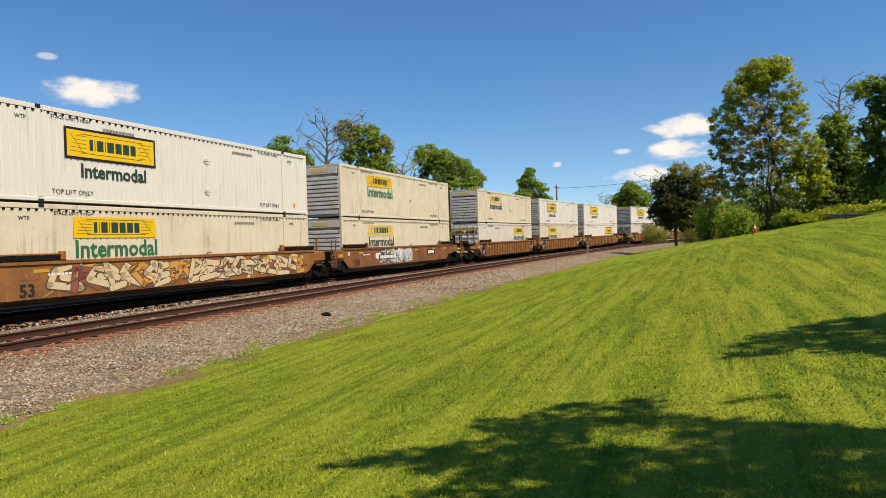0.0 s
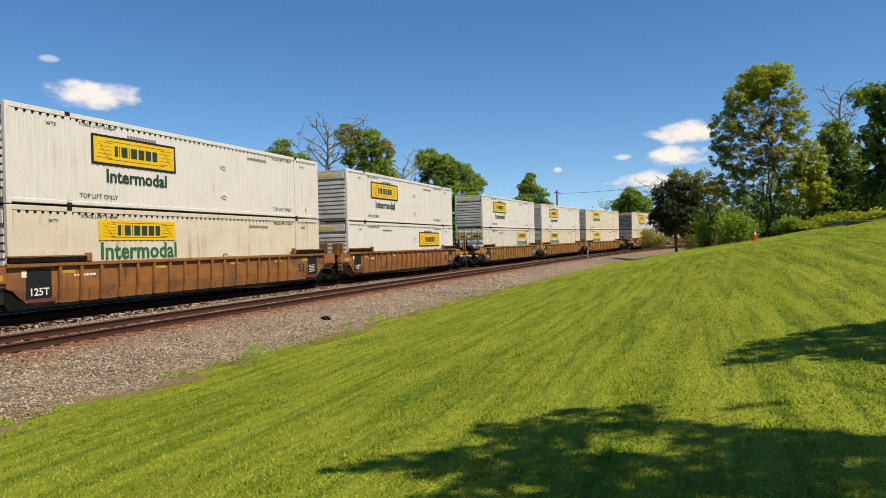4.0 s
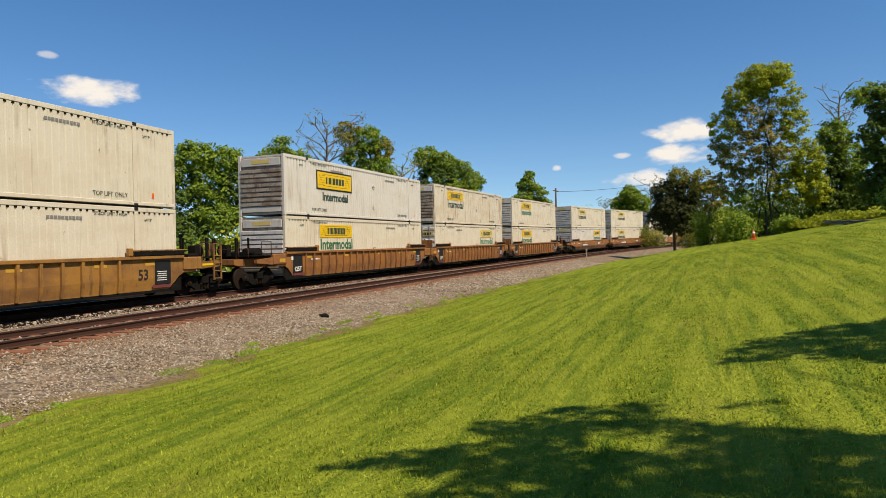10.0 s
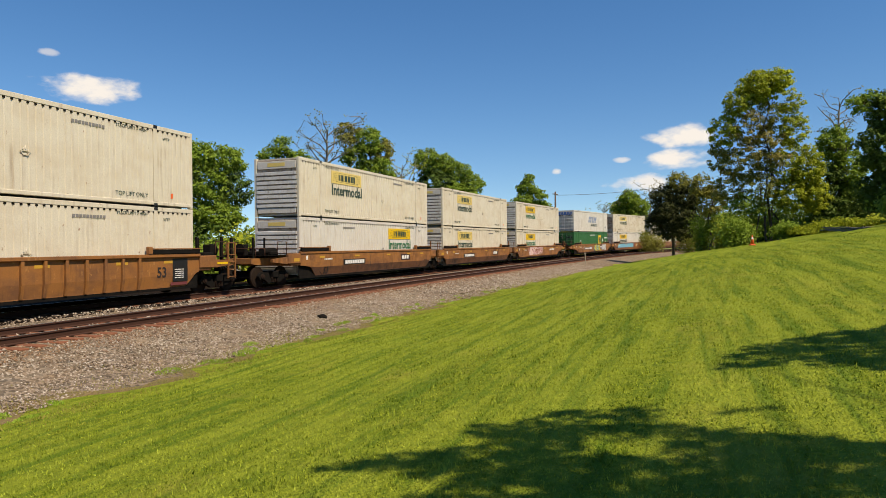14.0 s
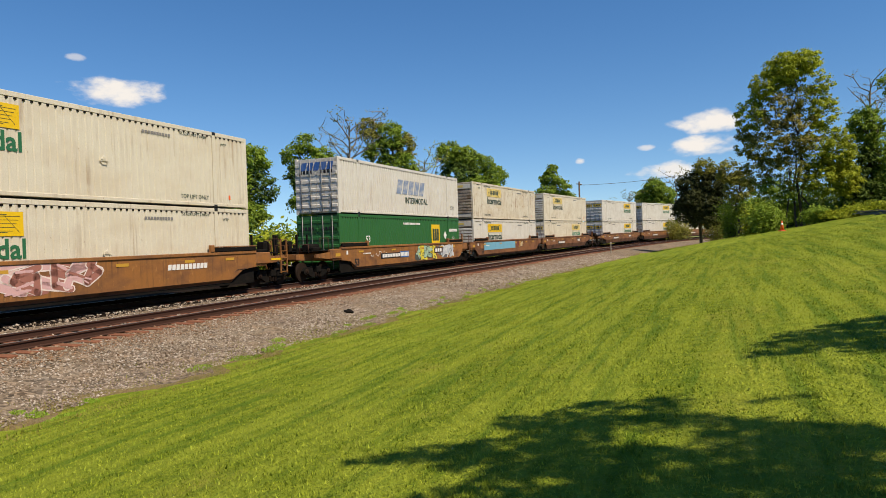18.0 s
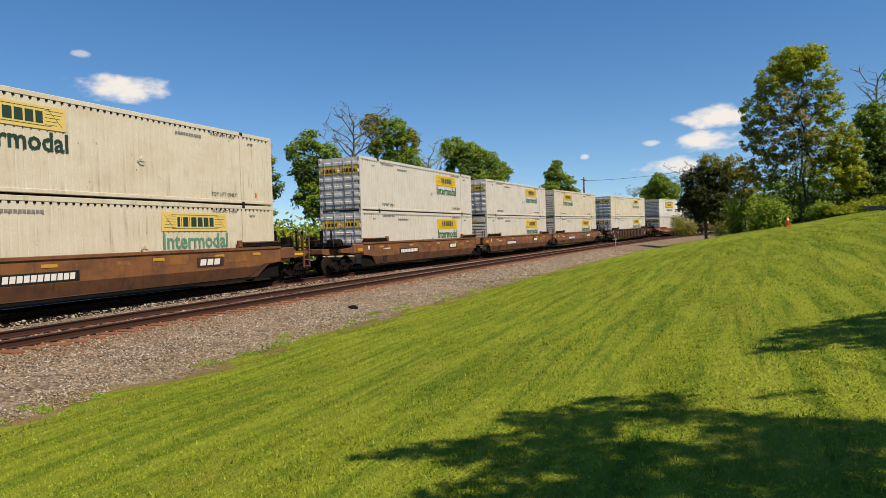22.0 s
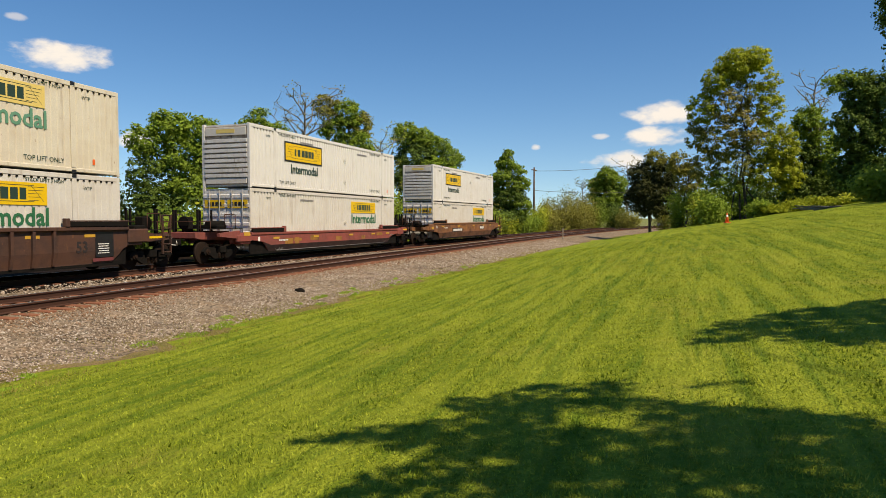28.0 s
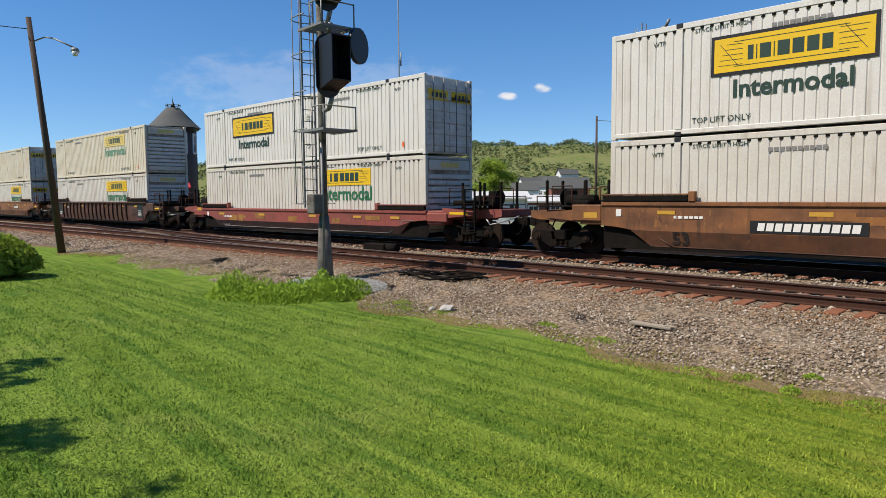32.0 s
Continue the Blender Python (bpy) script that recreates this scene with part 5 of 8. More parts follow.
def build_car(style, role):
    left = "joint" if role in ("mid", "tail") else "coupler"
    right = "joint" if role in ("mid", "head") else "coupler"
    if style == "brown":
        # Its dark lower side is shade put into the paint, besides the streaks.
        return well_car("rust-brown well car with dark lower streaks and white number bars", "brown", left=left, right=right)
    if style == "red":
        return well_car("faded red well car with a black lower side", "red", "grime", left=left, right=right, mark="none", drop=0.32)
    if style == "dark":
        return well_car("dark umber well car with ribbed sides", "umber", ribbed=True, left=left, right=right)
    if style == "rib_brown":
        return well_car("brown well car with ribbed sides", "orange", ribbed=True, left=left, right=right)
    if style == "rib_mustard":
        return well_car("mustard yellow well car with ribbed sides", "mustard", ribbed=True, left=left, right=right)
    if style == "orange":
        return well_car("orange-brown well car with smooth sides", "orange", left=left, right=right)
    if style.startswith("tag_"):
        palette = style[4:]
        words = {"cream": "covered in cream and rust graffiti", "silver": "sprayed with silver graffiti", "lime": "sprayed with yellow and green graffiti", "blue": "with a wide blue painted stripe", "pink": "with a patch of pink graffiti"}[palette]
        car = well_car("brown well car " + words, "orange" if palette in ("cream", "lime", "pink") else "brown", left=left, right=right, mark="none" if palette in ("cream", "blue", "pink") else "bars", fold=0.5)
        if palette == "cream":
            graffiti(car, -6.3, 7.2, 0.52, 1.46, palette, 3)
        elif palette == "silver":
            graffiti(car, -4.2, 0.6, 0.56, 1.46, palette, 5)
        elif palette == "lime":
            graffiti(car, 0.2, 3.4, 0.52, 1.46, palette, 7)
            graffiti(car, 4.0, 6.4, 0.56, 1.44, "silver", 8)
            hang("number_ground", flat_plate(1.25, 0.36, M["blueink"], 0.004), car, at(-1.2, -1.466, 1.0), "blue number ground")
            hang("number_bars", brand_bars(1.1, 0.24, 6, M["paleink"]), car, at(-1.2, -1.471, 1.0))
            rng = random.Random(4)
            bm = bmesh.new()
            last = Vector((-5.3, 0, 1.1))
            for k in range(30):
                nxt = Vector((-5.3 + k * 0.068, 0, 1.12 + rng.uniform(-0.15, 0.17)))
                d = (nxt - last).normalized() if k else Vector((1, 0, 0))
                w = Vector((-d.z, 0, d.x)) * 0.011
                if k:
                    add_prism(bm, [(c.x, c.z) for c in (last - w, nxt - w, nxt + w, last + w)], -0.0006, 0)
                last = nxt
            hang("spray_scribble", bm_mesh("spray_scribble", bm, M["paleink"]), car, at(0, -1.462, 0), "white scribbled line")
        elif palette == "blue":
            hang("blue_stripe", flat_plate(7.6, 0.60, cached(("spray", "blue", 9), lambda: worn("sprayed_blue", (0.13, 0.33, 0.44), (0.10, 0.16, 0.18), 0.6, scale=2, amount=0.7)), 0.003), car, at(-2.6, -1.464, 1.12), "faded blue painted stripe")
            graffiti(car, 2.0, 3.2, 0.9, 1.4, "cream", 9)
        else:
            graffiti(car, -4.6, 0.6, 0.6, 1.46, palette, 11)
            hang("number_bars", brand_bars(2.0, 0.19, 10, M["paleink"], 0.15), car, at(4.3, -1.472, 1.12))
        return car
    return well_car("brown well car with smooth rust-streaked sides", "brown", left=left, right=right)


def make_train():
    first = {}
    for offset, style, role, upper, lower in TRAIN:
        s0 = 472.2 + offset + END_X
        for key, build, lift in ((("car", style, role), lambda: build_car(style, role), 0.0), (("load", lower), lambda: build_load(lower), 0.38), (("load", upper), lambda: build_load(upper), 0.38 + CONT_H + 0.012)):
            if key not in first:
                ob = build()
                first[key] = ob
            else:
                ob = copy_thing(first[key], Matrix.Identity(4))
            MOVING.append((ob, s0, lift))


make_train()


def motions():
    """The train runs by at a steady speed; each car and each container is carried along the line."""
    for ob, s0, lift in MOVING:
        rows = []
        for k in range(33):
            s = s0 - SPEED * k + float(np.interp(k, *LEAD))
            a, _ = on_line(s - 8, far_mid(s - 8), lift)
            b, _ = on_line(s + 8, far_mid(s + 8), lift)
            mid = (a + b) / 2
            d = (b - a).normalized()
            rot = Euler((0, -math.asin(d.z), math.atan2(d.y, d.x))).to_matrix().to_4x4()
            rows.append((float(k), Matrix.Translation(mid) @ rot))
        walk(ob, rows)
# ---- ties, ballast stones, grass and weeds ----
def make_ties():
    bed = thing("track_bed", "weathered reddish timber ties in grey ballast", "track", kind="structure")
    rng = random.Random(2)
    shapes = []
    for k in range(4):
        bm = box((-0.115, -1.32 - 0.03 * k, -0.335), (0.115, 1.30 + 0.02 * k, -0.165 - 0.004 * k), 0.012)
        shapes.append(bm_mesh("tie", bm, M["tie"]))
    s = -52.0
    while s < 78:
        hang("tie", shapes[rng.randrange(4)], bed, track_pose(s, 0.0) @ pose(0, rng.uniform(-0.08, 0.08), 0, 0, 0, rng.uniform(-1.2, 1.2)))
        s += rng.uniform(0.47, 0.53)
    verts, faces = [], []
    for n_mid, lo, hi in ((0.0, -110, -52.5), (0.0, 78.5, 200), (FAR_TRACK, -110, 200)):
        for s in np.arange(lo, hi, 0.52):
            m = track_pose(s, n_mid if n_mid == 0 else far_mid(s))
            b = len(verts)
            verts += [m @ Vector((x, y, z)) for x in (-0.115, 0.115) for y in (-1.3, 1.3) for z in (-0.33, -0.168)]
            faces += [tuple(b + i for i in f) for f in ((0, 1, 3, 2), (4, 6, 7, 5), (0, 4, 5, 1), (2, 3, 7, 6), (1, 5, 7, 3))]
    far = hang("more_ties", mesh_of("more_ties", verts, faces, M["tie"]), bed)
    far["kind"] = "stuff"


make_ties()


def scatter_stones(count, s_lo, s_hi, n_lo, n_hi, size_lo, size_hi, seed):
    """Positions, sizes and turned octahedra for loose stones."""
    rng = np.random.RandomState(seed)
    s, n = rng.uniform(s_lo, s_hi, count), rng.uniform(n_lo, n_hi, count)
    x0, y0, th = (np.interp(s, LINE[:, 0], LINE[:, i]) for i in (1, 2, 3))
    x, y = x0 + np.cos(th) * (n + 3.35), y0 - np.sin(th) * (n + 3.35)
    z = ground_height(s, n, x, y)
    size = rng.uniform(size_lo, size_hi, count) * rng.uniform(0.7, 1.4, count)
    base = np.array([(1, 0, 0), (-1, 0, 0), (0, 1, 0), (0, -1, 0), (0, 0, 1), (0, 0, -1)], float)
    v = base[None] * (1 + rng.uniform(-0.35, 0.35, (count, 6, 3)))
    v[:, :, 2] *= 0.7
    q = rng.normal(0, 1, (count, 6, 3)) * 0.22
    a = rng.uniform(0, math.tau, count)
    ca, sa = np.cos(a)[:, None], np.sin(a)[:, None]
    v = v + q
    vx, vy = v[:, :, 0] * ca - v[:, :, 1] * sa, v[:, :, 0] * sa + v[:, :, 1] * ca
    v = np.stack([vx, vy, v[:, :, 2]], -1) * size[:, None, None] + np.stack([x, y, z + size * 0.25], -1)[:, None]
    f = np.array([(0, 2, 4), (2, 1, 4), (1, 3, 4), (3, 0, 4), (2, 0, 5), (1, 2, 5), (3, 1, 5), (0, 3, 5)])
    rusty = ((n > 0.8) & (n + rng.normal(0, 0.35, count) < 2.1) & (rng.uniform(0, 1, count) < 0.6)).repeat(8).astype(np.int32)
    return v.reshape(-1, 3), (f[None] + 6 * np.arange(count)[:, None, None]).reshape(-1, 3), rusty


def raw_mesh(name, v, f, mat):
    """A large triangle or quad mesh from arrays."""
    me = bpy.data.meshes.new(name)
    k = f.shape[1]
    me.vertices.add(len(v))
    me.vertices.foreach_set("co", np.ascontiguousarray(v, np.float32).ravel())
    me.loops.add(len(f) * k)
    me.loops.foreach_set("vertex_index", np.ascontiguousarray(f, np.int32).ravel())
    me.polygons.add(len(f))
    me.polygons.foreach_set("loop_start", np.arange(0, len(f) * k, k, dtype=np.int32))
    me.materials.append(mat)
    me.update(calc_edges=True)
    return me


def stone_mat(tint=(1.02, 0.98, 0.98), name="ballast_stones"):
    m, nt, b = base_mat(name, (0.3, 0.26, 0.22), 0.95, 0, 0.06)
    ramp = nt.nodes.new("ShaderNodeValToRGB")
    e = ramp.color_ramp.elements
    e[0].position, e[0].color = 0.0, (0.10, 0.078, 0.056, 1)
    e[1].position, e[1].color = 1.0, (0.50, 0.46, 0.39, 1)
    for pos, col in ((0.25, (0.22, 0.175, 0.125, 1)), (0.55, (0.30, 0.25, 0.19, 1)), (0.85, (0.38, 0.33, 0.26, 1))):
        el = e.new(pos)
        el.color = col
    for el in e:
        el.color = (*(c * t for c, t in zip(el.color[:3], tint)), 1)
    nt.links.new(island_fac(nt), ramp.inputs[0])
    near_rail = noise_fac(nt, 0.35, 0.4, 0.65, 3)
    col = socket_mix(nt, near_rail, ramp.outputs[0], (0.20, 0.130, 0.100))
    mixed = nt.nodes.new("ShaderNodeMix")
    mixed.data_type = "RGBA"
    mixed.inputs[0].default_value = 0.3
    nt.links.new(ramp.outputs[0], mixed.inputs[6])
    nt.links.new(col, mixed.inputs[7])
    nt.links.new(mixed.outputs[2], b.inputs["Base Color"])
    return m


def make_stones():
    mat = stone_mat()
    vs, fs, base, rs = [], [], 0, []
    for args in ((78000, -22, 34, 1.3, 4.75, 0.012, 0.027, 11), (12000, 34, 75, 1.3, 4.9, 0.026, 0.048, 12), (6000, -55, -22, 1.3, 3.6, 0.03, 0.05, 13), (9000, -40, 45, -1.5, 1.4, 0.022, 0.045, 14), (9000, -40, 45, -3.8, -1.3, 0.022, 0.045, 15)):
        v, f, r = scatter_stones(*args)
        vs.append(v), fs.append(f + base), rs.append(r)
        base += len(v)
    me = raw_mesh("ballast", np.concatenate(vs), np.concatenate(fs), mat)
    me.materials.append(stone_mat((0.78, 0.55, 0.42), "rusty_stones"))
    me.polygons.foreach_set("material_index", np.concatenate(rs))
    ob = new("ballast", me)
    tagged(ob, "loose grey and rust-stained crushed stone ballast", "ballast", kind="stuff")


make_stones()


def make_grass():
    """Blades of turf where the camera stands near."""
    rng = np.random.RandomState(8)
    want = 760000
    r = 0.05 + 40.0 * rng.uniform(0, 1, want) ** 1.7
    az = np.radians(np.where(rng.uniform(0, 1, want) < 0.72, rng.uniform(-40, 158, want), rng.uniform(0, 360, want)))
    x, y = -np.sin(az) * r, np.cos(az) * r
    i = np.abs(LINE[:, 0]) < 60
    L = LINE[i]
    j = np.empty(want, int)
    for a in range(0, want, 10000):
        j[a:a + 10000] = np.hypot(L[None, :, 1] - x[a:a + 10000, None], L[None, :, 2] - y[a:a + 10000, None]).argmin(1)
    th = L[j, 3]
    dx, dy = x - L[j, 1], y - L[j, 2]
    n = dx * np.cos(th) - dy * np.sin(th) - 3.35
    s = L[j, 0] + dx * np.sin(th) + dy * np.cos(th)
    limit = 4.9 - 1.0 * np.clip(-s / 12, 0, 1) + rng.normal(0, 0.4, want) + 0.25 * np.sin(s * 1.7) + 0.2 * np.sin(s * 3.9 + 1)
    keep = (n > limit) & (rng.uniform(0, 1, want) < (r / 3.0) ** 1.3)
    x, y, s, n = x[keep], y[keep], s[keep], n[keep]
    k = len(x)
    z = ground_height(s, n, x, y) + 0.05 * np.sin(x * 0.31 + 1) * np.sin(y * 0.23) + 0.03 * np.sin(x * 0.9) * np.cos(y * 0.7)
    h = rng.uniform(0.012, 0.036, k) * (1 + 0.5 * (np.sin(x * 5.1 + 2 * np.sin(y * 3.3)) * np.sin(y * 4.7) > 0.55))
    w = rng.uniform(0.0022, 0.006, k) * (1 + np.hypot(x, y) / 7)
    a = rng.uniform(0, math.tau, k)
    lean = rng.normal(0, 0.013, (k, 2))
    p = np.stack([x, y, z - 0.005], -1)
    side = np.stack([np.cos(a) * w, np.sin(a) * w, np.zeros(k)], -1)
    tip = p + np.stack([lean[:, 0], lean[:, 1], h], -1)
    v = np.stack([p - side, p + side, tip], 1).reshape(-1, 3)
    f = np.arange(3 * k).reshape(-1, 3)
    tagged(new("grass", raw_mesh("grass", v, f, M["grassblade"])), "short mown green grass of the lawn", "grass", kind="stuff")


make_grass()


def make_edge_grass():
    """Thin dry and green blades where the turf gives way to stone."""
    rng = np.random.RandomState(18)
    k = 46000
    s = rng.uniform(-25, 60, k)
    n = 4.75 - 0.9 * np.clip(-s / 12, 0, 1) + rng.normal(0, 0.5, k)
    x0, y0, th = (np.interp(s, LINE[:, 0], LINE[:, i]) for i in (1, 2, 3))
    x, y = x0 + np.cos(th) * (n + 3.35), y0 - np.sin(th) * (n + 3.35)
    z = ground_height(s, n, x, y)
    h = rng.uniform(0.02, 0.075, k)
    a = rng.uniform(0, math.tau, k)
    w = rng.uniform(0.004, 0.009, k)
    p = np.stack([x, y, z - 0.01], -1)
    side = np.stack([np.cos(a) * w, np.sin(a) * w, np.zeros(k)], -1)
    tip = p + np.stack([rng.normal(0, 0.04, k), rng.normal(0, 0.04, k), h], -1)
    v = np.stack([p - side, p + side, tip], 1).reshape(-1, 3)
    tagged(new("edge_grass", raw_mesh("edge_grass", v, np.arange(3 * k).reshape(-1, 3), M["drygrass"])), "thin dry grass along the ballast", "grass", kind="stuff")


M["drygrass"] = leaf_mat("dry_grass", (0.302, 0.210, 0.067), (0.227, 0.260, 0.042), 0.25)
make_edge_grass()


def clump(name, label, category, cx, cy, wide, deep, high, count, mat, seed, leaf=0.05, turn=0.0, group="", kind=""):
    """A low leafy plant: upright leaves rising from one foot."""
    rng = np.random.RandomState(seed)
    a, r = rng.uniform(0, math.tau, count), np.sqrt(rng.uniform(0, 1, count))
    ex, ey = np.cos(a) * r * wide, np.sin(a) * r * deep
    ct, st = math.cos(turn), math.sin(turn)
    x, y = cx + ex * ct - ey * st, cy + ex * st + ey * ct
    z0 = np.array([z_of(float(u), float(v)) for u, v in zip(x[:60], y[:60])])
    base = float(z0.mean())
    top = base + high * (1 - 0.9 * r ** 1.3) * rng.uniform(0.15, 1.15, count)
    size = leaf * rng.uniform(0.6, 1.5, count)
    c = np.stack([x, y, top], -1)
    u = rng.normal(0, 1, (count, 3)) * 0.6 + np.array([0, 0, 0.9])
    u /= np.linalg.norm(u, axis=1)[:, None]
    w = np.cross(u, rng.normal(0, 1, (count, 3)))
    w /= np.linalg.norm(w, axis=1)[:, None]
    u, w = u * size[:, None], w * size[:, None] * 0.26
    stem = np.stack([x, y, np.full(count, base - 0.02)], -1)
    v = np.concatenate([np.stack([c - u, c - w, c + u, c + w], 1).reshape(-1, 3), ])
    f = np.arange(4 * count).reshape(-1, 4)
    me = raw_mesh(name, v, f, mat)
    ob = new(name, me)
    tagged(ob, label, category, group, kind)
    few = stem[::4]
    tips = c[::4]
    t = np.stack([few + (0.006, 0, 0), few - (0.006, 0, 0), tips], 1).reshape(-1, 3)
    st_ob = hang("stem", raw_mesh("stem", t, np.arange(len(t)).reshape(-1, 3), mat), ob)
    st_ob["kind"] = "stuff"
    return ob


def polar(az, d, z=None):
    """A place by its bearing to the left of +y and its distance, on the ground."""
    a = radians(az)
    x, y = -math.sin(a) * d, math.cos(a) * d
    return Vector((x, y, z_of(x, y) if z is None else z))


def make_weeds():
    rng = random.Random(21)
    for k in range(20):
        p, th = polar(125.2 + 11.0 * (k + rng.uniform(0, 1)) / 20, rng.uniform(14.8, 16.4)), 1.0
        clump("weed_patch", "lush green weeds at the foot of the signal mast", "weeds", p.x, p.y, rng.uniform(0.45, 0.85), rng.uniform(0.35, 0.7), rng.uniform(0.25, 0.62), 1500, M["weed"], 30 + k, 0.05, math.pi / 2 - th, "weeds by the mast")
    for k in range(64):
        s = rng.uniform(-6, 40)
        p, th = on_line(s, 4.65 - 0.9 * min(1, max(0, -s / 12)) + rng.uniform(-0.5, 0.45))
        clump("weed", "small green weed on the edge of the ballast", "weed", p.x, p.y, rng.uniform(0.10, 0.40), rng.uniform(0.08, 0.2), rng.uniform(0.03, 0.10), 220, M["weed"], 60 + k, 0.024, math.pi / 2 - th, "weeds along the ballast")


make_weeds()
# ---- trees ----
def leaf_quads(centres, size, rng, outward=None):
    """A quad for each leaf; leaves tend to face up and away from the stem."""
    k = len(centres)
    n = rng.normal(0, 1, (k, 3)) * 0.50 + np.array([0, 0, 0.55])
    out = centres * np.array([1, 1, 0.0]) if outward is None else outward
    n = n + 0.75 * out / (np.linalg.norm(out, axis=1)[:, None] + 1e-6)
    n /= np.linalg.norm(n, axis=1)[:, None] + 1e-9
    u = np.cross(n, rng.normal(0, 1, (k, 3)))
    u /= np.linalg.norm(u, axis=1)[:, None] + 1e-9
    w = np.cross(n, u)
    s = size * rng.uniform(0.55, 1.35, k)[:, None]
    u, w = u * s, w * s * 0.62
    return np.stack([centres - u, centres - w, centres + u, centres + w], 1).reshape(-1, 3)


def limb(bm, a, b, r1, r2, rng, bend=0.12, pieces=3, sides=6):
    """A slightly crooked tapering branch; returns its points."""
    pts = [Vector(a)]
    a, b = Vector(a), Vector(b)
    span = (b - a).length
    for k in range(1, pieces + 1):
        t = k / pieces
        off = Vector([rng.uniform(-1, 1) for _ in range(3)]) * span * bend * (1 if k < pieces else 0.2)
        pts.append(a.lerp(b, t) + off)
    for k in range(pieces):
        add_tube(bm, pts[k], pts[k + 1], r1 + (r2 - r1) * k / pieces, r1 + (r2 - r1) * (k + 1) / pieces, sides, caps=False)
    return pts


def tree_meshes(height, base, spread, leaves, leaf_size, bark, leaf, seed, shape="round", limbs=14, fill=1.0, lean=0.0):
    """Wood and leaf meshes of one tree that stands at the origin."""
    rng = random.Random(seed)
    nr = np.random.RandomState(seed)
    bm = bmesh.new()
    r0 = height * 0.018 + 0.05
    top = Vector((lean * height, lean * 0.4 * height, height * 0.93))
    spine = limb(bm, (0, 0, -0.3), top, r0, r0 * 0.15, rng, 0.025, 7, 8)

    def along(t):
        f = t * (len(spine) - 1)
        i = min(int(f), len(spine) - 2)
        return spine[i].lerp(spine[i + 1], f - i)

    tips = [spine[-1]]
    for k in range(limbs):
        t = base + (0.97 - base) * (k + rng.uniform(0, 0.9)) / limbs
        start = along(t)
        rel = (t - base) / (1 - base)
        if shape == "cone":
            reach = spread * (1.05 - rel) * rng.uniform(0.8, 1.1)
            rise = 0.35
        elif shape == "vase":
            reach = spread * (0.5 + 0.6 * rel) * rng.uniform(0.7, 1.1)
            rise = 1.1
        else:
            reach = spread * math.sqrt(max(0.12, 1 - (2 * rel - 0.75) ** 2 * 0.62)) * rng.uniform(0.65, 1.1)
            rise = 0.45
        ang = k * 2.4 + rng.uniform(-0.5, 0.5)
        end = start + Vector((math.cos(ang) * reach, math.sin(ang) * reach, reach * rise * rng.uniform(0.4, 1.2)))
        end.z = min(end.z, height * 1.0)
        pts = limb(bm, start, end, r0 * 0.38 * (1.15 - rel * 0.7), r0 * 0.07, rng, 0.09, 3, 5)
        tips += pts[1:]
        for m in range(4):
            b0 = pts[rng.choice((1, 2, 2, 3))]
            e2 = b0 + Vector((rng.uniform(-1, 1), rng.uniform(-1, 1), rng.uniform(-0.35, 0.9))).normalized() * reach * rng.uniform(0.25, 0.5)
            e2.z = min(e2.z, height * 1.03)
            q = limb(bm, b0, e2, r0 * 0.12, r0 * 0.04, rng, 0.1, 2, 4)
            tips += q[1:]
    wood = bm_mesh("trunk", bm, bark)
    leaves, leaf_size = int(leaves * 2.7), leaf_size * 0.60
    tip = np.array([tuple(p) for p in tips])
    pick = tip[nr.randint(0, len(tip), leaves)]
    radius = spread * 0.17 * fill
    d = np.clip(nr.normal(0, 1, (leaves, 3)), -1.7, 1.7) * radius * (0.5 + nr.uniform(0, 0.6, (leaves, 1)))
    d[:, 2] *= 0.75
    c = pick + d
    c[:, 2] = np.maximum(c[:, 2], height * base * 0.6)
    v = leaf_quads(c, leaf_size, nr)
    crown = raw_mesh("crown", v, np.arange(len(v)).reshape(-1, 4), leaf)
    return wood, crown


def tree(label, place, height, base, spread, leaves, leaf_size, leaf, seed, bark="bark", shape="round", limbs=14, fill=1.0, lean=0.0, category="tree", name="tree", group=""):
    root = thing(name, label, category, Matrix.Translation(place), group)
    wood, crown = tree_meshes(height, base, spread, leaves, leaf_size, M[bark], M[leaf], seed, shape, limbs, fill, lean)
    hang("trunk", wood, root)
    hang("crown", crown, root)
    return root


def shrub(label, place, high, wide, leaves, leaf_size, leaf, seed, name="shrub", group=""):
    """Several stems from one foot with a ragged leafy head."""
    rng, nr = random.Random(seed), np.random.RandomState(seed)
    root = thing(name, label, "shrub", Matrix.Translation(place), group)
    bm = bmesh.new()
    tips = []
    for k in range(9):
        ang = rng.uniform(0, math.tau)
        end = Vector((math.cos(ang) * wide * rng.uniform(0.2, 0.9), math.sin(ang) * wide * rng.uniform(0.2, 0.9), high * rng.uniform(0.45, 0.95)))
        tips += limb(bm, (math.cos(ang) * 0.15, math.sin(ang) * 0.15, -0.1), end, 0.03 + high * 0.006, 0.01, rng, 0.12, 4, 4)[1:]
    hang("stem", bm_mesh("stem", bm, M["bark"]), root)
    leaves, leaf_size = int(leaves * 2.0), leaf_size * 0.65
    tip = np.array([tuple(p) for p in tips])
    c = tip[nr.randint(0, len(tip), leaves)] + nr.normal(0, 1, (leaves, 3)) * np.array([wide, wide, high * 0.7]) * 0.2
    c[:, 2] = np.maximum(c[:, 2], 0.05)
    v = leaf_quads(c, leaf_size, nr)
    hang("foliage", raw_mesh("foliage", v, np.arange(len(v)).reshape(-1, 4), M[leaf]), root)
    return root


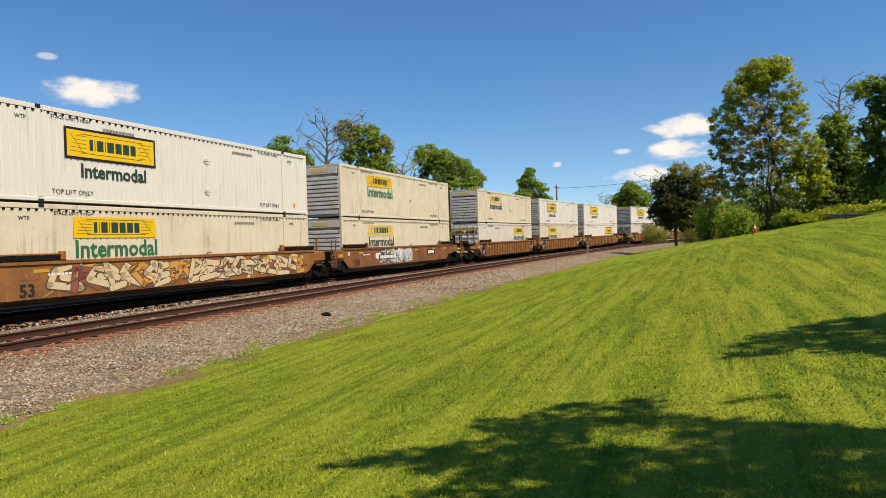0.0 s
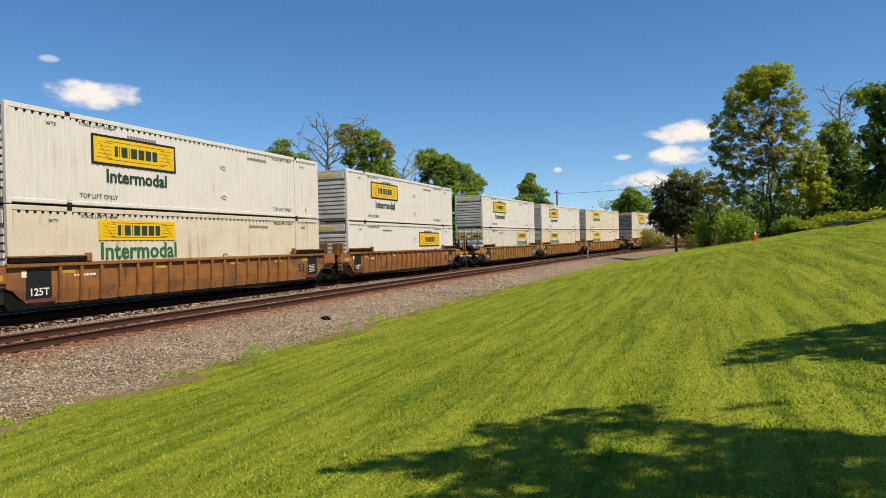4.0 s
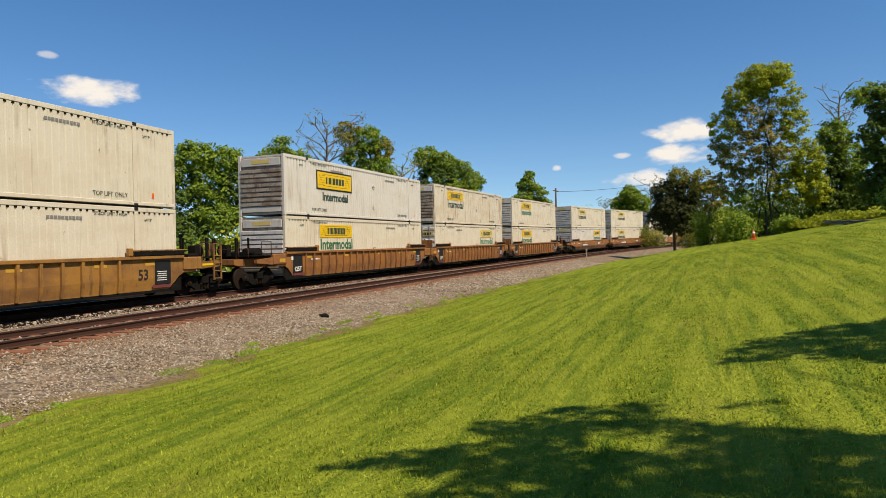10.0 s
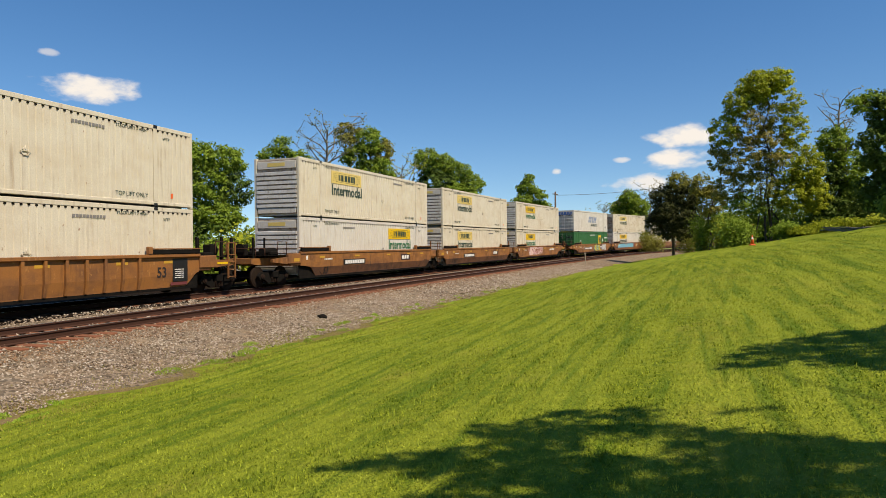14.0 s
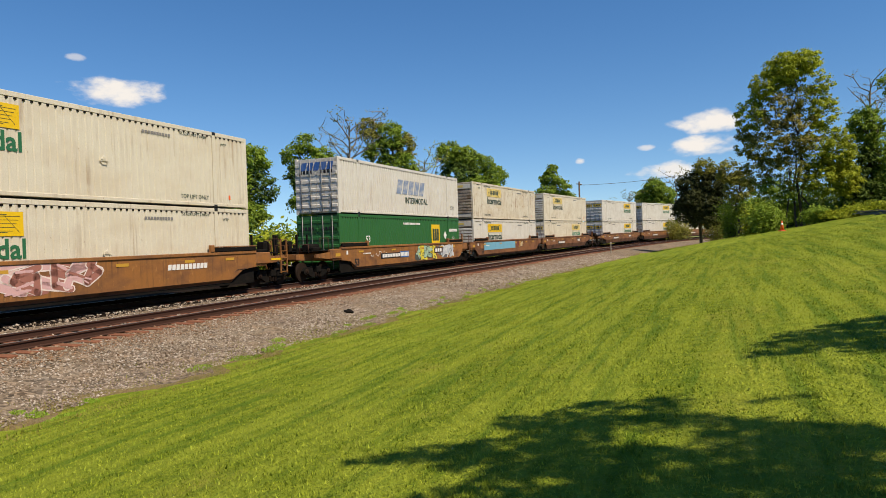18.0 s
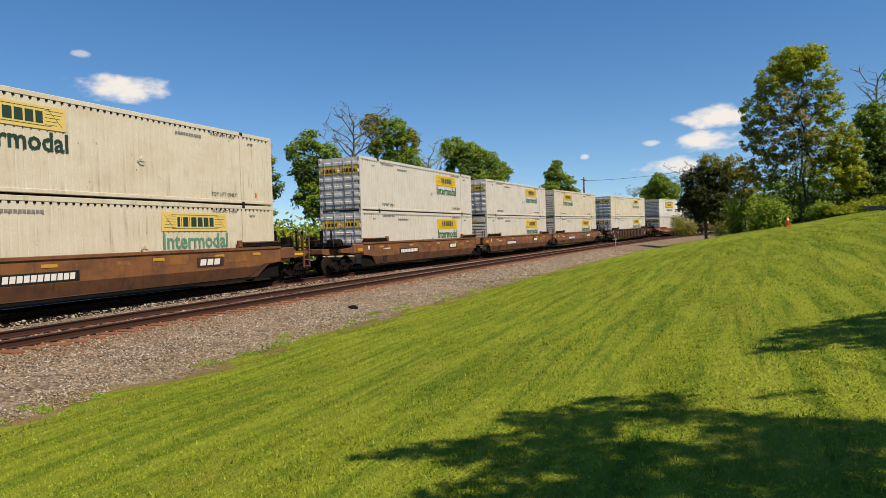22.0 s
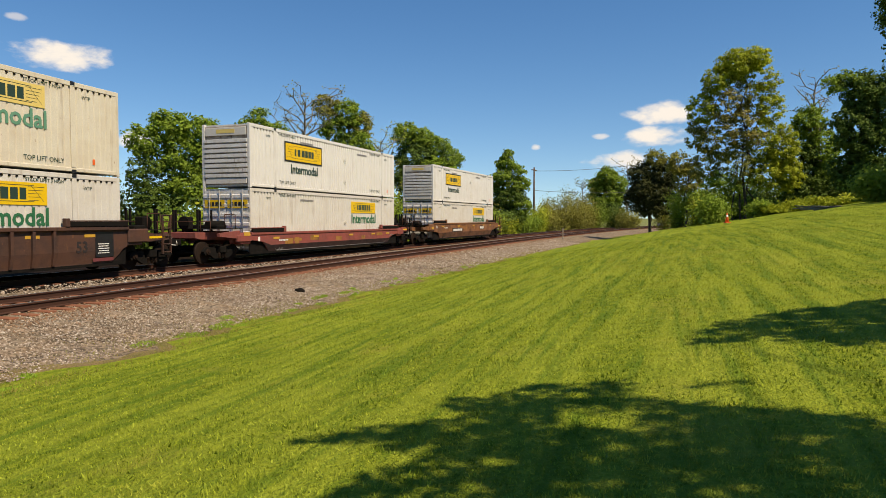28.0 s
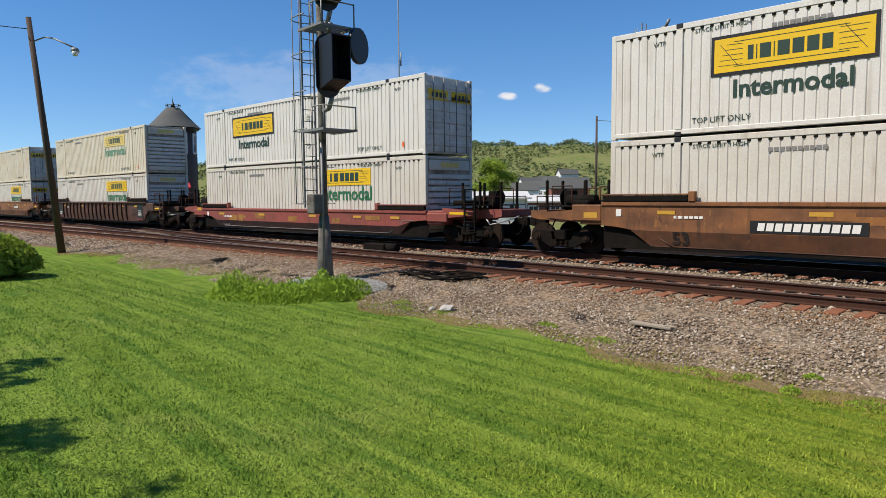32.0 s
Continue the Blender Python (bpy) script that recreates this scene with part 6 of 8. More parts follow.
def conifer(label, place, height, spread, leaf, seed, leaves=5000, leaf_size=0.16, skirt=0.06, category="tree", name="conifer", group=""):
    """Whorls of drooping boughs round a straight stem."""
    rng, nr = random.Random(seed), np.random.RandomState(seed)
    root = thing(name, label, category, Matrix.Translation(place), group)
    bm = bmesh.new()
    add_tube(bm, (0, 0, -0.2), (0, 0, height * 0.97), 0.03 + height * 0.014, 0.02, 7)
    tips = []
    rows = int(9 + height)
    for k in range(rows):
        t = skirt + (0.98 - skirt) * k / rows
        z = height * t
        reach = spread * (1.02 - t) ** 0.8
        for m in range(6):
            ang = m * math.tau / 6 + k * 0.7 + rng.uniform(-0.25, 0.25)
            rr = reach * rng.uniform(0.7, 1.1)
            end = Vector((math.cos(ang) * rr, math.sin(ang) * rr, z + rr * rng.uniform(-0.1, 0.3)))
            add_tube(bm, (0, 0, z), end, 0.02, 0.008, 4, caps=False)
            for q in range(1, 6):
                tips.append(Vector((0, 0, z)).lerp(end, 0.25 + 0.16 * q))
    hang("trunk", bm_mesh("trunk", bm, M["bark"]), root)
    leaves, leaf_size = int(leaves * 1.8), leaf_size * 0.7
    tip = np.array([tuple(p) for p in tips])
    c = tip[nr.randint(0, len(tip), leaves)] + nr.normal(0, 1, (leaves, 3)) * np.array([0.09, 0.09, 0.07]) * spread
    v = leaf_quads(c, leaf_size, nr)
    hang("foliage", raw_mesh("foliage", v, np.arange(len(v)).reshape(-1, 4), M[leaf]), root)
    return root


def lobed_tree(label, az, d, lobes, seed, stems=1, bark="bark", twigs=0, size=0.11, spot=0.5, thick=1.0, category="tree", name="tree", group=""):
    """A tree built from the masses of its crown. Each lobe: bearing and height of its middle in degrees as seen from the
    lawn, its two half-widths in degrees, leaf fullness and leaf kind. Leaves sit in clumps at the ends of twigs."""
    rng, nr = random.Random(seed), np.random.RandomState(seed)
    foot = polar(az, d)
    root = thing(name, label, category, Matrix.Translation(foot), group)
    deg = d * math.tan(radians(1.0))
    bm = bmesh.new()
    mids = []
    for laz, el, rw, rh, full, leaf in lobes:
        a = radians(laz)
        dd = d + rng.uniform(-0.5, 0.5) * deg
        mids.append(Vector((-math.sin(a) * dd, math.cos(a) * dd, EYE[2] + math.tan(radians(el)) * dd)) - foot)
    high = max(m.z for m in mids)
    spines = []
    for k in range(stems):
        goal = Vector((sum(m.x for m in mids) / len(mids) + rng.uniform(-0.6, 0.6) * (stems > 1) * deg, sum(m.y for m in mids) / len(mids), high * (1.0 - 0.12 * k)))
        r0 = (0.05 + high * 0.013) * thick / (1 + 0.35 * k)
        spines.append((limb(bm, (0.35 * k * (-1) ** k, 0.1 * k, -0.3), goal, r0, r0 * 0.2, rng, 0.03, 7, 7), r0))
    bunches = {}
    for (laz, el, rw, rh, full, leaf), mid in zip(lobes, mids):
        spine, r0 = spines[rng.randrange(len(spines))]
        below = [q for q in spine if q.z < mid.z - rw * deg * 0.3] or spine[:2]
        pts = limb(bm, below[-1], mid, r0 * 0.32, r0 * 0.1, rng, 0.08, 3, 5)
        rad = np.array([rw, rw, rh]) * deg
        count = max(6, int(full * 11 * rad[0] * rad[0] * rad[2] ** 0.5 / spot ** 2))
        u = nr.normal(0, 1, (count, 3))
        u /= np.linalg.norm(u, axis=1)[:, None]
        c = u * rad * nr.uniform(0.35, 1.0, (count, 1)) ** 0.6 + np.array(mid)
        c[:, 2] = np.maximum(c[:, 2], 0.2)
        for q in c[:: max(1, count // 16)]:
            limb(bm, pts[rng.choice((1, 2, 3))], q, r0 * 0.07, r0 * 0.02, rng, 0.1, 2, 3)
        bunches.setdefault(leaf, []).append((c, np.repeat([np.array(mid)], count, 0)))
    for k in range(twigs):
        mid, lobe = rng.choice(list(zip(mids, lobes)))
        out = Vector((rng.uniform(-1, 1), rng.uniform(-1, 1), rng.uniform(-0.1, 1.0))).normalized() * lobe[2] * deg * rng.uniform(0.7, 1.35)
        limb(bm, mid, mid + out, r0 * 0.07, r0 * 0.018, rng, 0.12, 3, 3)
    hang("trunk", bm_mesh("trunk", bm, M[bark]), root)
    for leaf, sets in bunches.items():
        c, mid = (np.concatenate([b[i] for b in sets]) for i in (0, 1))
        per = 34
        big = spot * nr.uniform(0.55, 1.25, (len(c), 1)).repeat(per, 0)
        u = nr.normal(0, 1, (len(c) * per, 3)) + np.array([0, 0, 0.35])
        u /= np.linalg.norm(u, axis=1)[:, None]
        pos = c.repeat(per, 0) + u * big * np.array([1, 1, 0.7]) * nr.uniform(0.45, 1.0, (len(u), 1))
        away = (c - mid).repeat(per, 0)
        away /= np.linalg.norm(away, axis=1)[:, None] + 1e-6
        v = leaf_quads(pos, size, nr, u + 0.6 * away)
        hang("crown", raw_mesh("crown", v, np.arange(len(v)).reshape(-1, 4), M[leaf]), root)
    return root


def make_far_side_trees():
    g = "trees across the tracks"
    G, D, O, S = "leaf_green", "leaf_dark", "leaf_olive", "leaf_spring"
    # Lower and inner lobes take dark leaves: crown shade put into the colour.
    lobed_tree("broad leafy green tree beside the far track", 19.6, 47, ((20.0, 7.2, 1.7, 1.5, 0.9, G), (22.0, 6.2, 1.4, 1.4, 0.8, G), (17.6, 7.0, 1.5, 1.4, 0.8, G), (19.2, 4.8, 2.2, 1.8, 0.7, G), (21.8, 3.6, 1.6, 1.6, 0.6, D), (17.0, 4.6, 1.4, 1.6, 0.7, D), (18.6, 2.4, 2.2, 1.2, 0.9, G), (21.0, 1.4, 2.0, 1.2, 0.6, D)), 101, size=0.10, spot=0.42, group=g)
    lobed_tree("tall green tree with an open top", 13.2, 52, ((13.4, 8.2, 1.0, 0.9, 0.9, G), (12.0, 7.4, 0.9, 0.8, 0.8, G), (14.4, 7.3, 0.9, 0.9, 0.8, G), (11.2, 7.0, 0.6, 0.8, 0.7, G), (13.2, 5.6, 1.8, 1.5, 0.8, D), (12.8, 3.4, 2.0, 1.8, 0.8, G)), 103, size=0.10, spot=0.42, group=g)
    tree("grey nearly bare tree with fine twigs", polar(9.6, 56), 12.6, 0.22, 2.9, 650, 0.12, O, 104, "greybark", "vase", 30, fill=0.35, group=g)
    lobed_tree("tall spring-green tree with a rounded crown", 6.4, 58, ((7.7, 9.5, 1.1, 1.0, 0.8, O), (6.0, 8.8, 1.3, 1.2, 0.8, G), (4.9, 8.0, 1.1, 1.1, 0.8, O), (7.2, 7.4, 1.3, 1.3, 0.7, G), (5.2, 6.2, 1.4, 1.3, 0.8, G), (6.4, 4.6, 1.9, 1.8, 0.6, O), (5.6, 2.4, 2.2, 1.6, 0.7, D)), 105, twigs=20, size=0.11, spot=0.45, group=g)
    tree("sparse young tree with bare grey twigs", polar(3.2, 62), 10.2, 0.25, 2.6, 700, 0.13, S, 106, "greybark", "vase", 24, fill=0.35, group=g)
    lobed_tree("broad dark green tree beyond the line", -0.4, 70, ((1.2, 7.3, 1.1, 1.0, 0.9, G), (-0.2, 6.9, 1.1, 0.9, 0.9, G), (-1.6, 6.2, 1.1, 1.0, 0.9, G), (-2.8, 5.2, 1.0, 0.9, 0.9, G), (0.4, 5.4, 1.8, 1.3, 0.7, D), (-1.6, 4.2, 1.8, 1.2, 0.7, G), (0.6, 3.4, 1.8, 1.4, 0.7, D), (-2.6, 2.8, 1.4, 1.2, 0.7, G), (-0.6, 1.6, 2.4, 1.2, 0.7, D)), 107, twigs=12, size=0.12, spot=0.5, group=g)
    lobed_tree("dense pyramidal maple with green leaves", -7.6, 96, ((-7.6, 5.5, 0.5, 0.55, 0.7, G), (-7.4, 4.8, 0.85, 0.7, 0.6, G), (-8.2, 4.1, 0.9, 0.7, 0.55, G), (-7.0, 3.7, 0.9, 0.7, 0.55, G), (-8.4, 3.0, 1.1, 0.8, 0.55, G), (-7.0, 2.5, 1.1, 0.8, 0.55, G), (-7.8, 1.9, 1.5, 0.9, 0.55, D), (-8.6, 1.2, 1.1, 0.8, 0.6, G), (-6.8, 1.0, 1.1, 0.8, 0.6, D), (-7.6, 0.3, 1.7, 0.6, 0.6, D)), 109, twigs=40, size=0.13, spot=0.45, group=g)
    for k, (az, d, h, w, leaf) in enumerate(((-3.9, 84, 5.0, 3.2, G), (-5.2, 88, 3.6, 3.0, O), (-10.0, 104, 3.4, 2.4, S), (-11.3, 112, 4.6, 2.8, O), (-12.8, 116, 6.2, 3.0, O), (-14.3, 120, 5.0, 3.0, O), (-1.2, 80, 4.4, 3.0, D), (16.8, 44, 3.2, 2.6, S), (22.5, 50, 5.6, 2.8, D), (9.0, 53, 4.6, 3.0, D), (5.0, 58, 5.2, 3.2, G), (2.2, 66, 5.0, 3.4, G), (-6.2, 92, 2.6, 3.2, D), (-8.8, 99, 3.0, 3.2, G), (-9.9, 103, 2.4, 2.8, S), (-10.8, 108, 4.2, 2.8, O), (-12.0, 113, 5.4, 2.8, O), (-13.6, 117, 5.8, 3.0, O), (-15.0, 122, 4.6, 3.0, G), (-16.4, 124, 4.4, 3.2, D), (-17.6, 120, 3.6, 3.0, O), (19.0, 43, 2.4, 2.6, G), (21.0, 45, 2.8, 2.4, D), (13.0, 48, 3.0, 2.8, G), (-2.6, 78, 4.2, 3.0, G), (11.0, 52, 3.4, 3.2, G), (7.2, 54, 3.2, 3.2, O), (3.6, 60, 3.4, 3.4, G), (0.6, 68, 3.6, 3.6, D), (-0.4, 70, 3.0, 3.4, G), (-1.8, 74, 3.0, 3.4, O), (-3.4, 80, 3.2, 3.4, G), (-4.6, 85, 3.2, 3.4, G), (-5.6, 89, 3.0, 3.2, G), (-7.0, 93, 2.6, 3.4, S), (-8.2, 96, 2.8, 3.2, G), (15.0, 47, 3.2, 3.0, G), (17.6, 45, 3.0, 2.8, D))):
        shrub("ragged leafy shrub beside the far track", polar(az, d), h, w, 1900, 0.20, leaf, 130 + k, group="shrubs across the tracks")
    lobed_tree("bright green tree at the far bend", -15.8, 128, ((-15.8, 3.7, 0.8, 0.8, 1.0, G), (-14.9, 3.0, 0.7, 0.6, 1.0, G), (-16.8, 3.0, 0.7, 0.7, 1.0, G), (-15.8, 2.0, 1.5, 1.1, 0.8, G), (-15.6, 0.8, 1.6, 0.8, 0.8, D)), 121, size=0.17, spot=0.65, group=g)
    tree("bare grey tree at the far bend", polar(-17.4, 132), 13.0, 0.25, 3.4, 350, 0.16, O, 122, "greybark", "vase", 18, fill=0.35, group=g)
    tree("bare grey sapling beyond the line", polar(-13.9, 125), 9.0, 0.25, 2.8, 250, 0.16, O, 123, "greybark", "vase", 16, fill=0.35, group=g)
    for k, (az, d, h) in enumerate(((35.0, 62, 4.3), (33.0, 60, 4.9), (31.0, 58, 5.0), (29.0, 56, 5.6), (27.0, 55, 5.4), (24.8, 56, 5.0))):
        conifer("blue-green spruce in a planted row", polar(az, d), h * 1.04, 3.0, "spruce", 160 + k, 9500, 0.12, name="spruce", group="row of spruces")
    tree("small round green tree beyond the tracks", polar(98.0, 52), 5.6, 0.12, 2.6, 3600, 0.17, G, 171, group=g)
    tree("small green tree beyond the sheds", polar(93.5, 60), 3.8, 0.12, 2.2, 2200, 0.17, G, 172, group=g)
    tree("full round green tree behind the sheds", polar(113.2, 76), 7.0, 0.1, 2.2, 5200, 0.17, G, 174, group=g)
    tree("soft yellow-green tree behind the station yard", polar(49.5, 66), 5.6, 0.1, 3.4, 3800, 0.17, S, 173, group=g)


def make_lawn_side_trees():
    g = "trees on the bank"
    G, D, O, S, B, N = "leaf_green", "leaf_dark", "leaf_olive", "leaf_spring", "leaf_bud", "needle"
    lobed_tree("dark rounded cedar with a bare trunk", -19.3, 81, ((-19.7, 4.9, 0.9, 0.9, 0.8, O), (-18.7, 3.7, 1.2, 1.1, 1.0, N), (-20.3, 3.7, 1.1, 1.2, 1.0, N), (-19.4, 2.3, 1.8, 1.3, 1.0, N), (-18.0, 1.7, 0.9, 0.9, 0.8, N), (-20.9, 2.0, 0.8, 1.1, 0.8, N), (-19.4, 0.9, 1.5, 0.6, 0.5, N)), 201, size=0.12, spot=0.5, thick=1.2, name="cedar")
    lobed_tree("tall leafy tree with a high spring-green crown", -26.4, 66, ((-25.7, 11.9, 1.6, 1.3, 0.7, S), (-27.0, 12.3, 1.1, 1.0, 0.6, S), (-24.2, 10.8, 1.2, 1.1, 0.65, S), (-27.6, 10.6, 1.1, 1.1, 0.3, S), (-23.1, 8.8, 1.2, 1.3, 0.5, S), (-22.7, 6.8, 1.0, 1.2, 0.45, O), (-24.9, 8.8, 1.5, 1.5, 0.3, B), (-26.4, 9.6, 1.4, 1.4, 0.22, O), (-26.2, 7.2, 1.7, 1.9, 0.2, B), (-24.4, 6.2, 1.6, 1.7, 0.28, O), (-28.0, 8.4, 1.2, 1.5, 0.45, S), (-27.4, 6.0, 1.3, 1.6, 0.3, S), (-28.8, 5.6, 1.2, 1.8, 0.75, S), (-29.3, 3.4, 1.1, 1.4, 0.9, S), (-27.8, 3.6, 1.3, 1.6, 0.55, S), (-23.6, 4.4, 1.4, 1.6, 0.35, O), (-24.6, 2.6, 1.5, 1.5, 0.4, G), (-25.8, 4.4, 1.5, 1.7, 0.22, O)), 202, stems=4, twigs=260, size=0.105, spot=0.40, thick=0.6, group=g)
    lobed_tree("slim olive tree among the brush", -22.0, 74, ((-21.4, 4.6, 0.9, 1.0, 0.7, O), (-22.2, 3.2, 1.1, 1.4, 0.7, O), (-22.7, 1.4, 1.1, 1.1, 0.8, G)), 205, twigs=14, size=0.12, group=g)
    tree("bare grey sapling on the bank", polar(-31.0, 70), 12.2, 0.3, 2.0, 180, 0.14, O, 206, "greybark", "vase", 24, fill=0.35, group=g)
    # Dark leaves on its lower lobes again hold the crown's shade.
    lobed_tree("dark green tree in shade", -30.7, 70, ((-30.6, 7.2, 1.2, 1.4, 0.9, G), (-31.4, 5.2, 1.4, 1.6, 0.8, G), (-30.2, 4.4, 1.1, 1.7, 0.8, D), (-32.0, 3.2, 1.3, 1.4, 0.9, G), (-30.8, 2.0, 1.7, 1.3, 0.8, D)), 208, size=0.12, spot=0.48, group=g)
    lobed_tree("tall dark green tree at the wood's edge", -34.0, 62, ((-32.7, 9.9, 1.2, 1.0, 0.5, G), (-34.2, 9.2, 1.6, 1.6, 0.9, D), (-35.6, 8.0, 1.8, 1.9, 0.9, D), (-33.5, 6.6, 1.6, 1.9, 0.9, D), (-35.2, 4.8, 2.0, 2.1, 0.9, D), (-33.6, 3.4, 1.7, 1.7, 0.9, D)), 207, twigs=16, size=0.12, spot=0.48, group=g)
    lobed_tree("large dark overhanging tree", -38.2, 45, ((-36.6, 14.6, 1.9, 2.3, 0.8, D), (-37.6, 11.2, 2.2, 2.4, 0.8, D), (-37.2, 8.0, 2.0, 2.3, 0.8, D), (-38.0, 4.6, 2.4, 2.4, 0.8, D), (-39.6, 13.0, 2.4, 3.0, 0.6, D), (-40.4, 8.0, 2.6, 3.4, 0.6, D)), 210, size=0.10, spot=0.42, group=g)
    for k, (az, d, h, w, leaf) in enumerate(((-21.4, 76, 3.6, 2.2, G), (-22.8, 66, 2.6, 2.0, S), (-24.0, 62, 2.2, 1.8, G), (-27.4, 62, 1.3, 2.0, G), (-29.4, 60, 0.7, 2.4, S), (-31.2, 57, 0.6, 2.4, S), (-33.0, 54, 0.7, 2.4, S), (-35.2, 46, 1.8, 2.2, G), (-20.4, 90, 4.2, 2.6, O), (-23.2, 82, 5.0, 3.0, O), (-26.0, 76, 5.0, 3.2, G), (-37.5, 42, 2.6, 2.2, D), (-25.4, 72, 3.0, 3.0, G), (-27.0, 74, 3.0, 3.0, D), (-28.6, 74, 3.2, 3.0, G), (-30.0, 74, 3.2, 3.0, D), (-31.6, 74, 3.2, 3.0, D), (-33.2, 70, 3.2, 3.0, D), (-34.8, 66, 3.2, 3.0, D), (-36.5, 54, 3.0, 2.6, D))):
        shrub("low leafy brush on the bank", polar(az, d), h, w, 2000, 0.16, leaf, 230 + k, group="brush on the bank")


def shade_tree(name_label, trunk, boughs, seed, h_lo=6.0, h_hi=9.5, deep=5.0):
    """A tree whose high limbs shade the lawn; each bough: the middle and the two half-widths of its shade on the ground, and its fullness."""
    rng, nr = random.Random(seed), np.random.RandomState(seed)
    foot = Vector((*trunk, z_of(*trunk)))
    root = thing("shade_tree", name_label, "tree", Matrix.Translation(foot))
    bm = bmesh.new()
    head = Vector((rng.uniform(-0.4, 0.4), 0, h_hi + 2.5))
    spine = limb(bm, (0, 0, -0.3), head, 0.34, 0.08, rng, 0.02, 6, 10)
    cs = []
    shift = Vector((SUN_DIR.x / SUN_DIR.z, SUN_DIR.y / SUN_DIR.z, 1))
    for px, py, wx, wy, full in boughs:
        lift = rng.uniform(h_lo, h_hi)
        mid = Vector((px, py, z_of(px, py))) + shift * lift - foot
        limb(bm, spine[rng.choice((3, 4, 5))], mid + shift * deep * 0.6, 0.035, 0.015, rng, 0.06, 4, 5)
        k = int(wx * wy * 1150 * full)
        a, r = nr.uniform(0, math.tau, k), nr.uniform(0, 1, k) ** 0.55
        rag = 1 + 0.22 * np.sin(3 * a + px) + 0.16 * np.sin(7 * a + py * 3)
        # Depth along the sun ray, added to dim the skylight in the shade.
        rise = nr.uniform(0, 1, k) * deep * (1.05 - r)
        c = np.stack([np.cos(a) * r * rag * wx, np.sin(a) * r * rag * wy, np.zeros(k)], -1) + np.array(mid) + rise[:, None] * np.array(shift)
        for m in range(4):
            limb(bm, mid, mid + Vector((rng.uniform(-wx, wx), rng.uniform(-wy, wy), 0)) * 0.7 + shift * rng.uniform(0, 1), 0.025, 0.008, rng, 0.1, 2, 4)
        cs.append(c)
    hang("trunk", bm_mesh("trunk", bm, M["bark"]), root)
    c = np.concatenate(cs)
    v = leaf_quads(c, 0.10, nr)
    hang("crown", raw_mesh("crown", v, np.arange(len(v)).reshape(-1, 4), M["leaf_green"]), root)


make_far_side_trees()
make_lawn_side_trees()
shade_tree("tall leafy tree that shades the lawn", (9.5, -4.5), [
    (-0.55, 5.32, 0.42, 0.17, 1.0), (0.05, 5.25, 0.55, 0.38, 1.0), (0.62, 5.85, 0.42, 0.36, 0.8), (1.25, 6.15, 0.50, 0.26, 0.7), (1.72, 6.0, 0.22, 0.28, 0.8), (1.0, 5.68, 0.42, 0.24, 0.9), (1.62, 5.55, 0.32, 0.22, 0.9), (0.72, 5.3, 0.35, 0.3, 1.0), (0.65, 4.75, 0.75, 0.42, 1.0),
    (2.0, 5.05, 0.42, 0.42, 1.0), (2.5, 4.6, 0.55, 0.42, 1.0), (1.5, 4.4, 0.9, 0.5, 1.0), (2.6, 4.0, 0.9, 0.6, 1.0), (3.3, 3.5, 0.9, 0.7, 1.0), (0.5, 3.9, 1.0, 0.6, 1.0), (1.8, 3.3, 1.4, 0.8, 1.0), (2.62, 5.75, 0.26, 0.07, 0.6),
    (3.45, 7.55, 0.36, 0.26, 0.9), (4.2, 8.0, 0.62, 0.7, 1.0), (5.0, 8.4, 0.75, 0.75, 1.0), (5.8, 8.6, 0.8, 0.65, 1.0), (4.6, 7.2, 0.55, 0.5, 1.0), (5.2, 6.9, 0.8, 0.7, 1.0), (6.2, 7.6, 1.0, 0.9, 1.0), (7.0, 8.2, 1.0, 0.9, 1.0),
    # Boughs out of view, added to hold back skylight over the shaded lawn.
    (4.6, 2.6, 1.4, 1.1, 0.5), (3.2, 1.8, 1.4, 1.0, 0.5), (6.6, 3.0, 2.0, 1.6, 0.4), (8.6, 5.0, 2.0, 1.6, 0.4), (5.2, 0.2, 2.2, 1.6, 0.4), (8.4, 1.0, 2.4, 2.0, 0.4), (10.8, 4.6, 2.2, 2.0, 0.4)], 301)
shade_tree("leafy tree behind the viewpoint", (2.5, -13.0), [(-2.85, -5.05, 0.34, 0.36, 1.0), (-2.75, -4.7, 0.26, 0.20, 1.0), (-2.7, -3.4, 0.16, 0.14, 0.8), (-2.9, -7.2, 1.3, 0.9, 1.0), (-0.6, -6.6, 1.6, 1.2, 0.6)], 302, 5.0, 7.0)


# ---- signals, poles and lamps ----
def add_ring(bm, centre, radius, thick, a0=0.0, a1=math.tau, n=14):
    """A hoop of thin rod lying level."""
    pts = [Vector(centre) + Vector((math.cos(a0 + (a1 - a0) * k / n) * radius, math.sin(a0 + (a1 - a0) * k / n) * radius, 0)) for k in range(n + 1)]
    for p, q in zip(pts, pts[1:]):
        add_tube(bm, p, q, thick, sides=4, caps=False)


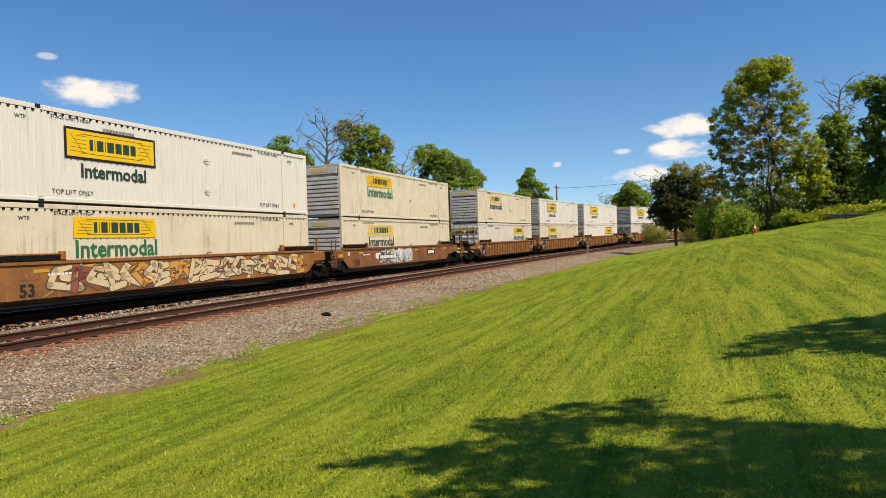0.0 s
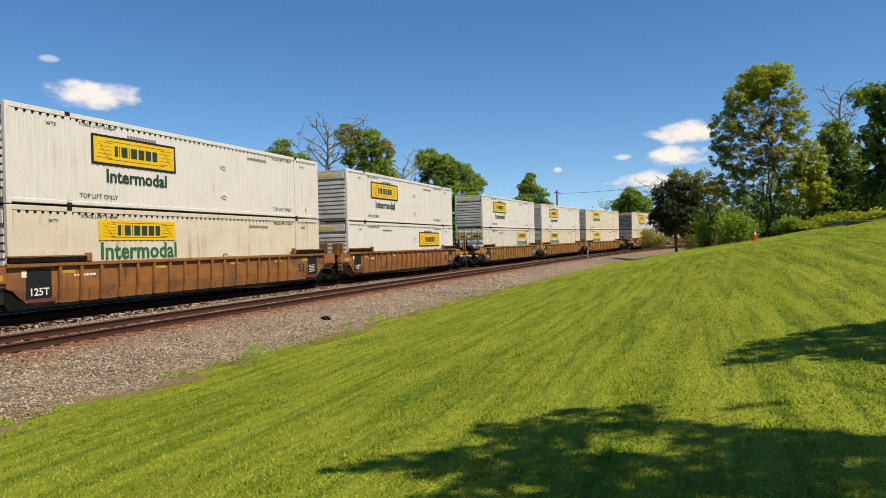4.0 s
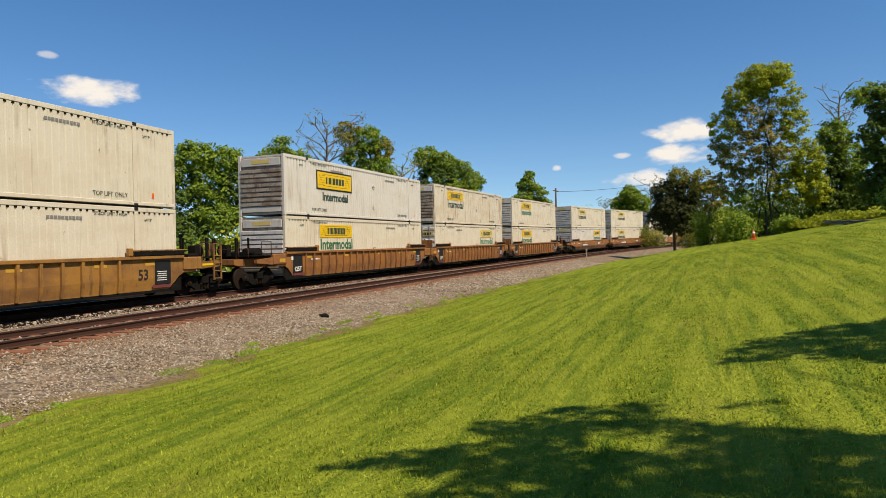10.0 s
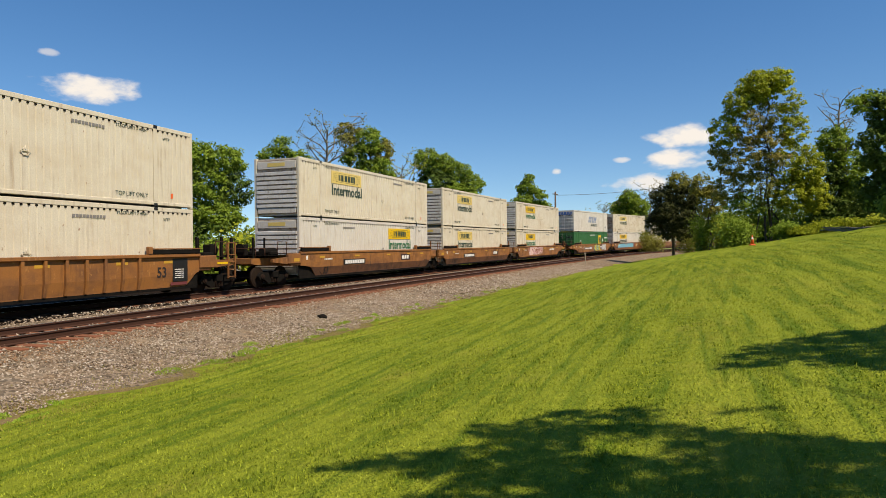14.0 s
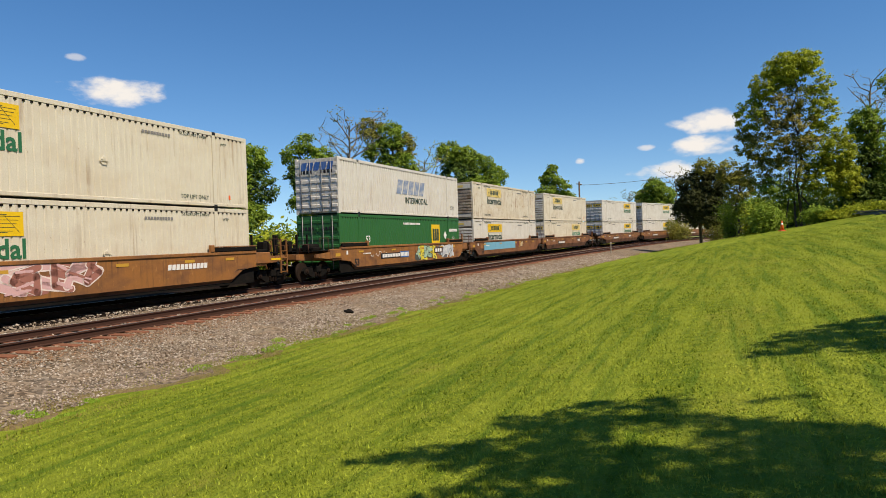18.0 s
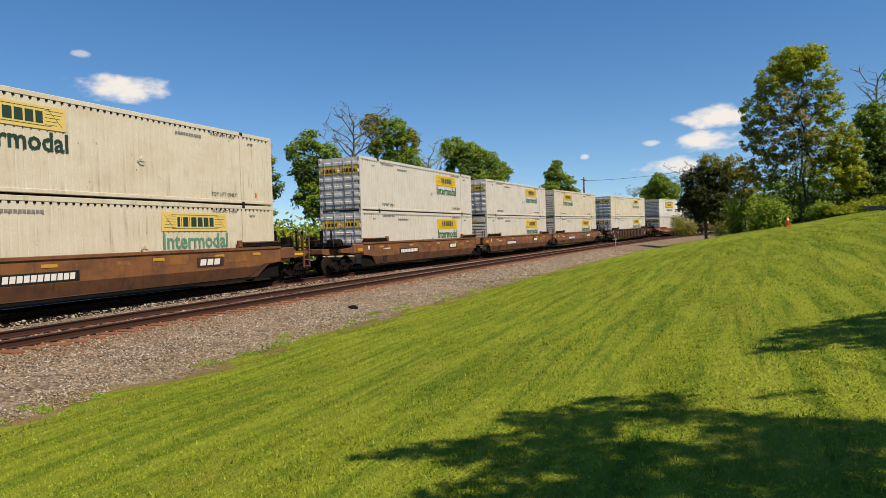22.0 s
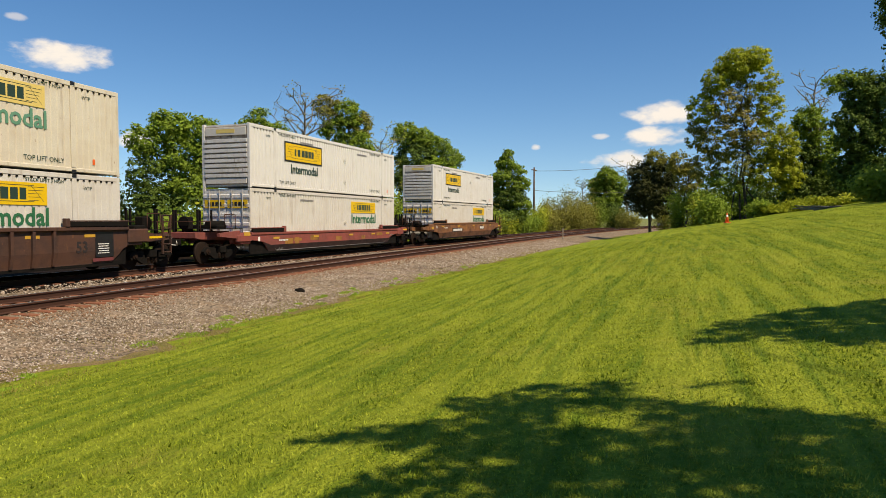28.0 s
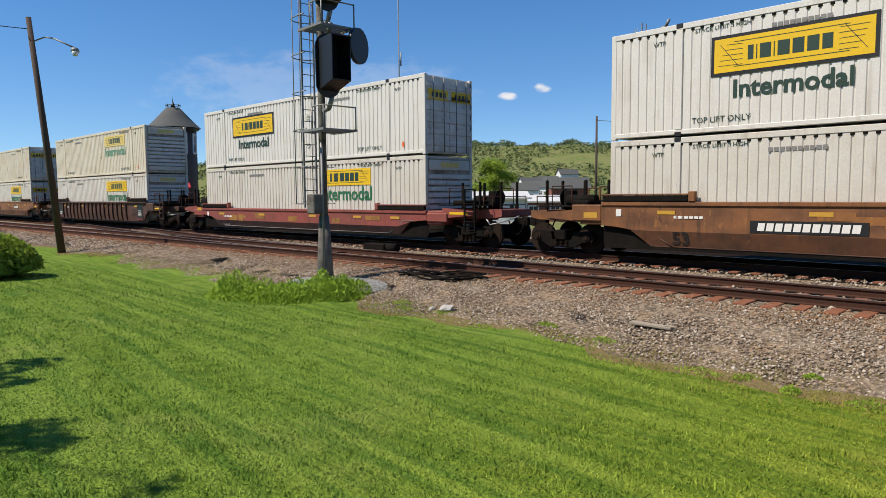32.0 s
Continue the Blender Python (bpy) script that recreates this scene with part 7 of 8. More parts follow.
def signal_head(parent, m, lamps=3):
    """An oval black backing plate with deep hoods, facing +x of its own space."""
    def plate():
        bm = bmesh.new()
        n = 20
        out = []
        for k in range(n):
            a = k * math.tau / n
            out.append((math.cos(a) * 0.36, math.sin(a) * 0.36 + (0.42 if math.sin(a) > 0 else -0.42)))
        lo = [bm.verts.new((0, y, z)) for y, z in out]
        hi = [bm.verts.new((0.03, y, z)) for y, z in out]
        bm.faces.new(lo), bm.faces.new(hi[::-1])
        for k in range(n):
            bm.faces.new((lo[k], hi[k], hi[(k + 1) % n], lo[(k + 1) % n]))
        return bm_mesh("backing_plate", bm, M["signalblack"])

    def hood():
        bm = bmesh.new()
        ring = []
        for x, top, low in ((0.03, 0.60, -0.60), (0.62, 0.66, -0.42)):
            ring.append([bm.verts.new((x, y, z)) for y, z in ((-0.27, low), (0.27, low), (0.27, top), (-0.27, top))])
        inner = [[bm.verts.new((v.co.x + (0.02 if i == 0 else 0), v.co.y * 0.92, v.co.z * 0.95)) for v in r] for i, r in enumerate(ring)]
        for k in range(4):
            j = (k + 1) % 4
            bm.faces.new((ring[0][k], ring[0][j], ring[1][j], ring[1][k]))
            bm.faces.new((inner[0][k], inner[1][k], inner[1][j], inner[0][j]))
            bm.faces.new((ring[1][k], ring[1][j], inner[1][j], inner[1][k]))
        bm.faces.new(inner[0])
        return bm_mesh("hood", bm, M["signalblack"])

    head = hang("signal_head", cached(("sigplate",), plate), parent, m, "black oval signal head with hoods")
    hang("hood", cached(("sighood",), hood), head)
    for k in range(lamps):
        hang("lens", cached(("siglens",), lambda: bm_mesh("lens", tube((0.05, 0, 0), (0.07, 0, 0), 0.11, sides=12), M["pane"])), head, pose(0, 0, 0.36 - 0.36 * k))
    hang("lamp_case", cached(("sigcase",), lambda: bm_mesh("lamp_case", box((-0.22, -0.2, -0.6), (0.0, 0.2, 0.6), 0.04), M["signalblack"])), head)
    return head


def add_arc_bracket(bm, z):
    add_tube(bm, (0.1, 0, z), (0.35, 0, z + 0.05), 0.06, sides=7)
    add_tube(bm, (0.35, 0, z + 0.05), (0.5, 0, z + 0.32), 0.06, sides=7)


def signal_mast(label, foot, turn, heads, platforms, top, cage_z):
    """A steel signal mast with a caged ladder. Local +x faces along the track."""
    root = thing("signal_mast", label, "signal", Matrix.Translation(foot) @ pose(0, 0, 0, 0, 0, turn))
    part("pole", tube((0, 0, 0), (0, 0, top), 0.11, 0.085, 14), M["mastgrey"], root)
    bm = bmesh.new()
    add_tube(bm, (0, 0, -0.3), (0, 0, 1.75), 0.25, 0.13, 10)
    part("mast_base", bm, M["mastgrey"], root, "flared grey base")
    part("junction_box", box((-0.17, -0.40, 1.80), (0.17, -0.13, 2.30), 0.02), M["mastgrey"], root, "grey metal junction box")
    part("conduit", tube((0.14, -0.12, 0.2), (0.14, -0.12, 3.6), 0.035, sides=6), M["galv"], root)
    ladder = hang("ladder", bm_mesh("ladder", add_box(bmesh.new(), (-0.64, -0.2, 1.95), (-0.60, -0.16, top + 0.8)), M["galv"]), root)
    hang("rail_post", bm_mesh("rail_post", box((-0.64, 0.16, 1.95), (-0.60, 0.2, top + 0.8)), M["galv"]), ladder)
    rung = bm_mesh("rung", tube((-0.62, -0.16, 0), (-0.62, 0.16, 0), 0.012, sides=5), M["galv"])
    for k in range(int((top - 1.6) / 0.3)):
        hang("rung", rung, ladder, pose(0, 0, 2.1 + k * 0.3))
    hoop_bm = bmesh.new()
    add_ring(hoop_bm, (-0.62, 0, 0), 0.40, 0.016, math.pi * 0.5, math.pi * 1.5, 10)
    add_tube(hoop_bm, (-0.62, 0.40, 0), (-0.1, 0.40, 0), 0.016, sides=4)
    add_tube(hoop_bm, (-0.62, -0.40, 0), (-0.1, -0.40, 0), 0.016, sides=4)
    hoop = bm_mesh("cage_hoop", hoop_bm, M["galv"])
    z = cage_z
    while z < top + 0.6:
        hang("cage_hoop", hoop, ladder, pose(0, 0, z))
        z += 0.95
    for k in range(5):
        a = math.pi * (0.55 + 0.9 * k / 4)
        x, y = -0.62 + math.cos(a) * 0.40, math.sin(a) * 0.40
        hang("cage_bar", bm_mesh("cage_bar", tube((x, y, cage_z), (x, y, top + 0.6), 0.012, sides=4), M["galv"]), ladder)
    for pz in platforms:
        bm = bmesh.new()
        add_box(bm, (-0.25, -0.5, pz), (0.85, -0.44, pz + 0.06))
        add_box(bm, (-0.25, 0.44, pz), (0.85, 0.5, pz + 0.06))
        for k in range(8):
            add_box(bm, (-0.2 + k * 0.14, -0.44, pz + 0.02), (-0.16 + k * 0.14, 0.44, pz + 0.05))
        plat = part("platform", bm, M["galv"], root)
        for x, y in ((0.82, -0.47), (0.82, 0.47), (0.3, -0.47)):
            hang("railing_post", bm_mesh("railing_post", tube((x, y, pz), (x, y, pz + 0.62), 0.018, sides=5), M["galv"]), plat)
        bm = tube((0.3, -0.47, pz + 0.6), (0.82, -0.47, pz + 0.6), 0.018, sides=5)
        add_tube(bm, (0.82, -0.47, pz + 0.6), (0.82, 0.47, pz + 0.6), 0.018, sides=5)
        hang("handrail", bm_mesh("handrail", bm, M["galv"]), plat)
    for hz, lamps in heads:
        bm = bmesh.new()
        add_arc_bracket(bm, hz - 1.05)
        add_arc_bracket(bm, hz + 0.75)
        part("bracket", bm, M["galv"], root)
        signal_head(root, pose(0.5, -0.12, hz), lamps)
    return root


M["greygravel"] = ground_mat("grey_gravel", (0.227, 0.223, 0.214), (0.168, 0.164, 0.155), (0.277, 0.269, 0.252), 1.0, 5.0, 20.0, 1.0, 0.02, voronoi=28.0)


def make_signals():
    p = polar(127.7, 17.5)
    mast = signal_mast("grey steel signal mast with black hooded heads and a caged ladder", p, 70, ((5.45, 3), (7.55, 3)), (3.85, 6.35), 8.6, 2.05)
    bm = bmesh.new()
    add_tube(bm, (0.0, 0, 0), (-0.1, 0, 0), 0.44, sides=18)
    add_tube(bm, (-0.1, 0, 0), (-0.35, 0, 0), 0.15, sides=12)
    disc = part("marker_disc", bm, M["signalblack"], mast, "round black marker head")
    disc.matrix_basis = pose(0.95, 0.55, 5.95, 0, 0, 25)
    mound = bmesh.new()
    bmesh.ops.create_icosphere(mound, subdivisions=3, radius=1.0)
    for v in mound.verts:
        v.co = Vector((v.co.x * 1.7, v.co.y * 1.1, v.co.z * 0.16)) + Vector((0, 0, noise.noise(v.co * 6) * 0.03))
    ob = new("gravel_pad", bm_mesh("gravel_pad", mound, M["greygravel"]))
    q, th = on_line(-8.6, 3.4)
    ob.matrix_basis = Matrix.Translation((q.x, q.y, z_of(q.x, q.y))) @ pose(0, 0, 0, 0, 0, 74)
    tagged(ob, "low pad of grey gravel at the foot of the signal", "gravel", kind="structure")
    # Dark strands added to stand for the mast's shadow on the gravel.
    rng = random.Random(41)
    a0, b0 = polar(121.5, 17.3), polar(113.4, 15.7)
    heap = thing("cable_pile", "dark strands on the gravel standing for the signal mast's shadow", "cables", Matrix.Translation((a0 + b0) / 2))
    axis = (b0 - a0) / 2
    across = Vector((-axis.y, axis.x, 0)).normalized()
    for k in range(9):
        bm = bmesh.new()
        lo, hi, off = rng.uniform(-1, -0.3), rng.uniform(0.3, 1.0), rng.uniform(-0.28, 0.28)
        swing, ph = rng.uniform(0.05, 0.22), rng.uniform(0, 6)
        pts = []
        for i in range(9):
            u = lo + (hi - lo) * i / 8
            w = axis * u + across * (off + swing * math.sin(u * 4 + ph))
            g = Vector((heap.location.x + w.x, heap.location.y + w.y, 0))
            w.z = z_of(g.x, g.y) - heap.location.z + 0.04 + 0.012 * k + 0.03 * math.sin(u * 5 + ph)
            pts.append(w)
        for p1, p2 in zip(pts, pts[1:]):
            add_tube(bm, p1, p2, 0.024, sides=6, caps=False)
        part("cable", bm, M["sootshade"], heap)
    signal_mast("far grey signal mast with two black heads", polar(100.0, 29.5), 72, ((5.6, 2), (8.1, 2)), (4.3,), 8.4, 2.0)


def utility_pole(label, foot, top, cross=True, lean=(0.0, 0.0), lamp=None, r=0.15):
    root = thing("utility_pole", label, "pole", Matrix.Translation(foot))
    tip = Vector((lean[0], lean[1], top - foot.z))
    part("pole", tube((0, 0, -0.4), tip, r, r * 0.62, 10), M["pole"], root)
    if cross:
        arm = part("crossarm", box((-1.15, -0.06, -0.06), (1.15, 0.06, 0.06), 0.01), M["pole"], root)
        arm.matrix_basis = Matrix.Translation(tip - Vector((0, 0, 0.45))) @ pose(0, 0, 0, 0, 0, 60)
        for x in (-1.0, -0.45, 0.45, 1.0):
            hang("insulator", cached(("insul",), lambda: bm_mesh("insulator", tube((0, 0, 0.06), (0, 0, 0.2), 0.045, 0.03, 6), M["steel"])), arm, pose(x, 0, 0))
    if lamp:
        a = Vector(lamp[0]) - foot
        start = tip * lamp[1]
        bm = bmesh.new()
        mid = start.lerp(a, 0.5) + Vector((0, 0, 0.35))
        pts = [start, start.lerp(mid, 0.6) + Vector((0, 0, 0.1)), mid, a + Vector((0, 0, 0.16))]
        for p, q in zip(pts, pts[1:]):
            add_tube(bm, p, q, 0.03, sides=6)
        part("lamp_arm", bm, M["galv"], root)
        bm = bmesh.new()
        add_tube(bm, a + Vector((0, 0, 0.16)), a + Vector((0, 0, 0.02)), 0.12, 0.17, 10)
        head = part("lamp_head", bm, M["galv"], root, "grey street lamp head")
        bm = bmesh.new()
        add_tube(bm, a + Vector((0, 0, 0.019)), a + Vector((0, 0, -0.16)), 0.16, 0.07, 10)
        hang("lens", bm_mesh("lens", bm, M["trimwhite"]), head)
    return root


def cable(a, b, sag, r=0.012, name="overhead_wire", group="overhead wires"):
    a, b = Vector(a), Vector(b)
    bm = bmesh.new()
    pts = [a.lerp(b, k / 12) - Vector((0, 0, 4 * sag * (k / 12) * (1 - k / 12))) for k in range(13)]
    for p, q in zip(pts, pts[1:]):
        add_tube(bm, p, q, r, sides=4, caps=False)
    ob = new(name, bm_mesh(name, bm, M["wire"]))
    tagged(ob, "thin black overhead wire between poles", "wire", group)


def up_at(az, el, d):
    a = radians(az)
    return Vector((-math.sin(a) * d, math.cos(a) * d, EYE[2] + math.tan(radians(el)) * d))


def make_poles():
    utility_pole("weathered wooden utility pole with a crossarm", polar(-9.8, 112), up_at(-9.8, 4.5, 112).z, r=0.2)
    utility_pole("tall bare wooden pole behind the station", polar(58.7, 72), up_at(58.7, 7.8, 72).z, cross=False, r=0.18)
    utility_pole("wooden pole beside the town street", polar(104.7, 66), up_at(104.8, 6.4, 66).z, cross=False)
    foot = polar(147.4, 33)
    tip = up_at(148.75, 12.8, 32.2)
    utility_pole("dark leaning wooden pole with a street lamp", foot, tip.z, False, (tip.x - foot.x, tip.y - foot.y), (up_at(145.9, 10.7, 31.5), 0.90), 0.16)
    a = up_at(-9.8, 4.2, 112)
    cable(a, up_at(-24, 5.6, 130), 1.0, 0.04)
    cable(a - Vector((0, 0, 3.2)), up_at(-24, 3.0, 130), 1.0, 0.04)
    cable(up_at(148.6, 12.0, 32.4), up_at(168, 14, 30), 0.4, 0.02)
    cable(up_at(104.8, 6.1, 66), up_at(62, 6.0, 74), 2.2, 0.03)
    mast = thing("antenna_mast", "slender grey radio antenna mast behind the train", "antenna", Matrix.Translation(polar(121.2, 46)))
    part("pole", tube((0, 0, -0.2), (0, 0, 19), 0.06, 0.03, 6), M["galv"], mast)
    for z in (9.4, 11.0):
        part("spur", tube((-0.25, 0, z), (-0.25, 0, z + 0.9), 0.05, sides=6), M["galv"], mast)
        part("bracket", tube((-0.25, 0, z + 0.3), (0, 0, z + 0.3), 0.03, sides=5), M["galv"], mast)
    lamp = polar(77.1, 66)
    post = thing("street_lamp", "street lamp with a white bell shade", "street lamp", Matrix.Translation(lamp))
    h = up_at(77.1, 1.5, 66).z - lamp.z
    part("post", tube((0, 0, 0), (0, 0, h), 0.07, 0.05, 8), M["signalblack"], post)
    part("shade", tube((0, 0, h), (0, 0, h + 0.5), 0.55, 0.08, 12), M["trimwhite"], post, "white bell shade")
    flagpole = thing("flagpole", "tall pole flying a striped flag", "flagpole", Matrix.Translation(polar(66.85, 57)))
    top = up_at(66.85, 5.6, 57).z - flagpole.location.z
    part("pole", tube((0, 0, 0), (0, 0, top), 0.06, 0.04, 8), M["galv"], flagpole)
    part("finial", tube((0, 0, top), (0, 0, top + 0.15), 0.08, 0.02, 8), M["galv"], flagpole)
    flag = bmesh.new()
    cols, rows = 6, 7
    vs = [[flag.verts.new((-0.10 * i - 0.02 * math.sin(j), 0.06 * math.sin(i * 1.1 + j * 0.4) - 0.3 * 0.1 * i, top - 0.15 - 0.24 * j - 0.10 * i)) for j in range(rows + 1)] for i in range(cols + 1)]
    for i in range(cols):
        for j in range(rows):
            f = flag.faces.new((vs[i][j], vs[i + 1][j], vs[i + 1][j + 1], vs[i][j + 1]))
            f.material_index = 2 if i < 3 and j < 4 else j % 2
    flag_me = bm_mesh("flag", flag, [M["flagred"], M["trimwhite"], M["flagblue"]])
    hang("flag", flag_me, flagpole, None, "limp red, white and blue flag")


# ---- buildings across the tracks ----
def frame_at(az, d, turn=0.0):
    """A pose on the ground whose -y side faces the camera, turned by some degrees."""
    p = polar(az, d)
    return Matrix.Translation(p) @ pose(0, 0, 0, 0, 0, az + turn)


def window(parent, x, z, w, h, y, muntins=True):
    fr = hang("window", cached(("winframe", w, h), lambda: bm_mesh("window", frame_bm(w, h, 0.09), M["trimwhite"])), parent, pose(x, y, z))
    hang("pane", cached(("winpane", w, h), lambda: bm_mesh("pane", box((-w / 2 + 0.05, -0.01, -h / 2 + 0.05), (w / 2 - 0.05, 0.01, h / 2 - 0.05)), M["pane"])), fr)
    if muntins:
        hang("muntin", cached(("muntin", w, h), lambda: bm_mesh("muntin", add_box(box((-0.025, -0.04, -h / 2 + 0.05), (0.025, -0.012, h / 2 - 0.05)), (-w / 2 + 0.05, -0.038, -0.025), (w / 2 - 0.05, -0.013, 0.025)), M["trimwhite"])), fr)
    return fr


def frame_bm(w, h, t):
    bm = bmesh.new()
    add_box(bm, (-w / 2 - t, -0.06, -h / 2 - t), (w / 2 + t, 0.02, -h / 2 + 0.04))
    add_box(bm, (-w / 2 - t, -0.06, h / 2 - 0.04), (w / 2 + t, 0.02, h / 2 + t))
    add_box(bm, (-w / 2 - t, -0.05, -h / 2 + 0.04), (-w / 2 + 0.04, 0.02, h / 2 - 0.04))
    add_box(bm, (w / 2 - 0.04, -0.05, -h / 2 + 0.04), (w / 2 + t, 0.02, h / 2 - 0.04))
    return bm


def gable_roof(w, d, eave, ridge, over=0.35):
    """A ridge along x, with real thickness."""
    bm = bmesh.new()
    a, b = w / 2 + over, d / 2 + over
    drop = (ridge - eave) * over / (d / 2)
    prof = [(-b, eave - drop), (0, ridge), (b, eave - drop), (b, eave - drop - 0.16), (0, ridge - 0.18), (-b, eave - drop - 0.16)]
    lo = [bm.verts.new((-a, y, z)) for y, z in prof]
    hi = [bm.verts.new((a, y, z)) for y, z in prof]
    bm.faces.new(lo), bm.faces.new(hi[::-1])
    for k in range(6):
        bm.faces.new((lo[k], hi[k], hi[(k + 1) % 6], lo[(k + 1) % 6]))
    return bm


def gable_house(label, m, w, d, eave, ridge, wall, roof, windows=(), category="house", name="house", seams=0, turn_ridge=False):
    root = thing(name, label, category, m)
    bm = bmesh.new()
    prof = [(-d / 2, -0.5), (d / 2, -0.5), (d / 2, eave), (0, ridge - 0.2), (-d / 2, eave)]
    lo = [bm.verts.new((-w / 2, y, z)) for y, z in prof]
    hi = [bm.verts.new((w / 2, y, z)) for y, z in prof]
    bm.faces.new(lo), bm.faces.new(hi[::-1])
    for k in range(5):
        bm.faces.new((lo[k], hi[k], hi[(k + 1) % 5], lo[(k + 1) % 5]))
    part("wall", bm, M[wall], root)
    rf = part("roof", gable_roof(w, d, eave, ridge), M[roof], root)
    for k in range(seams):
        x = -w / 2 - 0.3 + (w + 0.6) * k / (seams - 1)
        bm = bmesh.new()
        b = d / 2 + 0.3
        add_tube(bm, (x, -b, eave - (ridge - eave) * 0.3 / (d / 2) + 0.02), (x, 0, ridge + 0.02), 0.03, sides=4)
        hang("seam", bm_mesh("seam", bm, M[roof]), rf)
    for x, z, ww, hh in windows:
        window(root, x, z, ww, hh, -d / 2)
    return root


def make_buildings():
    pav = gable_house("low station pavilion with a bright red metal roof", frame_at(61.6, 63, 6), 10.2, 7.0, 2.35, 5.1, "darkwall", "redroof", ((-3.0, 0.9, 0.9, 1.2), (0.5, 0.9, 0.9, 1.2), (3.4, 0.9, 0.9, 1.2)), "station", "station_pavilion", 18)
    part("gable_trim", box((5.35, -0.2, 2.2), (5.42, 0.2, 4.6)), M["trimwhite"], pav)
    house = thing("porch_house", "two-storey grey house with white trim and porches", "house", frame_at(69.2, 72, -4) @ Matrix.Diagonal((0.78, 1, 0.95, 1)))
    part("wall", box((-4.0, -2.5, -0.5), (4.0, 4.0, 5.2)), M["greyclad"], house)
    part("roof", box((-4.4, -3.9, 5.2), (4.4, 4.3, 5.42), 0.03), M["trimwhite"], house, "flat white-edged roof")
    part("porch_floor", box((-4.2, -3.8, 2.65), (4.2, -2.5, 2.9), 0.02), M["trimwhite"], house)
    part("bay_wall", box((0.6, -3.4, 2.9), (4.0, -2.5, 5.2)), M["greyclad"], house)
    for x in (-4.0, -1.6, 0.5, 2.4, 4.0):
        part("column", box((x - 0.13, -3.75, -0.5), (x + 0.13, -3.5, 2.65), 0.02), M["trimwhite"], house)
    for x in (-4.0, -2.0):
        part("upper_post", box((x - 0.08, -3.7, 2.9), (x + 0.08, -3.55, 5.2)), M["trimwhite"], house)
    rail = part("porch_rail", box((-4.0, -3.7, 3.75), (0.6, -3.62, 3.83)), M["signalblack"], house)
    for k in range(15):
        hang("baluster", cached(("balus",), lambda: bm_mesh("baluster", box((-0.02, -3.68, 2.9), (0.02, -3.64, 3.75)), M["signalblack"])), rail, pose(-3.9 + k * 0.31, 0, 0))
    window(house, 2.3, 4.2, 1.5, 1.2, -3.41)
    window(house, -2.4, 4.1, 1.5, 1.9, -2.51)
    window(house, -2.6, 1.2, 1.4, 1.6, -2.51)
    window(house, 1.2, 1.2, 1.4, 1.6, -2.51)
    for az, d, w, dp, h, wall, roof, lab in ((73.8, 92, 7.5, 6, 3.5, "brick", "paleroof", "low red brick building with a flat roof"), (79.2, 98, 11.0, 7, 3.1, "brick", "paleroof", "long brick building with a pale roof"), (84.4, 84, 7.0, 6, 2.3, "greyclad", "paleroof", "low shed with a pale metal roof"), (112.9, 62, 4.8, 4, 2.5, "trimwhite", "paleroof", "small white shed with a pale roof"), (109.2, 70, 4.4, 4, 2.2, "brick", "paleroof", "small brick house with a pale gable roof"), (107.0, 95, 5, 4, 4.0, "brick", "slate", "brick house on the far street"), (92.0, 74, 4.0, 4, 2.4, "trimwhite", "slate", "white cottage with a grey roof"), (47.5, 84, 7.0, 5, 2.3, "greyclad", "paleroof", "low green-grey shed across the yard"), (42.0, 90, 6.0, 5, 2.4, "greyclad", "slate", "grey shed beyond the station"), (89.0, 120, 6.0, 5, 5.0, "trimwhite", "slate", "white house below the hill"), (52.0, 80, 5.0, 4, 2.3, "greyclad", "trimwhite", "small grey shed with white trim")):
        gable_house(lab, frame_at(az, d, 8), w, dp, h, h + (1.3 if roof == "slate" else 0.5), wall, roof, ((-w * 0.25, h * 0.5, 0.9, 1.0), (w * 0.25, h * 0.5, 0.9, 1.0)), "building", "town_building")
    rng = random.Random(77)
    first = None
    for k in range(12):
        az = rng.uniform(76, 118)
        d = rng.uniform(190, 330)
        m = frame_at(az, d, rng.uniform(-30, 30))
        if first is None:
            first = gable_house("small white house on the wooded hillside", m, 8, 6, 4.5, 6.6, "trimwhite", "slate", ((-2, 2.4, 1, 1.3), (2, 2.4, 1, 1.3)), "house", "hillside_house")
            tagged(first, group="houses on the hillside")
        else:
            copy_thing(first, m)
    turret = thing("station_tower", "round station tower with a flared grey roof", "station", frame_at(139.3, 60))
    top, eave = up_at(139.3, 7.0, 60).z, up_at(139.3, 5.55, 60).z
    base = turret.matrix_basis.translation.z
    top, eave = top - base, eave - base
    part("wall", tube((0, 0, -0.5), (0, 0, eave - 0.05), 1.75, 1.75, 8), M["darkwall"], turret, "dark brown octagonal wall")
    bm = bmesh.new()
    prof = [(2.15, eave - 0.12), (1.5, eave + 0.5), (0.95, eave + 1.1), (0.55, top)]
    for (r1, z1), (r2, z2) in zip(prof, prof[1:]):
        add_tube(bm, (0, 0, z1), (0, 0, z2), r1, r2, 8, caps=False)
    bm.faces.new([v for v in bm.verts if abs(v.co.z - top) < 1e-4][:8])
    part("roof", bm, M["slate"], turret, "flared grey shingle roof")
    part("cornice", tube((0, 0, eave - 0.3), (0, 0, eave - 0.13), 1.9, 2.05, 8), M["signalblack"], turret)
    bm = bmesh.new()
    add_ring(bm, (0, 0, top + 0.22), 0.55, 0.03, n=8)
    for k in range(8):
        a = k * math.tau / 8
        add_tube(bm, (math.cos(a) * 0.5, math.sin(a) * 0.5, top), (math.cos(a) * 0.62, math.sin(a) * 0.62, top + 0.3), 0.025, sides=4)
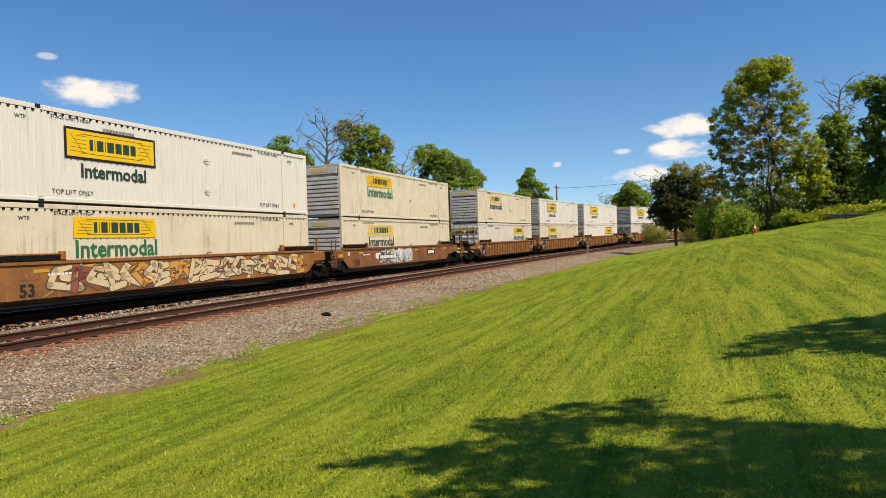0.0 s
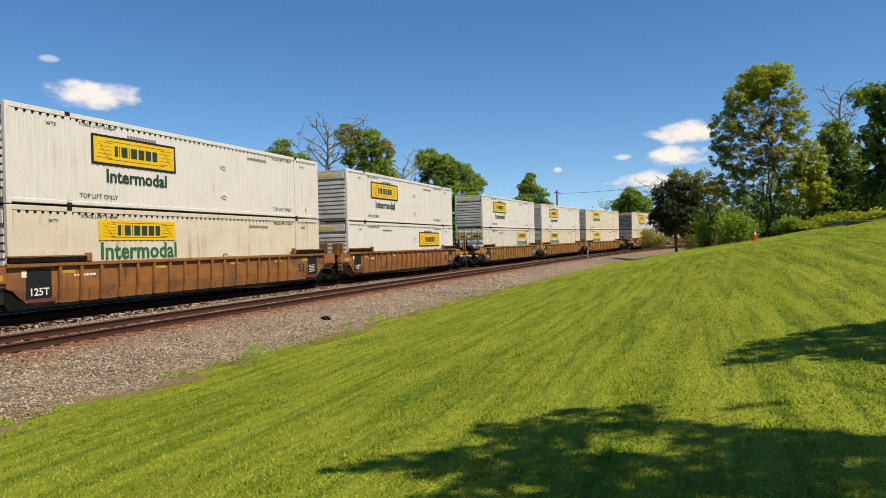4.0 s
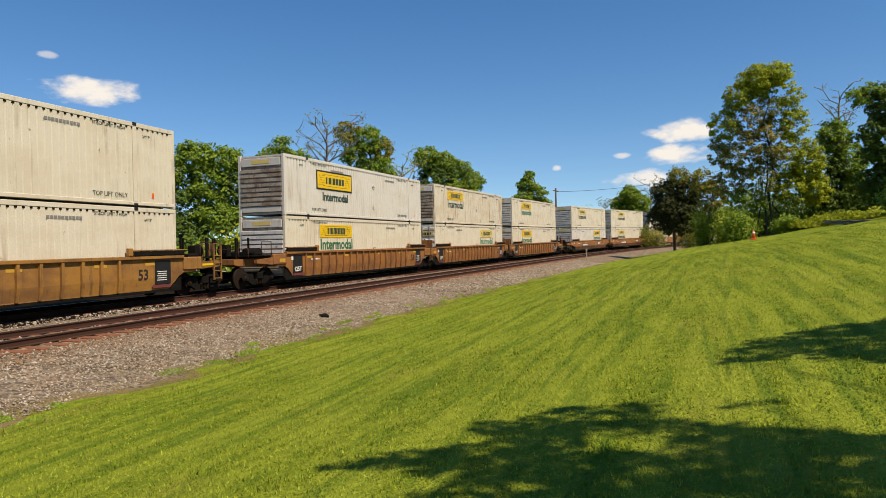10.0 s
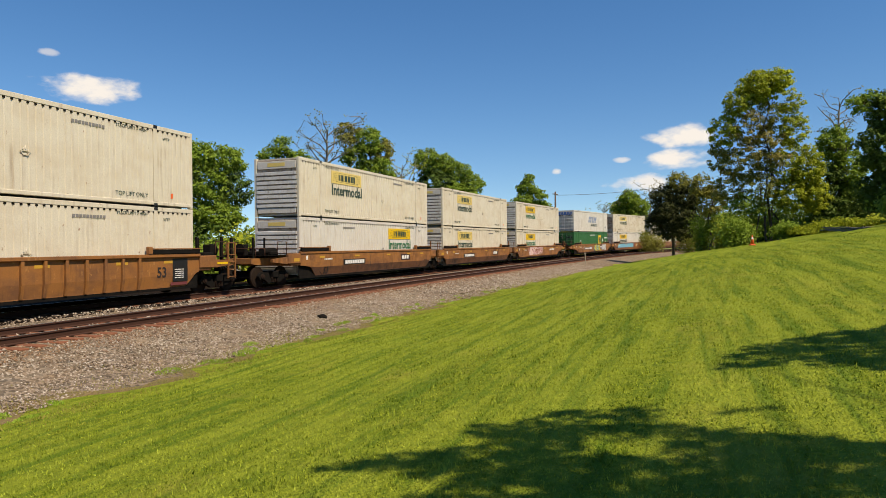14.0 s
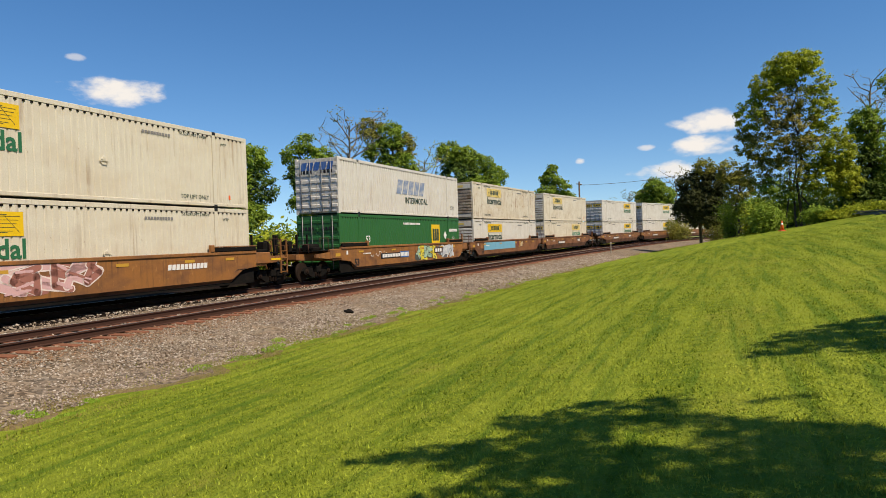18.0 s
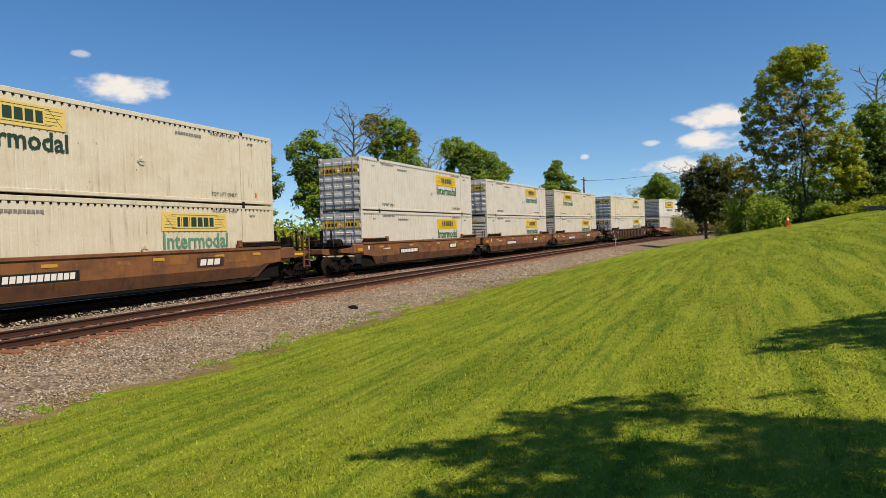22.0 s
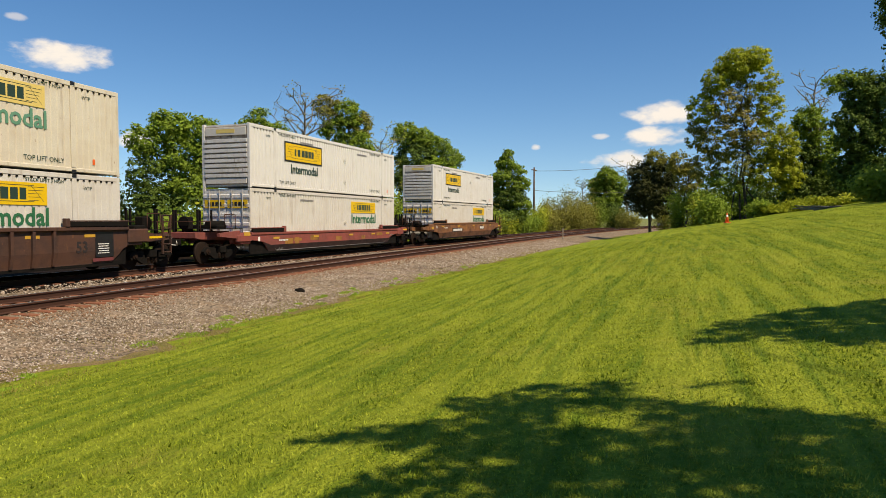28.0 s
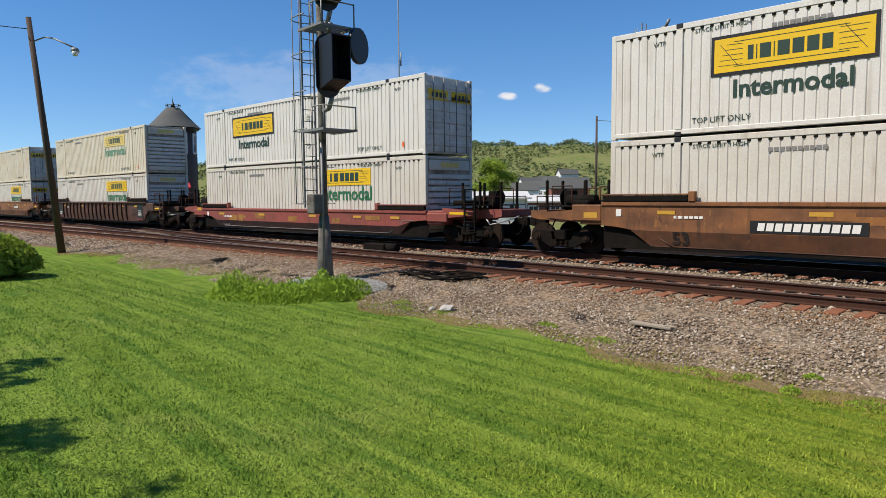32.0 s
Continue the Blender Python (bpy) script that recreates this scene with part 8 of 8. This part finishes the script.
    add_tube(bm, (0, 0, top), (0, 0, top + 0.5), 0.22, 0.05, 8)
    add_tube(bm, (0, 0, top + 0.5), (0, 0, top + 0.95), 0.03, 0.01, 6)
    part("cresting", bm, M["signalblack"], turret, "black iron roof cresting")
    for k in range(8):
        a = radians(22.5 + 45 * k)
        pw = window(turret, 0, 0, 0.55, 1.5, 0)
        pw.matrix_basis = Matrix.Rotation(a, 4, "Z") @ pose(0, -1.66, eave - 1.4)
    hall = gable_house("brown station hall with a red awning", frame_at(143.2, 61.5), 7.0, 6.0, 4.0, 5.6, "darkwall", "slate", ((-2, 1.6, 1, 1.6), (0.5, 1.6, 1, 1.6)), "station", "station_hall")
    part("awning", add_prism_yz([(-3.0, 3.5), (-4.3, 2.9), (-4.3, 2.75), (-3.0, 3.3)], -3.6, 5.0), M["flagred"], hall, "red awning")


# ---- small things ----
def make_small():
    p = polar(-25.1, 55)
    cone = thing("traffic_cone", "orange traffic cone with a white collar on the lawn", "traffic cone", Matrix.Translation(p))
    part("base", box((-0.2, -0.2, -0.03), (0.2, 0.2, 0.04), 0.02), M["orangecone"], cone)
    part("body", tube((0, 0, 0.04), (0, 0, 0.74), 0.15, 0.03, 14), M["orangecone"], cone)
    part("collar", tube((0, 0, 0.36), (0, 0, 0.56), 0.094, 0.063, 14), M["trimwhite"], cone, "white reflective collar")
    a, b = up_at(101.6, -11.05, 11.6), up_at(98.5, -11.2, 11.4)
    mid = (a + b) / 2
    s_ob = thing("plank", "weathered broken wooden plank on the ballast", "plank", Matrix.Translation((mid.x, mid.y, z_of(mid.x, mid.y) + 0.05)) @ pose(0, 0, 0, 2, 3, 82))
    part("board", box((-0.36, -0.075, -0.02), (0.33, 0.075, 0.02), 0.006), M["drywood"], s_ob)
    part("splinter", box((0.20, -0.03, 0.02), (0.37, 0.06, 0.035), 0.004), M["drywood"], s_ob)
    for az, el, r, seed in ((75.0, -12.06, 0.12, 1), (117.3, -9.43, 0.13, 2), (10.1, -5.9, 0.12, 3), (118.6, -9.3, 0.07, 4)):
        d = 2.2 / math.tan(radians(-el))
        g = polar(az, d)
        bm = bmesh.new()
        bmesh.ops.create_icosphere(bm, subdivisions=2, radius=r)
        for v in bm.verts:
            v.co = Vector((v.co.x * 1.3, v.co.y, v.co.z * 0.75)) * (1 + noise.noise(v.co * 9 + Vector((seed, 0, 0))) * 0.5)
        ob = new("rock", bm_mesh("rock", bm, M["concrete"] if seed != 3 else M["sootshade"]))
        ob.matrix_basis = Matrix.Translation((g.x, g.y, g.z + r * 0.3))
        tagged(ob, "pale loose rock on the ballast" if seed != 3 else "dark clod on the ballast", "rock")
    post, th = on_line(78.0, 2.4)
    mk = thing("marker_post", "short weathered trackside marker post", "marker post", Matrix.Translation((post.x, post.y, z_of(post.x, post.y))))
    part("post", box((-0.05, -0.05, -0.2), (0.05, 0.05, 0.95), 0.01), M["drywood"], mk)
    part("cap", box((-0.1, -0.06, 0.95), (0.1, 0.06, 1.15), 0.01), M["drywood"], mk)
    sm = thing("switch_machine", "low iron switch machine beside the near track", "switch machine", track_pose(-13.5, -2.2, -0.2))
    part("case", box((-0.7, -0.22, 0.0), (0.45, 0.22, 0.28), 0.04), M["sootshade"], sm)
    part("motor", tube((0.45, 0, 0.16), (0.95, 0, 0.16), 0.15, sides=10), M["sootshade"], sm)
    part("throw_rod", box((-0.15, -1.9, 0.02), (-0.08, -0.22, 0.08)), M["rust"], sm)
    for x in (-0.9, 0.75):
        part("long_tie", box((x - 0.12, -2.9, -0.16), (x + 0.12, 0.5, 0.01), 0.01), M["tie"], sm)
    rng = random.Random(5)
    pile = thing("brush_pile", "pile of dry cut branches at the lawn's edge", "brush pile", Matrix.Translation(polar(-31.6, 47)))
    for k in range(36):
        a = rng.uniform(-0.5, 0.5) + radians(-31)
        o = Vector((rng.uniform(-1.3, 1.3), rng.uniform(-0.4, 0.4), rng.uniform(0.0, 0.22)))
        d = Vector((math.cos(a), math.sin(a), rng.uniform(-0.1, 0.12))) * rng.uniform(0.3, 0.7)
        part("branch", tube(o - d, o + d, 0.03, 0.012, 5), M["drywood"], pile)
    car = thing("parked_car", "white car parked beyond the bend", "car", frame_at(-20.6, 140, 60))
    bm = bmesh.new()
    add_prism(bm, [(-2.2, 0.3), (2.2, 0.3), (2.25, 0.85), (1.2, 0.95), (0.6, 1.45), (-1.1, 1.48), (-1.9, 0.98), (-2.25, 0.9)], -0.85, 0.85)
    part("body", bm, M["carwhite"], car)
    part("window", box((-1.2, -0.87, 1.0), (0.7, 0.87, 1.35), 0.02), M["pane"], car)
    for x in (-1.4, 1.4):
        for y in (-0.85, 0.85):
            part("wheel", tube((x, y - 0.1, 0.32), (x, y + 0.1, 0.32), 0.32, sides=14), M["signalblack"], car)
    hp = polar(153.5, 21.5)
    hedge = thing("hedge", "dense rounded clipped green hedge", "hedge", Matrix.Translation(hp))
    nr = np.random.RandomState(9)
    k = 9000
    u = nr.normal(0, 1, (k, 3))
    u /= np.linalg.norm(u, axis=1)[:, None]
    c = u * np.array([1.9, 1.5, 1.15]) * nr.uniform(0.86, 1.02, (k, 1))
    c[:, 2] = np.abs(c[:, 2]) * 1.0 + 0.05
    v = leaf_quads(c, 0.06, nr)
    # Green chosen deeper for the tree shade on the hedge's near side.
    hang("foliage", raw_mesh("foliage", v, np.arange(len(v)).reshape(-1, 4), M["leaf_green"]), hedge)
    # Solid dark-leaf core: the shade inside the hedge, put into its colour.
    bm = bmesh.new()
    bmesh.ops.create_icosphere(bm, subdivisions=3, radius=1.0)
    for vv in bm.verts:
        vv.co = Vector((vv.co.x * 1.65, vv.co.y * 1.3, max(vv.co.z, 0.0) * 1.0))
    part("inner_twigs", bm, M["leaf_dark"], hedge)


def make_hill_woods():
    """Leafy crowns that clothe the hill beyond the town, with open fields between them."""
    rng = np.random.RandomState(17)
    count = 24000
    az = np.radians(rng.uniform(28, 150, count))
    d = 190 + 460 * rng.uniform(0, 1, count) ** 0.8
    x, y = -np.sin(az) * d, np.cos(az) * d
    field = np.sin(x * 0.031 + 2 * np.sin(y * 0.017)) * np.sin(y * 0.027 + 1.3) + 0.5 * np.sin(d * 0.055 + 3 * az)
    keep = (field < 0.62) | (d > 540)
    x, y, d = x[keep], y[keep], d[keep]
    r = rng.uniform(0.8, 2.1, len(x)) * np.where(d > 500, 1.25, 1.0)
    z = np.array([z_of(float(a), float(b)) for a, b in zip(x, y)])
    per = 9
    u = rng.normal(0, 1, (len(x) * per, 3)) + np.array([0, 0, 0.4])
    u /= np.linalg.norm(u, axis=1)[:, None]
    rr = r.repeat(per)[:, None]
    pos = np.stack([x, y, z + r * 0.7], -1).repeat(per, 0) + u * rr * np.array([1.05, 1.05, 0.95]) * rng.uniform(0.5, 1.0, (len(u), 1))
    v = leaf_quads(pos, rr * 0.42, rng, u * 0.5 + np.array([0, 0, 0.9]))
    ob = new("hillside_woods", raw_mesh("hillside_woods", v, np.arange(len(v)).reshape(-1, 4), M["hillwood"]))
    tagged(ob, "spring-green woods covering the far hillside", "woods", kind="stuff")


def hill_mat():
    m, nt, b = base_mat("hazed_hill_foliage", (0.1, 0.15, 0.03), 0.9, 0, 0.1)
    # Leaf tones lightened and blued: distance haze put into the colour.
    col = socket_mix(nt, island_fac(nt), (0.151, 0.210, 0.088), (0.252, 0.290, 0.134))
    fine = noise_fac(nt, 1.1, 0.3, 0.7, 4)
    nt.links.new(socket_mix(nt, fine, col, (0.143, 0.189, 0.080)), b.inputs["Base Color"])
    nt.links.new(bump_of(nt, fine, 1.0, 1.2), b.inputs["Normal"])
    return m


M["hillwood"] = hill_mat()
make_signals()
make_poles()
make_buildings()
make_small()
make_hill_woods()


motions()
